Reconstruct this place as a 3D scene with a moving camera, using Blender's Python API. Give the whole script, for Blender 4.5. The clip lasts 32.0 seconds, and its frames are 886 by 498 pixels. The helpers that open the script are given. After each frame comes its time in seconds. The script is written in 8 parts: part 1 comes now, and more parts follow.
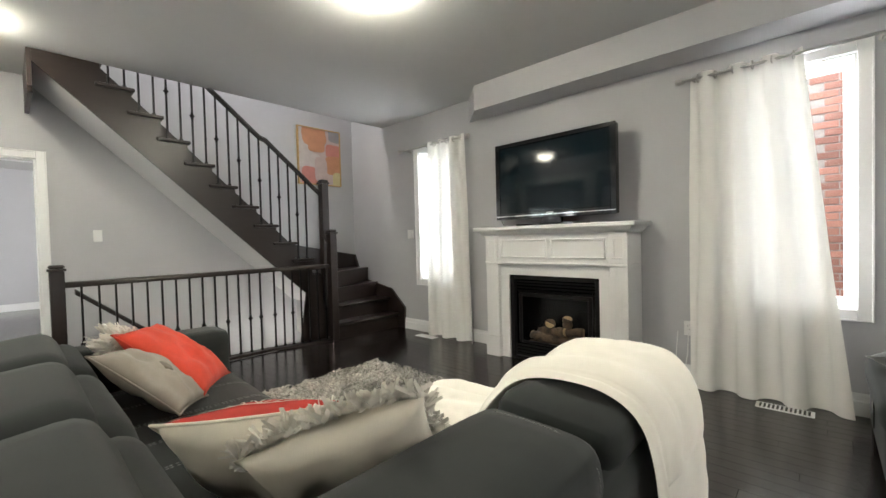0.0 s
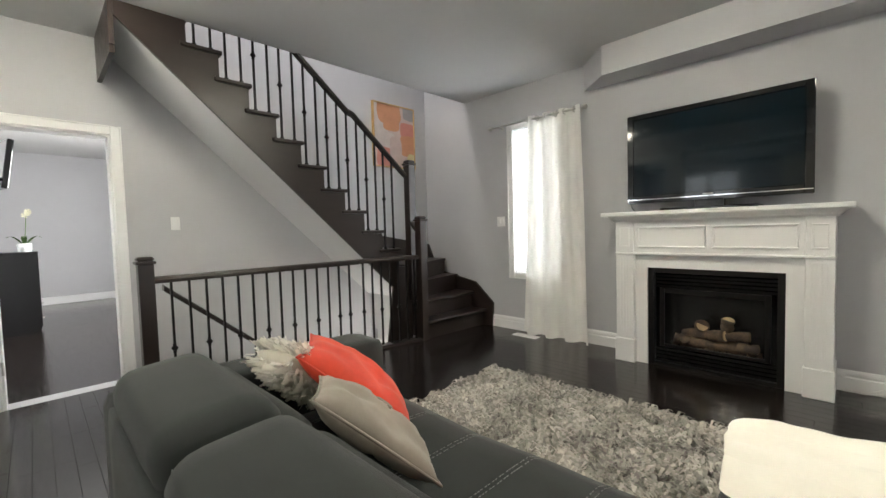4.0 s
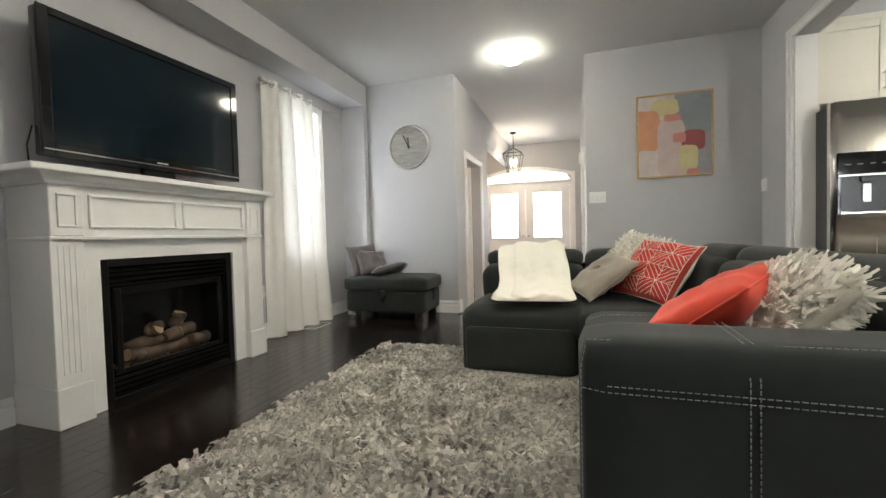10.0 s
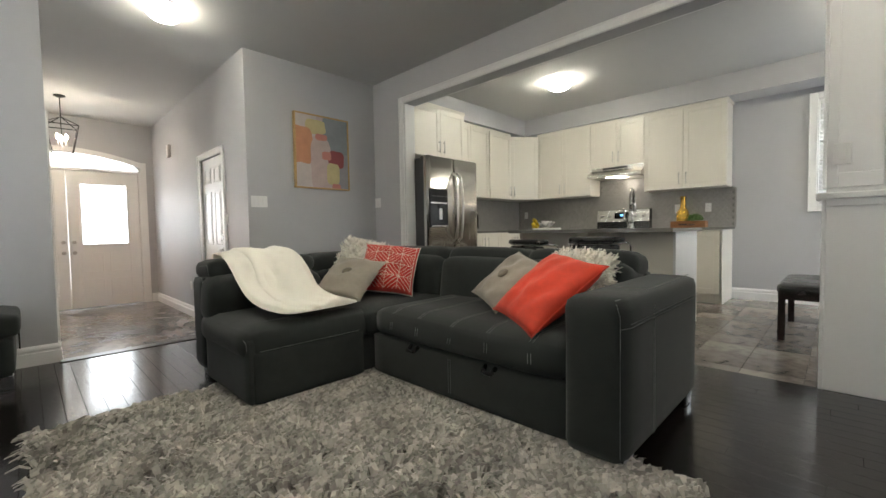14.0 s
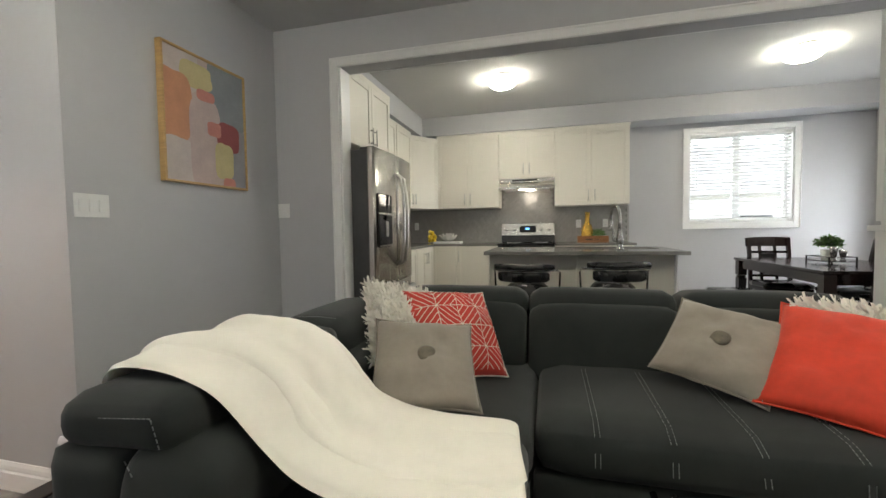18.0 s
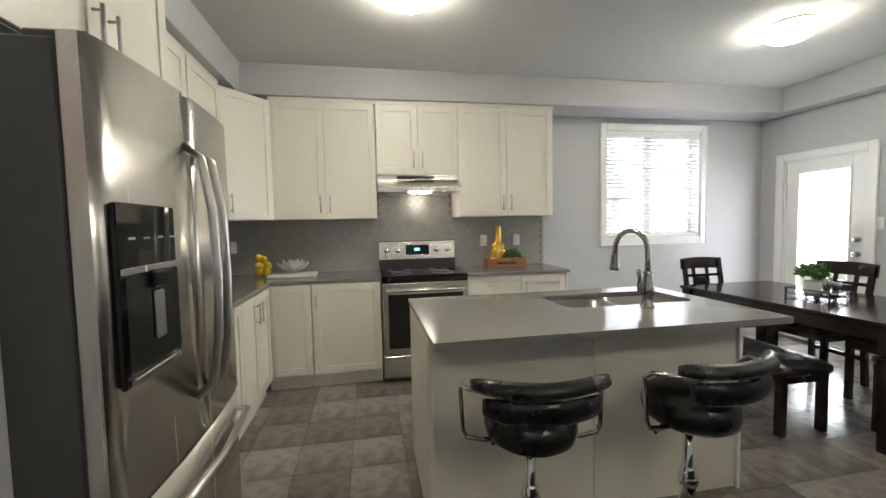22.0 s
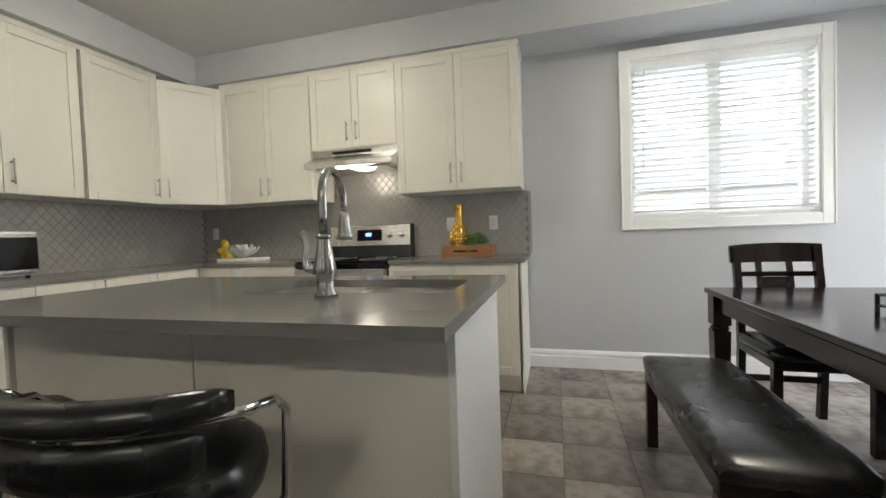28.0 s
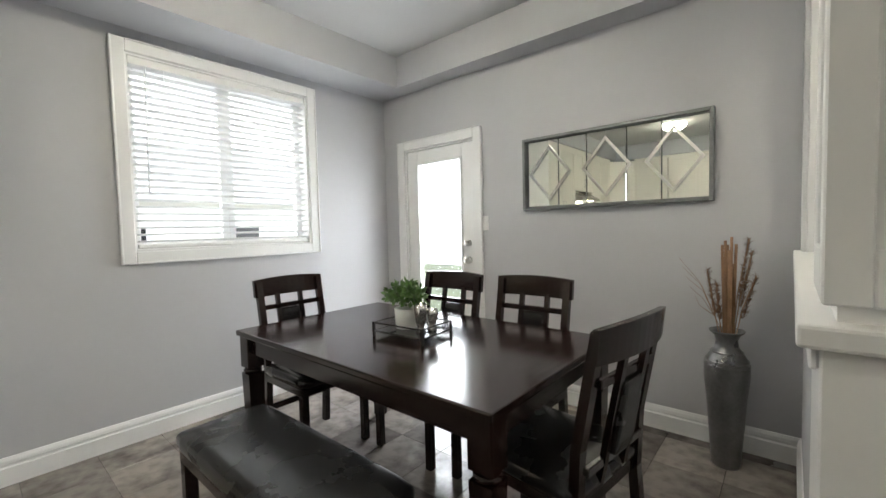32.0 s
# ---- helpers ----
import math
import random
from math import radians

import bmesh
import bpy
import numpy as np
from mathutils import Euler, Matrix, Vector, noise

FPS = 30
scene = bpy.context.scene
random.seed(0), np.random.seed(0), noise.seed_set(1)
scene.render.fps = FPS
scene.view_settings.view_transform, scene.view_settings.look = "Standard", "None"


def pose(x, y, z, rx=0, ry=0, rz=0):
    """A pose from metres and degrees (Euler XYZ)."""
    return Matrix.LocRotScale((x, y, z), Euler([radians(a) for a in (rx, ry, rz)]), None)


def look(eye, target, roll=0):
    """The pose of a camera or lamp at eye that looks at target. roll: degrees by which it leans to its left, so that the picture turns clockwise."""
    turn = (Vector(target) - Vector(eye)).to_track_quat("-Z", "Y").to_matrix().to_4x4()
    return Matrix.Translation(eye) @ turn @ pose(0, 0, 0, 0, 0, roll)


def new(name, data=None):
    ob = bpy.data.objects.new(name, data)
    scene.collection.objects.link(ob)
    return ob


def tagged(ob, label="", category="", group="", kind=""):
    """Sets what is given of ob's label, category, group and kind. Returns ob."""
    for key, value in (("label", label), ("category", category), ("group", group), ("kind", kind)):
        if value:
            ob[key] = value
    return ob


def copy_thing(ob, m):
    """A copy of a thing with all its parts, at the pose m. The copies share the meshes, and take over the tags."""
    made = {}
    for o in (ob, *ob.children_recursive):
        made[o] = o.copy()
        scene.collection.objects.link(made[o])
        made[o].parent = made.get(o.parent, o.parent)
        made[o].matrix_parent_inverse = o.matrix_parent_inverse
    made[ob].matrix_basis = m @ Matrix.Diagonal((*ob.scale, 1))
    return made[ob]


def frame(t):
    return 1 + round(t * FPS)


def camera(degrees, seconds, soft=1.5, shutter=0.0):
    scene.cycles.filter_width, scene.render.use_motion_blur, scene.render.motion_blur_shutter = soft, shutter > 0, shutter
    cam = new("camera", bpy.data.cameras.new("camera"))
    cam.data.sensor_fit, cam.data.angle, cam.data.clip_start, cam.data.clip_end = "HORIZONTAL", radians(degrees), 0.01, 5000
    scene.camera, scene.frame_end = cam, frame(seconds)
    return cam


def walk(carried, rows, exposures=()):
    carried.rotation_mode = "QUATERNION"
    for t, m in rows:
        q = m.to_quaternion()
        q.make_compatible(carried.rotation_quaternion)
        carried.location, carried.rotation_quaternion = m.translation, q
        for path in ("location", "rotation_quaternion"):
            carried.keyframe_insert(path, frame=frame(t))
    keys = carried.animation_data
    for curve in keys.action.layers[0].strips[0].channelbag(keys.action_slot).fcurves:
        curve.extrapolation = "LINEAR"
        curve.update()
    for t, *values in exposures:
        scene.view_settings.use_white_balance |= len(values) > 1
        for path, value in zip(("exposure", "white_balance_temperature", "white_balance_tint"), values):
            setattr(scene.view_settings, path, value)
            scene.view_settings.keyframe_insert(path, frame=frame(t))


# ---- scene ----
cam = camera(94.7, 32.0)
PATH = [
    (0, (0.748, -0.356, 1.178), (-0.617, 1.105, 1.129), -1.5),
    (0.5, (0.751, -0.394, 1.191), (-0.741, 0.936, 1.139), -1.5),
    (1, (0.746, -0.396, 1.207), (-0.831, 0.832, 1.147), -1.5),
    (1.5, (0.696, -0.425, 1.205), (-0.925, 0.745, 1.141), -1.5),
    (2, (0.582, -0.482, 1.205), (-1.056, 0.662, 1.133), -1.5),
    (2.5, (0.419, -0.542, 1.192), (-1.219, 0.603, 1.119), -1.4),
    (4.5, (-0.606, -0.617, 1.178), (-1.851, 0.945, 1.076), -1.6),
    (5, (-0.917, -0.583, 1.168), (-1.951, 1.126, 1.07), -1.4),
    (5.5, (-1.242, -0.54, 1.157), (-2.009, 1.305, 1.062), -1.3),
    (6, (-1.58, -0.471, 1.144), (-2.02, 1.477, 1.051), -1.2),
    (6.5, (-1.895, -0.359, 1.108), (-1.954, 1.639, 1.03), -1.2),
    (7, (-2.185, -0.294, 1.102), (-1.815, 1.67, 1.029), -1.2),
    (7.5, (-2.375, -0.229, 1.094), (-1.617, 1.62, 1.012), -1.2),
    (8, (-2.568, -0.125, 1.063), (-1.461, 1.539, 0.984), -1.3),
    (8.5, (-2.767, 0.058, 0.988), (-1.346, 1.465, 0.933), -1.5),
    (9, (-2.907, 0.199, 0.96), (-1.269, 1.345, 0.899), -1.4),
    (9.5, (-2.971, 0.373, 0.914), (-1.176, 1.253, 0.852), -1.4),
    (10, (-3.017, 0.563, 0.893), (-1.116, 1.18, 0.83), -1.5),
    (10.5, (-3.048, 0.759, 0.909), (-1.081, 1.116, 0.839), -1.4),
    (11, (-3.049, 0.961, 0.886), (-1.052, 1.047, 0.815), -1.3),
    (11.5, (-2.993, 1.166, 0.897), (-1.004, 0.972, 0.819), -1.2),
    (12, (-2.963, 1.365, 0.918), (-1.024, 0.881, 0.835), -0.9),
    (12.5, (-2.936, 1.538, 0.888), (-1.085, 0.783, 0.817), -0.9),
    (13, (-2.862, 1.704, 0.888), (-1.144, 0.683, 0.805), -0.9),
    (13.5, (-2.767, 1.876, 0.912), (-1.212, 0.621, 0.822), -0.9),
    (14, (-2.662, 1.999, 0.922), (-1.266, 0.569, 0.835), -1.0),
    (14.5, (-2.553, 2.12, 0.909), (-1.291, 0.571, 0.83), -0.9),
    (16.5, (-1.649, 2.249, 0.853), (-0.774, 0.452, 0.77), -1.0),
    (17, (-1.342, 2.167, 0.922), (-0.571, 0.324, 0.834), -0.9),
    (17.5, (-0.967, 2.014, 1.008), (-0.318, 0.125, 0.92), -1.0),
    (18, (-0.633, 1.845, 1.102), (-0.131, -0.09, 1.013), -0.9),
    (18.5, (-0.342, 1.652, 1.203), (0.006, -0.315, 1.107), -0.9),
    (19, (-0.096, 1.359, 1.258), (0.074, -0.632, 1.168), -1.0),
    (19.5, (0.035, 1.122, 1.274), (0.048, -0.877, 1.191), -1.1),
    (20, (0.117, 0.879, 1.297), (0.0, -1.116, 1.212), -1.2),
    (20.5, (0.158, 0.56, 1.295), (-0.064, -1.426, 1.216), -1.3),
    (21, (0.178, 0.306, 1.329), (-0.116, -1.67, 1.234), -1.3),
    (21.5, (0.176, 0.038, 1.335), (-0.161, -1.931, 1.228), -1.3),
    (22, (0.138, -0.193, 1.352), (-0.223, -2.157, 1.231), -1.2),
    (22.5, (0.103, -0.406, 1.275), (-0.273, -2.368, 1.169), -1.3),
    (23, (0.02, -0.545, 1.261), (-0.353, -2.506, 1.151), -1.5),
    (23.5, (-0.113, -0.664, 1.266), (-0.481, -2.626, 1.147), -1.5),
    (24, (-0.334, -0.707, 1.236), (-0.652, -2.679, 1.125), -1.6),
    (24.5, (-0.496, -0.744, 1.191), (-0.724, -2.729, 1.093), -1.8),
    (25, (-0.709, -0.735, 1.181), (-0.781, -2.732, 1.083), -1.8),
    (25.5, (-0.953, -0.703, 1.185), (-0.82, -2.696, 1.093), -1.9),
    (27.5, (-1.674, -0.828, 1.158), (-1.1, -2.741, 1.07), -2.2),
    (28, (-1.887, -0.946, 1.081), (-1.358, -2.874, 1.016), -2.0),
    (28.5, (-1.911, -1.023, 1.052), (-1.668, -3.007, 0.978), -1.8),
    (29, (-1.899, -1.098, 1.068), (-2.033, -3.091, 0.981), -1.7),
    (29.5, (-1.839, -1.209, 1.083), (-2.362, -3.138, 1.001), -1.6),
    (30, (-1.807, -1.236, 1.103), (-2.655, -3.045, 1.012), -1.7),
    (30.5, (-1.783, -1.27, 1.135), (-2.906, -2.923, 1.04), -1.7),
    (31, (-1.781, -1.28, 1.168), (-3.094, -2.785, 1.072), -1.5),
    (31.5, (-1.806, -1.259, 1.243), (-3.234, -2.655, 1.122), -1.4),
    (32, (-1.79, -1.296, 1.243), (-3.307, -2.595, 1.144), -1.4),
]
walk(cam, [(t, look(eye, target, roll)) for t, eye, target, roll in PATH], exposures=[(0, 1.1), (2.5, 1.1), (6, 1.1), (8, 0.9), (10, 1.05), (12, 0.8), (14, 0.65), (17, 0.65), (20, 0.7), (25, 0.68), (28, 0.62), (32, 0.62)])

from mathutils.bvhtree import BVHTree
# ---- world and daylight ----
world = bpy.data.worlds.new("sky")
scene.world = world
world.use_nodes = True
wn = world.node_tree.nodes
sky = wn.new("ShaderNodeTexSky")
sky.sky_type, sky.sun_disc = "NISHITA", False
sky.sun_elevation, sky.sun_rotation = radians(50), radians(200)
wn["Background"].inputs["Strength"].default_value = 0.15
world.node_tree.links.new(sky.outputs[0], wn["Background"].inputs[0])
scene.view_settings.exposure = 0.9


def lamp(name, kind, m, energy, color=(1, 1, 1), size=0.1, size_y=None, spread=180):
    d = bpy.data.lights.new(name, kind)
    d.energy, d.color = energy, color
    if kind == "AREA":
        d.shape = "RECTANGLE"
        d.size, d.size_y = size, size_y or size
        d.spread = radians(spread)
    elif kind == "SUN":
        d.angle = radians(size)
    else:
        d.shadow_soft_size = size
    ob = new(name, d)
    ob.matrix_world = m
    return ob


lamp("sun", "SUN", look((0, 0, 9), (1.0, 5.0, 0)), 1.0, (1, 0.97, 0.92), 12)
DAY = (0.93, 0.97, 1.0)
# daylight entering through the window and door openings
lamp("daylight_window_1", "AREA", pose(-2.725, 3.42, 1.46, -90, 0, 0), 21, DAY, 0.55, 1.65)
lamp("daylight_window_2", "AREA", pose(0.595, 3.42, 1.46, -90, 0, 0), 21, DAY, 0.55, 1.65)
lamp("daylight_window_3", "AREA", pose(-3.046, -4.45, 1.74, 90, 0, 0), 5.5, DAY, 1.15, 1.15)
lamp("daylight_patio_door", "AREA", pose(-4.59, -3.636, 1.07, 0, -90, 0), 20, DAY, 1.5, 0.5)
lamp("daylight_entry", "AREA", pose(5.75, 1.535, 1.2, 0, 90, 0), 20, DAY, 1.3, 1.3)
lamp("daylight_bedroom", "AREA", pose(-7.2, 1.35, 1.5, -90, 0, 0), 85, (1, 0.98, 0.93), 1.2, 1.3)
WARM = (1.0, 0.86, 0.66)
lamp("bulb_foyer", "POINT", pose(4.5, 1.61, 2.19), 16, WARM, 0.08)
lamp("bulb_side_hall", "POINT", pose(2.7, 3.2, 2.3), 34, (1, 0.64, 0.38), 0.10)
lamp("bulb_hood", "POINT", pose(-0.38, -4.08, 1.60), 2.2, (1, 0.9, 0.75), 0.10)
lamp("bulb_basement", "POINT", pose(-4.1, 2.2, -0.75), 14, (1, 0.95, 0.88), 0.10)
# unseen fill high in the stairwell, added to brighten the stairs
lamp("fill_upstairs", "POINT", pose(-4.1, 1.2, 4.6), 60, (1, 0.96, 0.9), 0.15)

# ---- materials ----
MATS = {}


def material(name, color, rough=0.6, metal=0.0, vary=0.0, scale=8.0, bump=0.0, bscale=120.0, color2=None, sheen=0.0, coat=0.0, stretch=None, spec=0.5, rvary=0.0, island=0.0):
    """A node material: two scales of colour noise, a roughness noise and a fine bump."""
    if name in MATS:
        return MATS[name]
    m = bpy.data.materials.new(name)
    m.use_nodes = True
    nt = m.node_tree
    n, l = nt.nodes, nt.links
    p = n["Principled BSDF"]
    p.inputs["Roughness"].default_value = rough
    p.inputs["Metallic"].default_value = metal
    p.inputs["Specular IOR Level"].default_value = spec
    p.inputs["Sheen Weight"].default_value = sheen
    p.inputs["Coat Weight"].default_value = coat
    p.inputs["Coat Roughness"].default_value = 0.08
    p.inputs["Base Color"].default_value = (*color, 1)
    co = n.new("ShaderNodeTexCoord")
    mp = n.new("ShaderNodeMapping")
    if stretch:
        mp.inputs["Scale"].default_value = stretch
    l.new(co.outputs["Object"], mp.inputs["Vector"])
    if vary or color2 or rvary:
        n1 = n.new("ShaderNodeTexNoise")
        n1.inputs["Scale"].default_value, n1.inputs["Detail"].default_value = scale, 6
        n2 = n.new("ShaderNodeTexNoise")
        n2.inputs["Scale"].default_value, n2.inputs["Detail"].default_value = scale * 7, 3
        l.new(mp.outputs[0], n1.inputs["Vector"])
        l.new(mp.outputs[0], n2.inputs["Vector"])
        mx = n.new("ShaderNodeMath")
        mx.operation = "MULTIPLY_ADD"
        mx.inputs[1].default_value = 0.4
        l.new(n2.outputs[0], mx.inputs[0])
        l.new(n1.outputs[0], mx.inputs[2])
        rp = n.new("ShaderNodeMapRange")
        rp.inputs["From Min"].default_value, rp.inputs["From Max"].default_value = (0.58, 0.82) if color2 else (0.45, 0.95)
        l.new(mx.outputs[0], rp.inputs["Value"])
        mix = n.new("ShaderNodeMix")
        mix.data_type = "RGBA"
        c2 = color2 or tuple(max(0.0, c * (1 - vary)) for c in color)
        c1 = color if color2 else tuple(min(1.0, c * (1 + vary * 0.6)) for c in color)
        mix.inputs["A"].default_value, mix.inputs["B"].default_value = (*c1, 1), (*c2, 1)
        l.new(rp.outputs[0], mix.inputs["Factor"])
        out = mix.outputs["Result"]
        if island:
            oi = n.new("ShaderNodeObjectInfo")
            gi = n.new("ShaderNodeNewGeometry")
            ad = n.new("ShaderNodeMath")
            ad.operation = "ADD"
            l.new(oi.outputs["Random"], ad.inputs[0])
            l.new(gi.outputs["Random Per Island"], ad.inputs[1])
            fr = n.new("ShaderNodeMath")
            fr.operation = "FRACT"
            l.new(ad.outputs[0], fr.inputs[0])
            rg = n.new("ShaderNodeMapRange")
            rg.inputs["To Min"].default_value, rg.inputs["To Max"].default_value = 1 - island, 1 + island
            l.new(fr.outputs[0], rg.inputs["Value"])
            hs = n.new("ShaderNodeHueSaturation")
            l.new(rg.outputs[0], hs.inputs["Value"])
            l.new(out, hs.inputs["Color"])
            out = hs.outputs[0]
        l.new(out, p.inputs["Base Color"])
        if rvary:
            rr = n.new("ShaderNodeMapRange")
            rr.inputs["From Min"].default_value, rr.inputs["From Max"].default_value = 0.3, 0.75
            rr.inputs["To Min"].default_value, rr.inputs["To Max"].default_value = rough - rvary, rough + rvary
            l.new(n1.outputs[0], rr.inputs["Value"])
            l.new(rr.outputs[0], p.inputs["Roughness"])
    if bump:
        nb = n.new("ShaderNodeTexNoise")
        nb.inputs["Scale"].default_value, nb.inputs["Detail"].default_value = bscale, 4
        l.new(mp.outputs[0], nb.inputs["Vector"])
        bp = n.new("ShaderNodeBump")
        bp.inputs["Strength"].default_value, bp.inputs["Distance"].default_value = bump, 0.0012
        l.new(nb.outputs[0], bp.inputs["Height"])
        l.new(bp.outputs[0], p.inputs["Normal"])
    MATS[name] = m
    return m


def glowing(name, color, strength):
    if name in MATS:
        return MATS[name]
    m = bpy.data.materials.new(name)
    m.use_nodes = True
    p = m.node_tree.nodes["Principled BSDF"]
    p.inputs["Base Color"].default_value = (*color, 1)
    p.inputs["Emission Color"].default_value = (*color, 1)
    p.inputs["Emission Strength"].default_value = strength
    MATS[name] = m
    return m


def cloth_sheer(name, color, through_part, clear=0.0):
    m = bpy.data.materials.new(name)
    m.use_nodes = True
    n, l = m.node_tree.nodes, m.node_tree.links
    p = n["Principled BSDF"]
    p.inputs["Base Color"].default_value = (*color, 1)
    p.inputs["Roughness"].default_value = 0.9
    wv = n.new("ShaderNodeTexNoise")
    wv.inputs["Scale"].default_value, wv.inputs["Detail"].default_value = 420, 2
    co = n.new("ShaderNodeTexCoord")
    l.new(co.outputs["Object"], wv.inputs["Vector"])
    bp = n.new("ShaderNodeBump")
    bp.inputs["Strength"].default_value, bp.inputs["Distance"].default_value = 0.25, 0.002
    l.new(wv.outputs[0], bp.inputs["Height"])
    l.new(bp.outputs[0], p.inputs["Normal"])
    tr = n.new("ShaderNodeBsdfTranslucent")
    tr.inputs[0].default_value = (*color, 1)
    mix = n.new("ShaderNodeMixShader")
    mix.inputs[0].default_value = through_part
    l.new(p.outputs[0], mix.inputs[1])
    l.new(tr.outputs[0], mix.inputs[2])
    if clear:
        weave = n.new("ShaderNodeBsdfTransparent")
        gaps = n.new("ShaderNodeMixShader")
        gaps.inputs[0].default_value = clear
        l.new(mix.outputs[0], gaps.inputs[1])
        l.new(weave.outputs[0], gaps.inputs[2])
        mix = gaps
    l.new(mix.outputs[0], n["Material Output"].inputs[0])
    return m


def glass_pane(name, tint=(1, 1, 1), rough=0.0):
    m = bpy.data.materials.new(name)
    m.use_nodes = True
    n, l = m.node_tree.nodes, m.node_tree.links
    for node in list(n):
        if node.type == "BSDF_PRINCIPLED":
            n.remove(node)
    tr = n.new("ShaderNodeBsdfTransparent")
    tr.inputs[0].default_value = (*tint, 1)
    gl = n.new("ShaderNodeBsdfGlossy")
    gl.inputs["Roughness"].default_value = rough
    fz = n.new("ShaderNodeLayerWeight")
    fz.inputs["Blend"].default_value = 0.12
    mu = n.new("ShaderNodeMath")
    mu.operation = "MULTIPLY_ADD"
    mu.inputs[1].default_value, mu.inputs[2].default_value = 0.6, 0.03
    l.new(fz.outputs["Facing"], mu.inputs[0])
    mix = n.new("ShaderNodeMixShader")
    l.new(mu.outputs[0], mix.inputs[0])
    l.new(tr.outputs[0], mix.inputs[1])
    l.new(gl.outputs[0], mix.inputs[2])
    l.new(mix.outputs[0], n["Material Output"].inputs[0])
    return m


PAINT = material("wall_paint_grey", (0.475, 0.477, 0.498), 0.55, vary=0.03, scale=1.5, bump=0.06, bscale=220)
CEIL = material("ceiling_paint", (0.58, 0.58, 0.58), 0.9, vary=0.02, scale=2.0, bump=0.25, bscale=160)
TRIM = material("trim_white", (0.80, 0.80, 0.80), 0.3, vary=0.02, scale=3.0, bump=0.03, bscale=60)
FLOORW = material("dark_floor_wood", (0.014, 0.010, 0.009), 0.18, vary=0.5, scale=5, stretch=(1, 9, 9), bump=0.12, bscale=30, rvary=0.06, island=0.35, spec=0.8)
ESPRESSO = material("espresso_wood", (0.020, 0.013, 0.011), 0.36, vary=0.15, scale=3, stretch=(6, 1, 6), bump=0.03, bscale=40, rvary=0.04)
TILE = material("slate_tile", (0.245, 0.218, 0.195), 0.24, color2=(0.082, 0.070, 0.063), scale=2.2, bump=0.08, bscale=30, rvary=0.08, island=0.38)
SPLASHBED = material("backsplash_grout", (0.20, 0.195, 0.185), 0.7, vary=0.1, scale=20)
GROUT = material("grout", (0.09, 0.085, 0.08), 0.9, vary=0.2, scale=20)
FABRIC = material("charcoal_fabric", (0.028, 0.0325, 0.032), 0.88, vary=0.22, scale=2.5, bump=0.35, bscale=700, sheen=0.15, spec=0.2)
THREAD = material("light_thread", (0.24, 0.25, 0.245), 0.8)
CABINET = material("cabinet_white", (0.74, 0.71, 0.64), 0.35, vary=0.02, scale=2, bump=0.02, bscale=50)
STEEL = material("brushed_steel", (0.66, 0.64, 0.61), 0.26, 1.0, vary=0.015, scale=2, stretch=(30, 30, 0.4), rvary=0.02)
CHROME = material("chrome", (0.75, 0.75, 0.76), 0.08, 1.0)
NICKEL = material("satin_nickel", (0.55, 0.54, 0.52), 0.3, 1.0)
BLACKMETAL = material("black_iron", (0.012, 0.011, 0.011), 0.35, 0.6, bump=0.05, bscale=200)
BLACKPLASTIC = material("black_plastic", (0.012, 0.012, 0.013), 0.25)
BLACKGLOSS = material("black_gloss", (0.006, 0.006, 0.007), 0.06)
QUARTZ = material("grey_quartz", (0.20, 0.195, 0.185), 0.15, vary=0.05, scale=160, rvary=0.01)
LEATHER = material("black_leather", (0.013, 0.013, 0.014), 0.27, vary=0.2, scale=6, bump=0.03, bscale=90, rvary=0.03, spec=0.5)
TABLEWOOD = material("table_wood", (0.017, 0.008, 0.007), 0.17, vary=0.5, scale=4, stretch=(1, 12, 12), rvary=0.04)
OFFWHITE = material("white_plastic", (0.78, 0.78, 0.77), 0.4)
LAMPGLASS = {k: glowing("lamp_glass_" + k, (1.0, 0.945, 0.775), v) for k, v in dict(living=64.0, kitchen=43.0, hall=33.0).items()}
DAYGLOW = glowing("bright_outdoors", (0.95, 0.98, 1.0), 2.0)
GLASS = glass_pane("clear_glass")

# ---- building helpers ----


def box(bm, x0, x1, y0, y1, z0, z1, bev=0.0, seg=1, mat=None):
    """One box, its edges bevelled where bev is given."""
    vs = [bm.verts.new((x, y, z)) for z in (z0, z1) for y in (y0, y1) for x in (x0, x1)]
    fs = [bm.faces.new([vs[i] for i in q]) for q in ((0, 2, 3, 1), (4, 5, 7, 6), (0, 1, 5, 4), (2, 6, 7, 3), (0, 4, 6, 2), (1, 3, 7, 5))]
    if bev:
        es = {e for f in fs for e in f.edges}
        bmesh.ops.bevel(bm, geom=list(es), offset=bev, segments=seg, affect="EDGES", profile=0.5)
    return bm


def boxes(*items, bev=0.0, seg=1):
    bm = bmesh.new()
    for b in items:
        box(bm, *b, bev=bev, seg=seg)
    return bm


def xform(bm, m):
    bmesh.ops.transform(bm, matrix=m, verts=bm.verts)
    return bm


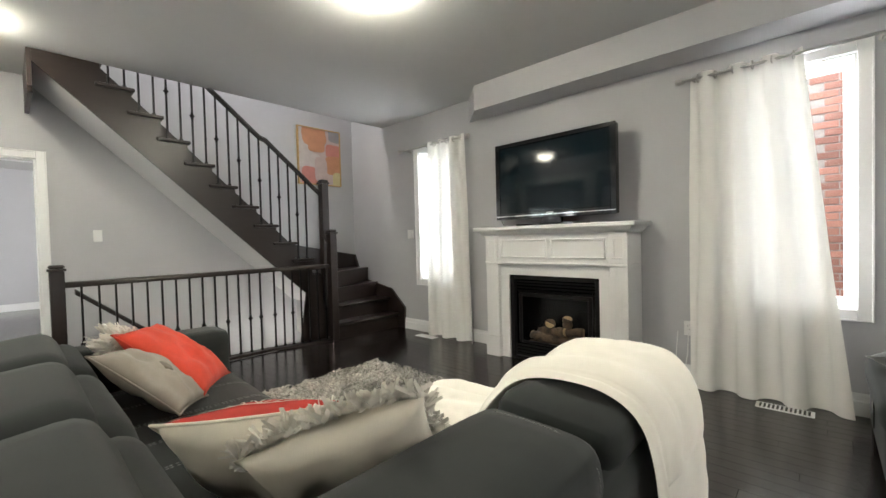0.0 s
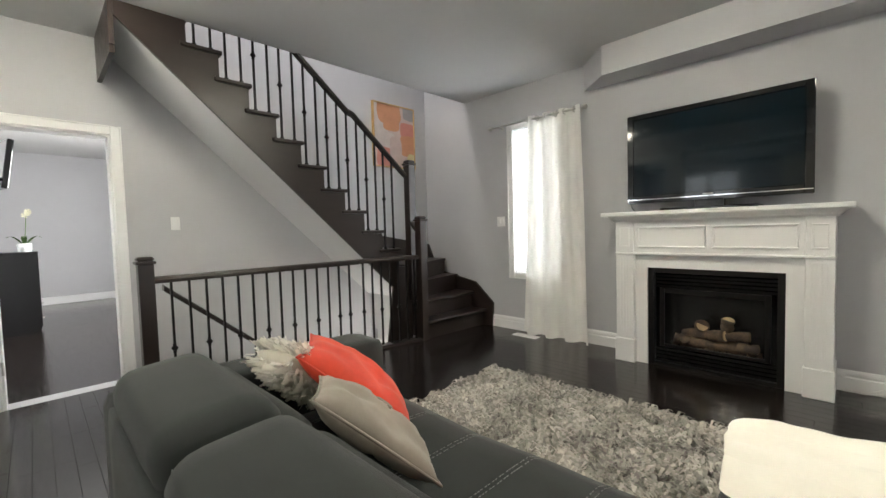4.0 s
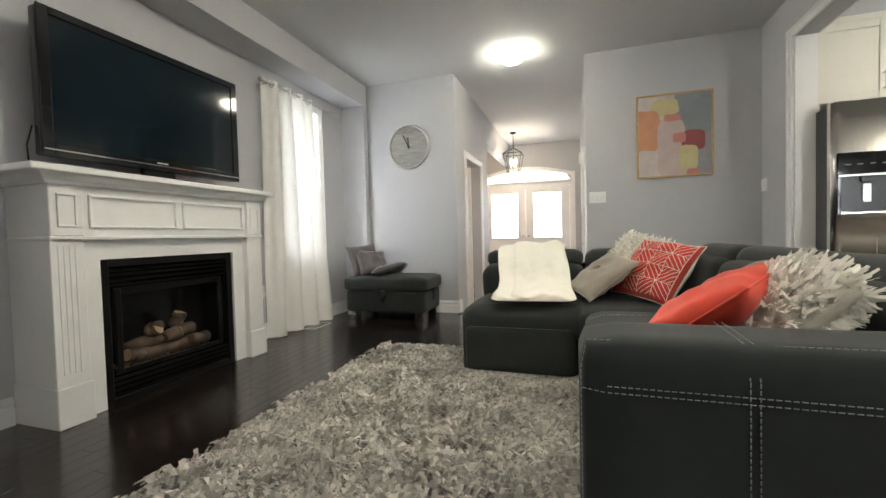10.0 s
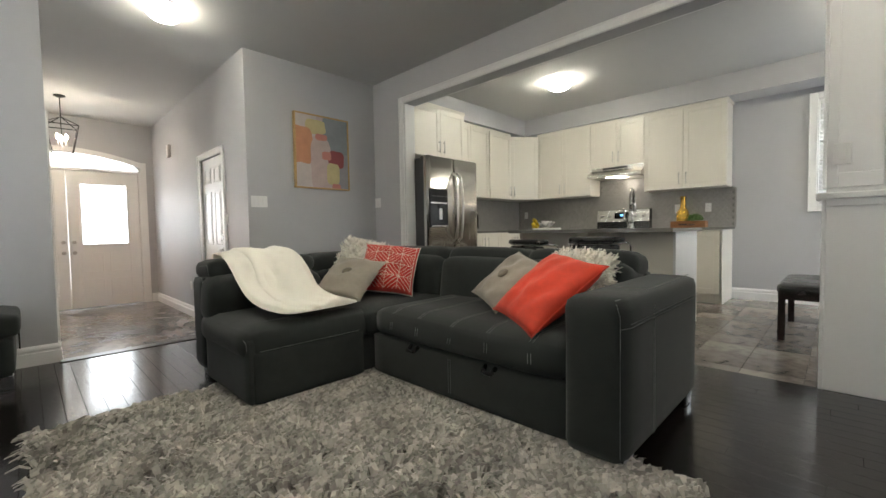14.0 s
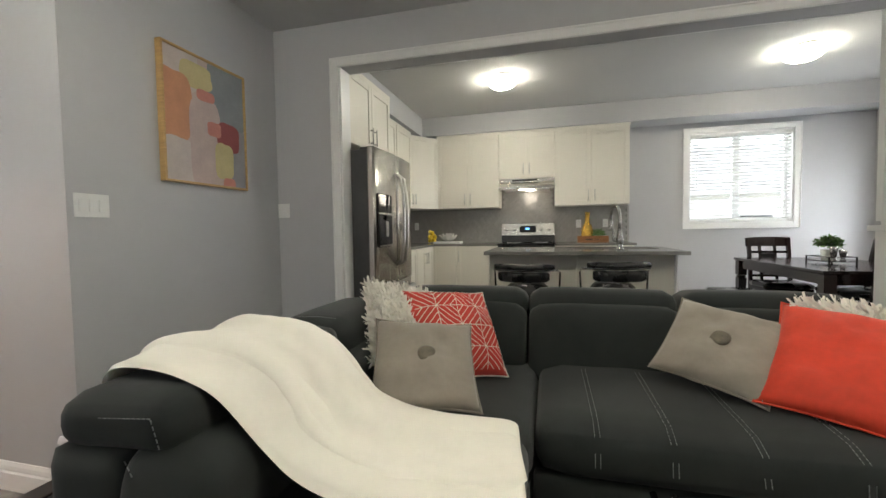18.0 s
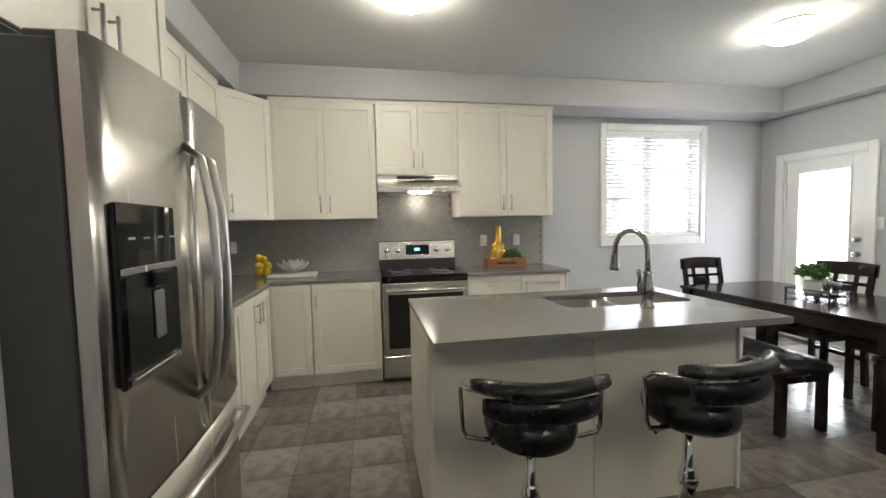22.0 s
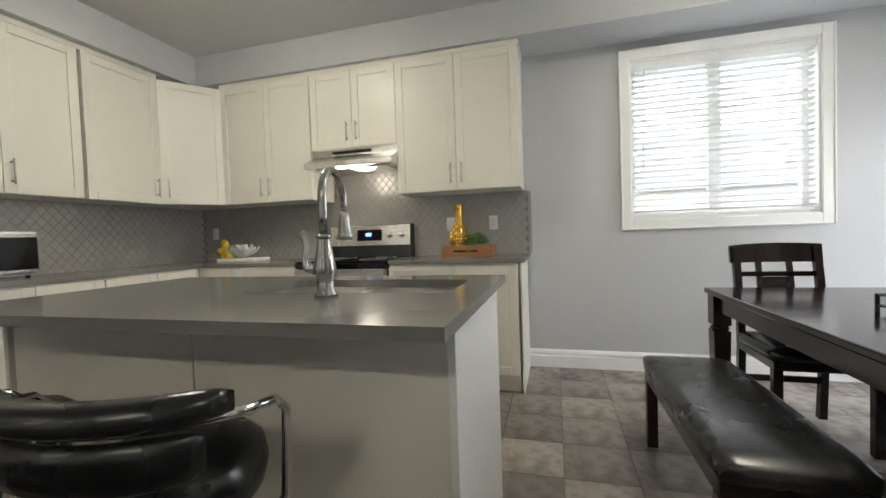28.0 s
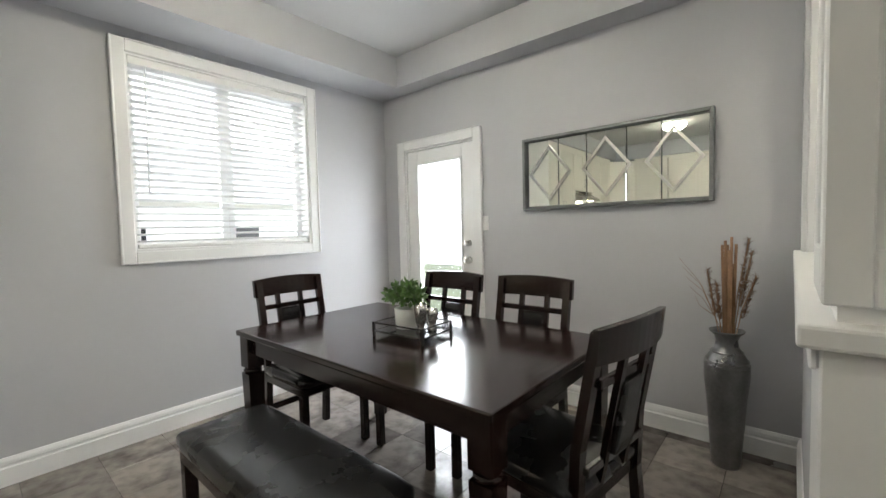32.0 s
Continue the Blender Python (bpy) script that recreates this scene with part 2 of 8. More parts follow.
def cyl(bm, p0, p1, r0, r1=None, n=16):
    """A capped tapered rod from p0 to p1."""
    p0, p1 = Vector(p0), Vector(p1)
    r1 = r0 if r1 is None else r1
    q = (p1 - p0).to_track_quat("Z", "Y")
    a, b = [], []
    for i in range(n):
        c = Vector((math.cos(2 * math.pi * i / n), math.sin(2 * math.pi * i / n), 0))
        a.append(bm.verts.new(p0 + q @ (c * r0)))
        b.append(bm.verts.new(p1 + q @ (c * r1)))
    for i in range(n):
        f = bm.faces.new((a[i], a[(i + 1) % n], b[(i + 1) % n], b[i]))
        f.smooth = True
    bm.faces.new(a[::-1])
    bm.faces.new(b)
    return bm


def tube(bm, pts, r, n=10, closed=False):
    """A round bar along a polyline; r may be a list."""
    pts = [Vector(p) for p in pts]
    k = len(pts)
    rs = r if isinstance(r, (list, tuple)) else [r] * k
    rings, up = [], None
    for i, p in enumerate(pts):
        a = pts[i - 1] if (i or closed) else p
        b = pts[(i + 1) % k] if (i < k - 1 or closed) else p
        d = (b - a).normalized()
        if up is None:
            up = d.orthogonal().normalized()
        up = (up - d * up.dot(d)).normalized()
        s = d.cross(up)
        rings.append([bm.verts.new(p + (up * math.cos(2 * math.pi * j / n) + s * math.sin(2 * math.pi * j / n)) * rs[i]) for j in range(n)])
    for i in range(k if closed else k - 1):
        a, b = rings[i], rings[(i + 1) % k]
        for j in range(n):
            f = bm.faces.new((a[j], a[(j + 1) % n], b[(j + 1) % n], b[j]))
            f.smooth = True
    if not closed:
        bm.faces.new(rings[0][::-1])
        bm.faces.new(rings[-1])
    return bm


def lathe(bm, prof, n=28, at=(0, 0, 0), cap=True):
    """A turned body from (radius, height) pairs."""
    at = Vector(at)
    rings = [[bm.verts.new(at + Vector((r * math.cos(2 * math.pi * j / n), r * math.sin(2 * math.pi * j / n), z))) for j in range(n)] for r, z in prof]
    for a, b in zip(rings, rings[1:]):
        for j in range(n):
            f = bm.faces.new((a[j], a[(j + 1) % n], b[(j + 1) % n], b[j]))
            f.smooth = True
    if cap:
        bm.faces.new(rings[0][::-1])
        bm.faces.new(rings[-1])
    return bm


def sweep(bm, path, prof, closed=False):
    """A moulding: prof (out, up) carried along a level path; out is to the right of the way."""
    path = [Vector(p) for p in path]
    k, rings = len(path), []
    for i, p in enumerate(path):
        d0 = (p - path[i - 1]).normalized() if (i or closed) else None
        d1 = (path[(i + 1) % k] - p).normalized() if (i < k - 1 or closed) else None
        d0, d1 = d0 or d1, d1 or d0
        n0, n1 = Vector((d0.y, -d0.x, 0)), Vector((d1.y, -d1.x, 0))
        nn = (n0 + n1) / max(0.2, 1 + n0.dot(n1))
        rings.append([bm.verts.new(p + nn * o + Vector((0, 0, u))) for o, u in prof])
    m = len(prof)
    for i in range(k if closed else k - 1):
        a, b = rings[i], rings[(i + 1) % k]
        for j in range(m):
            bm.faces.new((a[j], a[(j + 1) % m], b[(j + 1) % m], b[j]))
    if not closed:
        bm.faces.new(rings[0][::-1])
        bm.faces.new(rings[-1])
    return bm


def prism(bm, pts, axis, a, b):
    """A flat outline drawn in the other two axes, made solid from a to b along axis."""
    def at(p, v):
        return {"x": (v, p[0], p[1]), "y": (p[0], v, p[1]), "z": (p[0], p[1], v)}[axis]
    lo = [bm.verts.new(at(p, a)) for p in pts]
    hi = [bm.verts.new(at(p, b)) for p in pts]
    n = len(pts)
    bm.faces.new(lo[::-1])
    bm.faces.new(hi)
    for i in range(n):
        bm.faces.new((lo[i], lo[(i + 1) % n], hi[(i + 1) % n], hi[i]))
    bmesh.ops.recalc_face_normals(bm, faces=bm.faces)
    return bm


def part(name, bm, mat, parent=None, label="", at=None, smooth=False):
    """Links a bmesh as one mesh object under a thing or a part."""
    me = bpy.data.meshes.new(name)
    bmesh.ops.recalc_face_normals(bm, faces=bm.faces)
    if smooth:
        for f in bm.faces:
            f.smooth = True
    bm.to_mesh(me)
    bm.free()
    for q in (mat if isinstance(mat, (list, tuple)) else (mat,)):
        me.materials.append(q)
    ob = new(name, me)
    if at is not None:
        ob.matrix_basis = at
    if parent is not None:
        ob.parent = parent
    if label:
        ob["label"] = label
    return ob


ORIGIN = Matrix()


def thing(name, label, category, m=None, group="", kind=""):
    ob = new(name)
    ob.empty_display_size = 0.1
    ob.matrix_basis = ORIGIN @ (m if m is not None else Matrix())
    return tagged(ob, label, category, group, kind)


def setting(name, bm, mat, label="", category="", smooth=False):
    return tagged(part(name, bm, mat, smooth=smooth), label, category, kind="structure")


def soft_box(sx, sy, sz, r, nx=10, ny=10, nz=6, puff=0.0, wob=0.0, seed=0):
    """A stuffed block: a gridded box with rounded edges, puffed faces and slight unevenness, resting on z = 0."""
    bm = bmesh.new()
    bmesh.ops.create_cube(bm, size=2)
    bmesh.ops.subdivide_edges(bm, edges=list(bm.edges), cuts=7, use_grid_fill=True)
    h = Vector((sx / 2, sy / 2, sz / 2))
    for v in bm.verts:
        c = v.co.copy()
        # even spacing is drawn toward the edges so that the rounding has vertices to use
        c = Vector([math.copysign(abs(q) ** 0.62, q) if q else 0 for q in c])
        p = Vector((c.x * h.x, c.y * h.y, c.z * h.z))
        inner = Vector([max(-h[i] + r, min(h[i] - r, p[i])) for i in range(3)])
        d = p - inner
        if d.length > 1e-6:
            p = inner + d.normalized() * r
        u = [p[i] / h[i] for i in range(3)]
        if puff:
            p.z += math.copysign(puff, p.z) * max(0, 1 - u[0] ** 4) * max(0, 1 - u[1] ** 4) if abs(u[2]) > 0.6 else 0
            p.y += math.copysign(puff * 0.6, p.y) * max(0, 1 - u[0] ** 4) * max(0, 1 - u[2] ** 4) if abs(u[1]) > 0.6 else 0
        if wob:
            p += noise.noise_vector(p * 5 + Vector((seed, seed, seed))) * wob
        p.z += h.z
        v.co = p
    for f in bm.faces:
        f.smooth = True
    return bm


def wall_run(name, axis, a0, a1, c0, c1, z0, z1, holes=(), mat=None, label="painted grey plaster wall"):
    """A wall along x or y from a0 to a1, c0 to c1 thick, with openings (from, to, low, high)."""
    bm = bmesh.new()

    def put(u0, u1, w0, w1):
        if u1 - u0 < 1e-4 or w1 - w0 < 1e-4:
            return
        if axis == "x":
            box(bm, u0, u1, c0, c1, w0, w1)
        else:
            box(bm, c0, c1, u0, u1, w0, w1)
    at = a0
    for h0, h1, l0, l1 in sorted(holes):
        put(at, h0, z0, z1)
        put(h0, h1, z0, l0)
        put(h0, h1, l1, z1)
        at = h1
    put(at, a1, z0, z1)
    return setting(name, bm, mat or PAINT, label, "wall")


# ---- the shell ----
H = 2.738
WX, NY, EX, SY = -4.475, 3.27, 1.53, -4.305
YN, YS = -1.10, -1.245
FW, FE = 0.445, 1.855
OX, OZ = 0.935, 2.387
P0, P1, PZ = -4.03, -3.243, 1.965
B0Y, B1Y = -0.825, -0.145
BF, BZ = 2.97, 2.485
SW, SE, SS, SZ = -4.297, 1.15, -3.92, 2.475
FZ = -0.17
DX, D0, D1, DT = 5.60, 0.63, 2.44, 1.965
SX = -3.738
W1 = (-3.02, -2.45, 0.67, 2.265)
W2 = (0.33, 0.90, 0.67, 2.265)
W3 = (-3.638, -2.454, 1.149, 2.334)
wall_run("wall_north", "x", SX, 2.2, NY, NY + 0.17, -0.3, H, (W1, W2))
wall_run("wall_north_stairwell", "x", WX - 0.15, SX, NY, NY + 0.17, -2.9, 5.5)
wall_run("wall_west", "y", SY - 0.17, NY, WX - 0.15, WX, -2.9, 5.5, ((P0, P1, 0.02, PZ), (B0Y, B1Y, 0.0, 2.0)))
wall_run("wall_south", "x", WX, EX, SY - 0.17, SY, -0.3, H, (W3,))
wall_run("wall_east", "y", SY, FW, EX, EX + 0.12, -0.3, H)
wall_run("wall_clock", "y", FE, NY, EX - 0.02, EX + 0.10, -0.3, H)
wall_run("wall_kitchen_stub", "x", OX + 0.015, EX, YS, YN, -0.3, H)
wall_run("wall_header", "x", WX, OX + 0.015, YS, YN, OZ, H)
wall_run("wall_half", "x", WX, -2.86, YS, YN, 0.0, 1.06)
wall_run("wall_column", "x", -2.86, -2.60, YS, YN, 0.0, OZ, mat=TRIM, label="white boxed column with recessed panel")
setting("wall_chase", boxes((1.42, EX - 0.02, BF, NY, 0, BZ)), PAINT, "boxed grey pipe chase in the corner", "wall")
bulk = prism(bmesh.new(), [(-2.18, NY), (-1.87, BF), (EX - 0.02, BF), (EX - 0.02, NY)], "z", BZ, H)
setting("ceiling_bulkhead", bulk, PAINT, "painted bulkhead below the ceiling", "ceiling")
# foyer, one step down
wall_run("wall_foyer_south", "x", EX + 0.12, DX, FW - 0.12, FW, FZ - 0.1, H, ((2.215, 2.985, FZ, FZ + 2.0),))
wall_run("wall_foyer_north", "x", EX + 0.10, DX, FE, FE + 0.12, FZ - 0.1, H, ((1.95, 2.78, FZ, FZ + 2.04), (3.3, DX, FZ, FZ + 2.5)))
wall_run("wall_foyer_east", "y", FW - 0.12, 3.9, DX, DX + 0.16, FZ - 0.1, H, ((D0, D1, FZ, DT),))
wall_run("wall_foyer_far_north", "x", EX + 0.10, DX + 0.16, 3.9, 4.02, FZ - 0.1, H)
# ceilings
cl = boxes((SX, EX + 0.12, YS, NY, H, H + 0.2), (WX, SX, YS, -0.20, H, H + 0.2), (EX + 0.12, DX + 0.16, FW - 0.12, 4.02, H, H + 0.2), (EX, EX + .12, FW, FE, H + .001, H + 0.2))
setting("ceiling", cl, CEIL, "white painted ceiling of the living room and hall", "ceiling")
setting("ceiling_kitchen", boxes((WX, EX, SY, YS, H, H + 0.2)), CEIL, "white painted kitchen ceiling", "ceiling")
sof = boxes((WX, EX, SY, SS, SZ, H - 0.001), (WX, SW, SS, YS, SZ, H - 0.001), (SE, EX, SS, YS, SZ, H - 0.001))
setting("ceiling_soffit", sof, PAINT, "dropped soffit round the kitchen and dining ceiling", "ceiling")
setting("ceiling_upstairs", boxes((WX, -3.58, -0.3, NY, 5.5, 5.6)), CEIL, "ceiling above the stairwell", "ceiling")
wall_run("wall_upstairs_east", "y", -0.3, NY, SX, SX + 0.12, H + 0.2, 5.5)
wall_run("wall_upstairs_south", "x", WX, SX + 0.12, -0.32, -0.20, H + 0.2, 5.5)
# floors
setting("floor_base", boxes((-3.6, EX, YN, NY, -0.3, -0.02), (WX, -3.6, YN, -0.05, -0.3, -0.02)), ESPRESSO, "subfloor below the planks", "floor")
setting("floor_kitchen_base", boxes((WX, EX, SY, YN, -0.3, -0.012)), GROUT, "grouted tile bed", "floor")
setting("floor_foyer", boxes((EX, DX + 0.16, FW - 0.12, 4.02, FZ - 0.1, FZ)), TILE, "grey-brown foyer tile floor one step down", "floor")

# ---- trim ----
BASEP = [(0, 0), (0.018, 0), (0.018, 0.090), (0.010, 0.096), (0.010, 0.106), (0.017, 0.110), (0.014, 0.126), (0.006, 0.142), (0, 0.142)]


def baseboard(path, z=0.0):
    setting("baseboard", sweep(bmesh.new(), [(x, y, z) for x, y in path], BASEP), TRIM, "white profiled baseboard along the wall", "baseboard")


baseboard([(-3.35, NY), (-1.76, NY)])
baseboard([(-0.36, NY), (1.42, NY), (1.42, BF), (EX - 0.02, BF), (EX - 0.02, FE), (EX + 0.10, FE)])
baseboard([(EX + 0.12, FW), (EX, FW), (EX, YN), (OX + 0.08, YN)])
baseboard([(-2.88, YN), (WX, YN), (WX, B0Y - 0.08)])
baseboard([(WX, P1 + 0.08), (WX, YS), (-2.88, YS)])
baseboard([(-1.612, SY), (WX, SY), (WX, P0 - 0.08)])
baseboard([(DX, 0.54), (DX, FW), (3.06, FW)], FZ)
baseboard([(2.14, FW), (EX + 0.12, FW)], FZ)


def frame_parts(parent, name, axis, a0, a1, z0, z1, face, out, w=0.075, d=0.02, sill=True):
    """Flat casing round an opening on a wall face; out is +1 or -1 along the wall's normal."""
    lo, hi = sorted((face, face + out * d))
    lo2, hi2 = sorted((face + out * d, face + out * (d + 0.008)))
    rows = [(a0 - w, a0, z0 - (w if sill else 0), z1 + w), (a1, a1 + w, z0 - (w if sill else 0), z1 + w), (a0, a1, z1, z1 + w)]
    if sill:
        rows.append((a0, a1, z0 - w, z0))
    for u0, u1, v0, v1 in rows:
        bm = bmesh.new()
        e = 0.012
        for (p0, p1, q0, q1, n0, n1) in ((u0, u1, v0, v1, lo, hi),):
            box(bm, *((p0, p1, n0, n1) if axis == "x" else (n0, n1, p0, p1)), q0, q1, bev=0.004)
        # raised back band on the outer edge
        if u1 - u0 < w + 1e-3:
            s0, s1 = (u0, u0 + e) if u0 < a0 else (u1 - e, u1)
            box(bm, *((s0, s1, lo2, hi2) if axis == "x" else (lo2, hi2, s0, s1)), v0, v1, bev=0.003)
        else:
            s0, s1 = (v1 - e, v1) if v0 >= z1 else (v0, v0 + e)
            box(bm, *((u0, u1, lo2, hi2) if axis == "x" else (lo2, hi2, u0, u1)), s0, s1, bev=0.003)
        part(name, bm, TRIM, parent)


def window(name, x0, x1, z0, z1, face, out, depth, label, mullion=True):
    """A window in a wall along x: casing, jamb, sashes and panes; out points into the room."""
    w = thing(name, label, "window", kind="structure")
    frame_parts(w, "window_frame", "x", x0, x1, z0, z1, face, out)
    back = face - out * depth
    y0, y1 = sorted((face, back))
    part("jamb", boxes((x0, x0 + 0.012, y0, y1, z0, z1), (x1 - 0.012, x1, y0, y1, z0, z1), (x0 + 0.012, x1 - 0.012, y0, y1, z1 - 0.012, z1), (x0 + 0.012, x1 - 0.012, y0, y1, z0, z0 + 0.012)), TRIM, w)
    m0, m1 = sorted((back + out * 0.02, back + out * 0.06))
    cells = [(x0 + 0.012, x1 - 0.012)]
    if mullion:
        c = (x0 + x1) / 2
        cells = [(x0 + 0.012, c), (c, x1 - 0.012)]
    s = 0.045
    for u0, u1 in cells:
        part("sash", boxes((u0, u0 + s, m0, m1, z0 + 0.012, z1 - 0.012), (u1 - s, u1, m0, m1, z0 + 0.012, z1 - 0.012), (u0 + s, u1 - s, m0, m1, z0 + 0.012, z0 + 0.012 + s), (u0 + s, u1 - s, m0, m1, z1 - 0.012 - s, z1 - 0.012), bev=0.004), TRIM, w)
        p = part("pane", boxes((u0 + s, u1 - s, (m0 + m1) / 2 - 0.003, (m0 + m1) / 2 + 0.003, z0 + 0.012 + s, z1 - 0.012 - s)), GLASS, w)
        p.visible_shadow = False
    cy = back + out * 0.075
    part("crank_handle", tube(bmesh.new(), [(x0 + 0.16, cy, z0 + 0.02), (x0 + 0.16, cy, z0 + 0.04), (x0 + 0.26, cy, z0 + 0.04)], 0.007, 8), OFFWHITE, w)
    return w


window("window_1", *W1, NY, -1, 0.17, "narrow white framed window beside the fireplace", mullion=False)
window("window_2", *W2, NY, -1, 0.17, "narrow white framed window beside the fireplace", mullion=False)
window("window_3", *W3, SY, 1, 0.17, "white framed double window behind the dining table")

# casing of the wide kitchen opening
cas = thing("trim_opening", "white casing round the wide kitchen opening", "trim", kind="structure")
for out, face in ((1, YN), (-1, YS)):
    lo, hi = sorted((face, face + out * 0.02))
    part("casing", boxes((OX + 0.015, OX + 0.085, lo, hi, 0, OZ + 0.07), bev=0.004), TRIM, cas)
    part("casing", boxes((-2.60, OX + 0.015, lo, hi, OZ, OZ + 0.07), bev=0.004), TRIM, cas)
    lo2, hi2 = sorted((face + out * 0.02, face + out * 0.028))
    part("back_band", boxes((OX + 0.07, OX + 0.085, lo2, hi2, 0, OZ + 0.07), (-2.60, OX + 0.07, lo2, hi2, OZ + 0.055, OZ + 0.07), bev=0.002), TRIM, cas)
part("jamb", boxes((OX, OX + 0.015, YS, YN, 0, OZ)), TRIM, cas)
# column and half wall dressing
col = thing("trim_column", "white column trim with recessed panels and a ledge", "trim", kind="structure")
for out, face in ((1, YN), (-1, YS)):
    lo, hi = sorted((face, face + out * 0.018))
    for z0, z1 in ((1.12, OZ),):
        part("stile", boxes((-2.86, -2.815, lo, hi, z0, z1), (-2.645, -2.60, lo, hi, z0, z1), (-2.815, -2.645, lo, hi, z0, z0 + 0.08), (-2.815, -2.645, lo, hi, z1 - 0.12, z1), bev=0.003), TRIM, col)
    part("post", boxes((-2.86, -2.60, lo, hi, 0, 1.06), bev=0.003), TRIM, col)
    part("cornice", boxes((-2.88, -2.60, *sorted((face + out * 0.018, face + out * 0.03)), 1.02, 1.06), (WX + 0.02, -2.88, lo, hi, 1.02, 1.06), bev=0.003), TRIM, col)
y0, y1 = YS - 0.018, YN + 0.018
part("end_panel", boxes((-2.60, -2.582, y0, y1, 0, 1.06), (-2.60, -2.582, y0, y0 + 0.053, 1.12, OZ), (-2.60, -2.582, y1 - 0.053, y1, 1.12, OZ), (-2.60, -2.582, y0 + 0.053, y1 - 0.053, 1.12, 1.20), (-2.60, -2.582, y0 + 0.053, y1 - 0.053, OZ - 0.12, OZ), bev=0.003), TRIM, col)
part("ledge", boxes((WX + 0.01, -2.555, YS - 0.045, YN + 0.045, 1.06, 1.095), bev=0.006, seg=2), TRIM, col)
PE = WX + 0.19
part("pilaster", boxes((WX + 0.01, PE, YS, YN, 1.095, OZ), (WX + 0.01, PE - 0.04, YS - 0.018, YS, 1.095, OZ), (WX + 0.01, PE - 0.04, YN, YN + 0.02, 1.095, OZ), bev=0.003), TRIM, col)
part("head_casing", boxes((PE, -2.86, YS - 0.018, YS, OZ - 0.1, OZ), (PE, -2.86, YN, YN + 0.018, OZ - 0.1, OZ), (PE, -2.86, YS, YN, OZ - 0.02, OZ), bev=0.003), TRIM, col)
# cold-air grille in the half wall, hall side
gr = thing("wall_vent", "white slotted return air grille on the half wall", "vent", pose(-3.36, YN, 0.20))
part("frame", boxes((-0.20, 0.20, 0, 0.010, 0, 0.02), (-0.20, 0.20, 0, 0.010, 0.26, 0.28), (-0.20, -0.18, 0, 0.010, 0.02, 0.26), (0.18, 0.20, 0, 0.010, 0.02, 0.26), bev=0.002), OFFWHITE, gr)
part("backing", boxes((-0.18, 0.18, 0.0, 0.002, 0.02, 0.26)), BLACKPLASTIC, gr)
for i in range(16):
    part("slat", xform(boxes((-0.18, 0.18, -0.001, 0.001, -0.007, 0.007)), pose(0, 0.006, 0.028 + i * 0.015, 35)), OFFWHITE, gr)

# ---- doors ----


def panel_door(parent, w, h, rows, mat=TRIM, t=0.035, cols=2, name="leaf", z0=0.0, solid_from=0.0):
    """A moulded door leaf in its own frame: x across from 0, y through, z up. rows: (low, high) of the panels."""
    leaf = part(name, boxes((0, w, 0, t, z0, h), bev=0.002), mat, parent)
    m = 0.11
    pw = (w - m * (cols + 1)) / cols
    for a, b in rows:
        for i in range(cols):
            u = m + i * (pw + m)
            for y0, y1 in ((-0.006, 0.0), (t, t + 0.006)):
                part("panel", boxes((u, u + pw, y0, y1, a, a + 0.014), (u, u + pw, y0, y1, b - 0.014, b), (u, u + 0.014, y0, y1, a + 0.014, b - 0.014), (u + pw - 0.014, u + pw, y0, y1, a + 0.014, b - 0.014), (u + 0.035, u + pw - 0.035, y0, y1, a + 0.035, b - 0.035), bev=0.003), mat, leaf)
    return leaf


def knob(parent, x, y, z, out, lever=False, bolt=True):
    bm = bmesh.new()
    cyl(bm, (x, y, z), (x, y + out * 0.012, z), 0.032)
    cyl(bm, (x, y + out * 0.012, z), (x, y + out * 0.045, z), 0.011)
    if lever:
        tube(bm, [(x, y + out * 0.05, z), (x - 0.03, y + out * 0.052, z), (x - 0.11, y + out * 0.052, z + 0.008)], 0.010, 8)
    else:
        lathe_k = [(0.012, 0.0), (0.024, 0.006), (0.028, 0.016), (0.024, 0.026), (0.010, 0.030)]
        kb = lathe(bmesh.new(), lathe_k, 16)
        xform(kb, Matrix.Translation((x, y + out * 0.038, z)) @ Matrix.Rotation(radians(-90 * out), 4, "X"))
        tmp = bpy.data.meshes.new("k")
        kb.to_mesh(tmp)
        bm.from_mesh(tmp)
        kb.free()
        bpy.data.meshes.remove(tmp)
    part("door_handle", bm, NICKEL, parent, "satin nickel handle")
    if bolt:
        b2 = cyl(bmesh.new(), (x, y, z + 0.14), (x, y + out * 0.02, z + 0.14), 0.028)
        part("deadbolt", b2, NICKEL, parent)


# bedroom door, open inwards
d1 = thing("door_1", "white interior door standing open into the bedroom", "door", kind="structure")
frame_parts(d1, "door_frame", "y", B0Y, B1Y, 0.0, 2.0, WX, 1, w=0.07, sill=False)
part("jamb", boxes((WX - 0.15, WX, B0Y, B0Y + 0.015, 0, 2.0), (WX - 0.15, WX, B1Y - 0.015, B1Y, 0, 2.0), (WX - 0.15, WX, B0Y + 0.015, B1Y - 0.015, 1.985, 2.0)), TRIM, d1)
lv = part("leaf", boxes((0, 0.035, -0.67, 0, 0.01, 1.98), bev=0.002), TRIM, d1, at=pose(WX - 0.15, B0Y + 0.015, 0, 0, 0, -84))
for z in (0.25, 1.70):
    part("hinge", cyl(bmesh.new(), (WX + 0.002, B0Y + 0.012, z), (WX + 0.002, B0Y + 0.012, z + 0.09), 0.008, n=8), NICKEL, d1)
knob(lv, 0.035, -0.62, 0.95, 1, bolt=False)

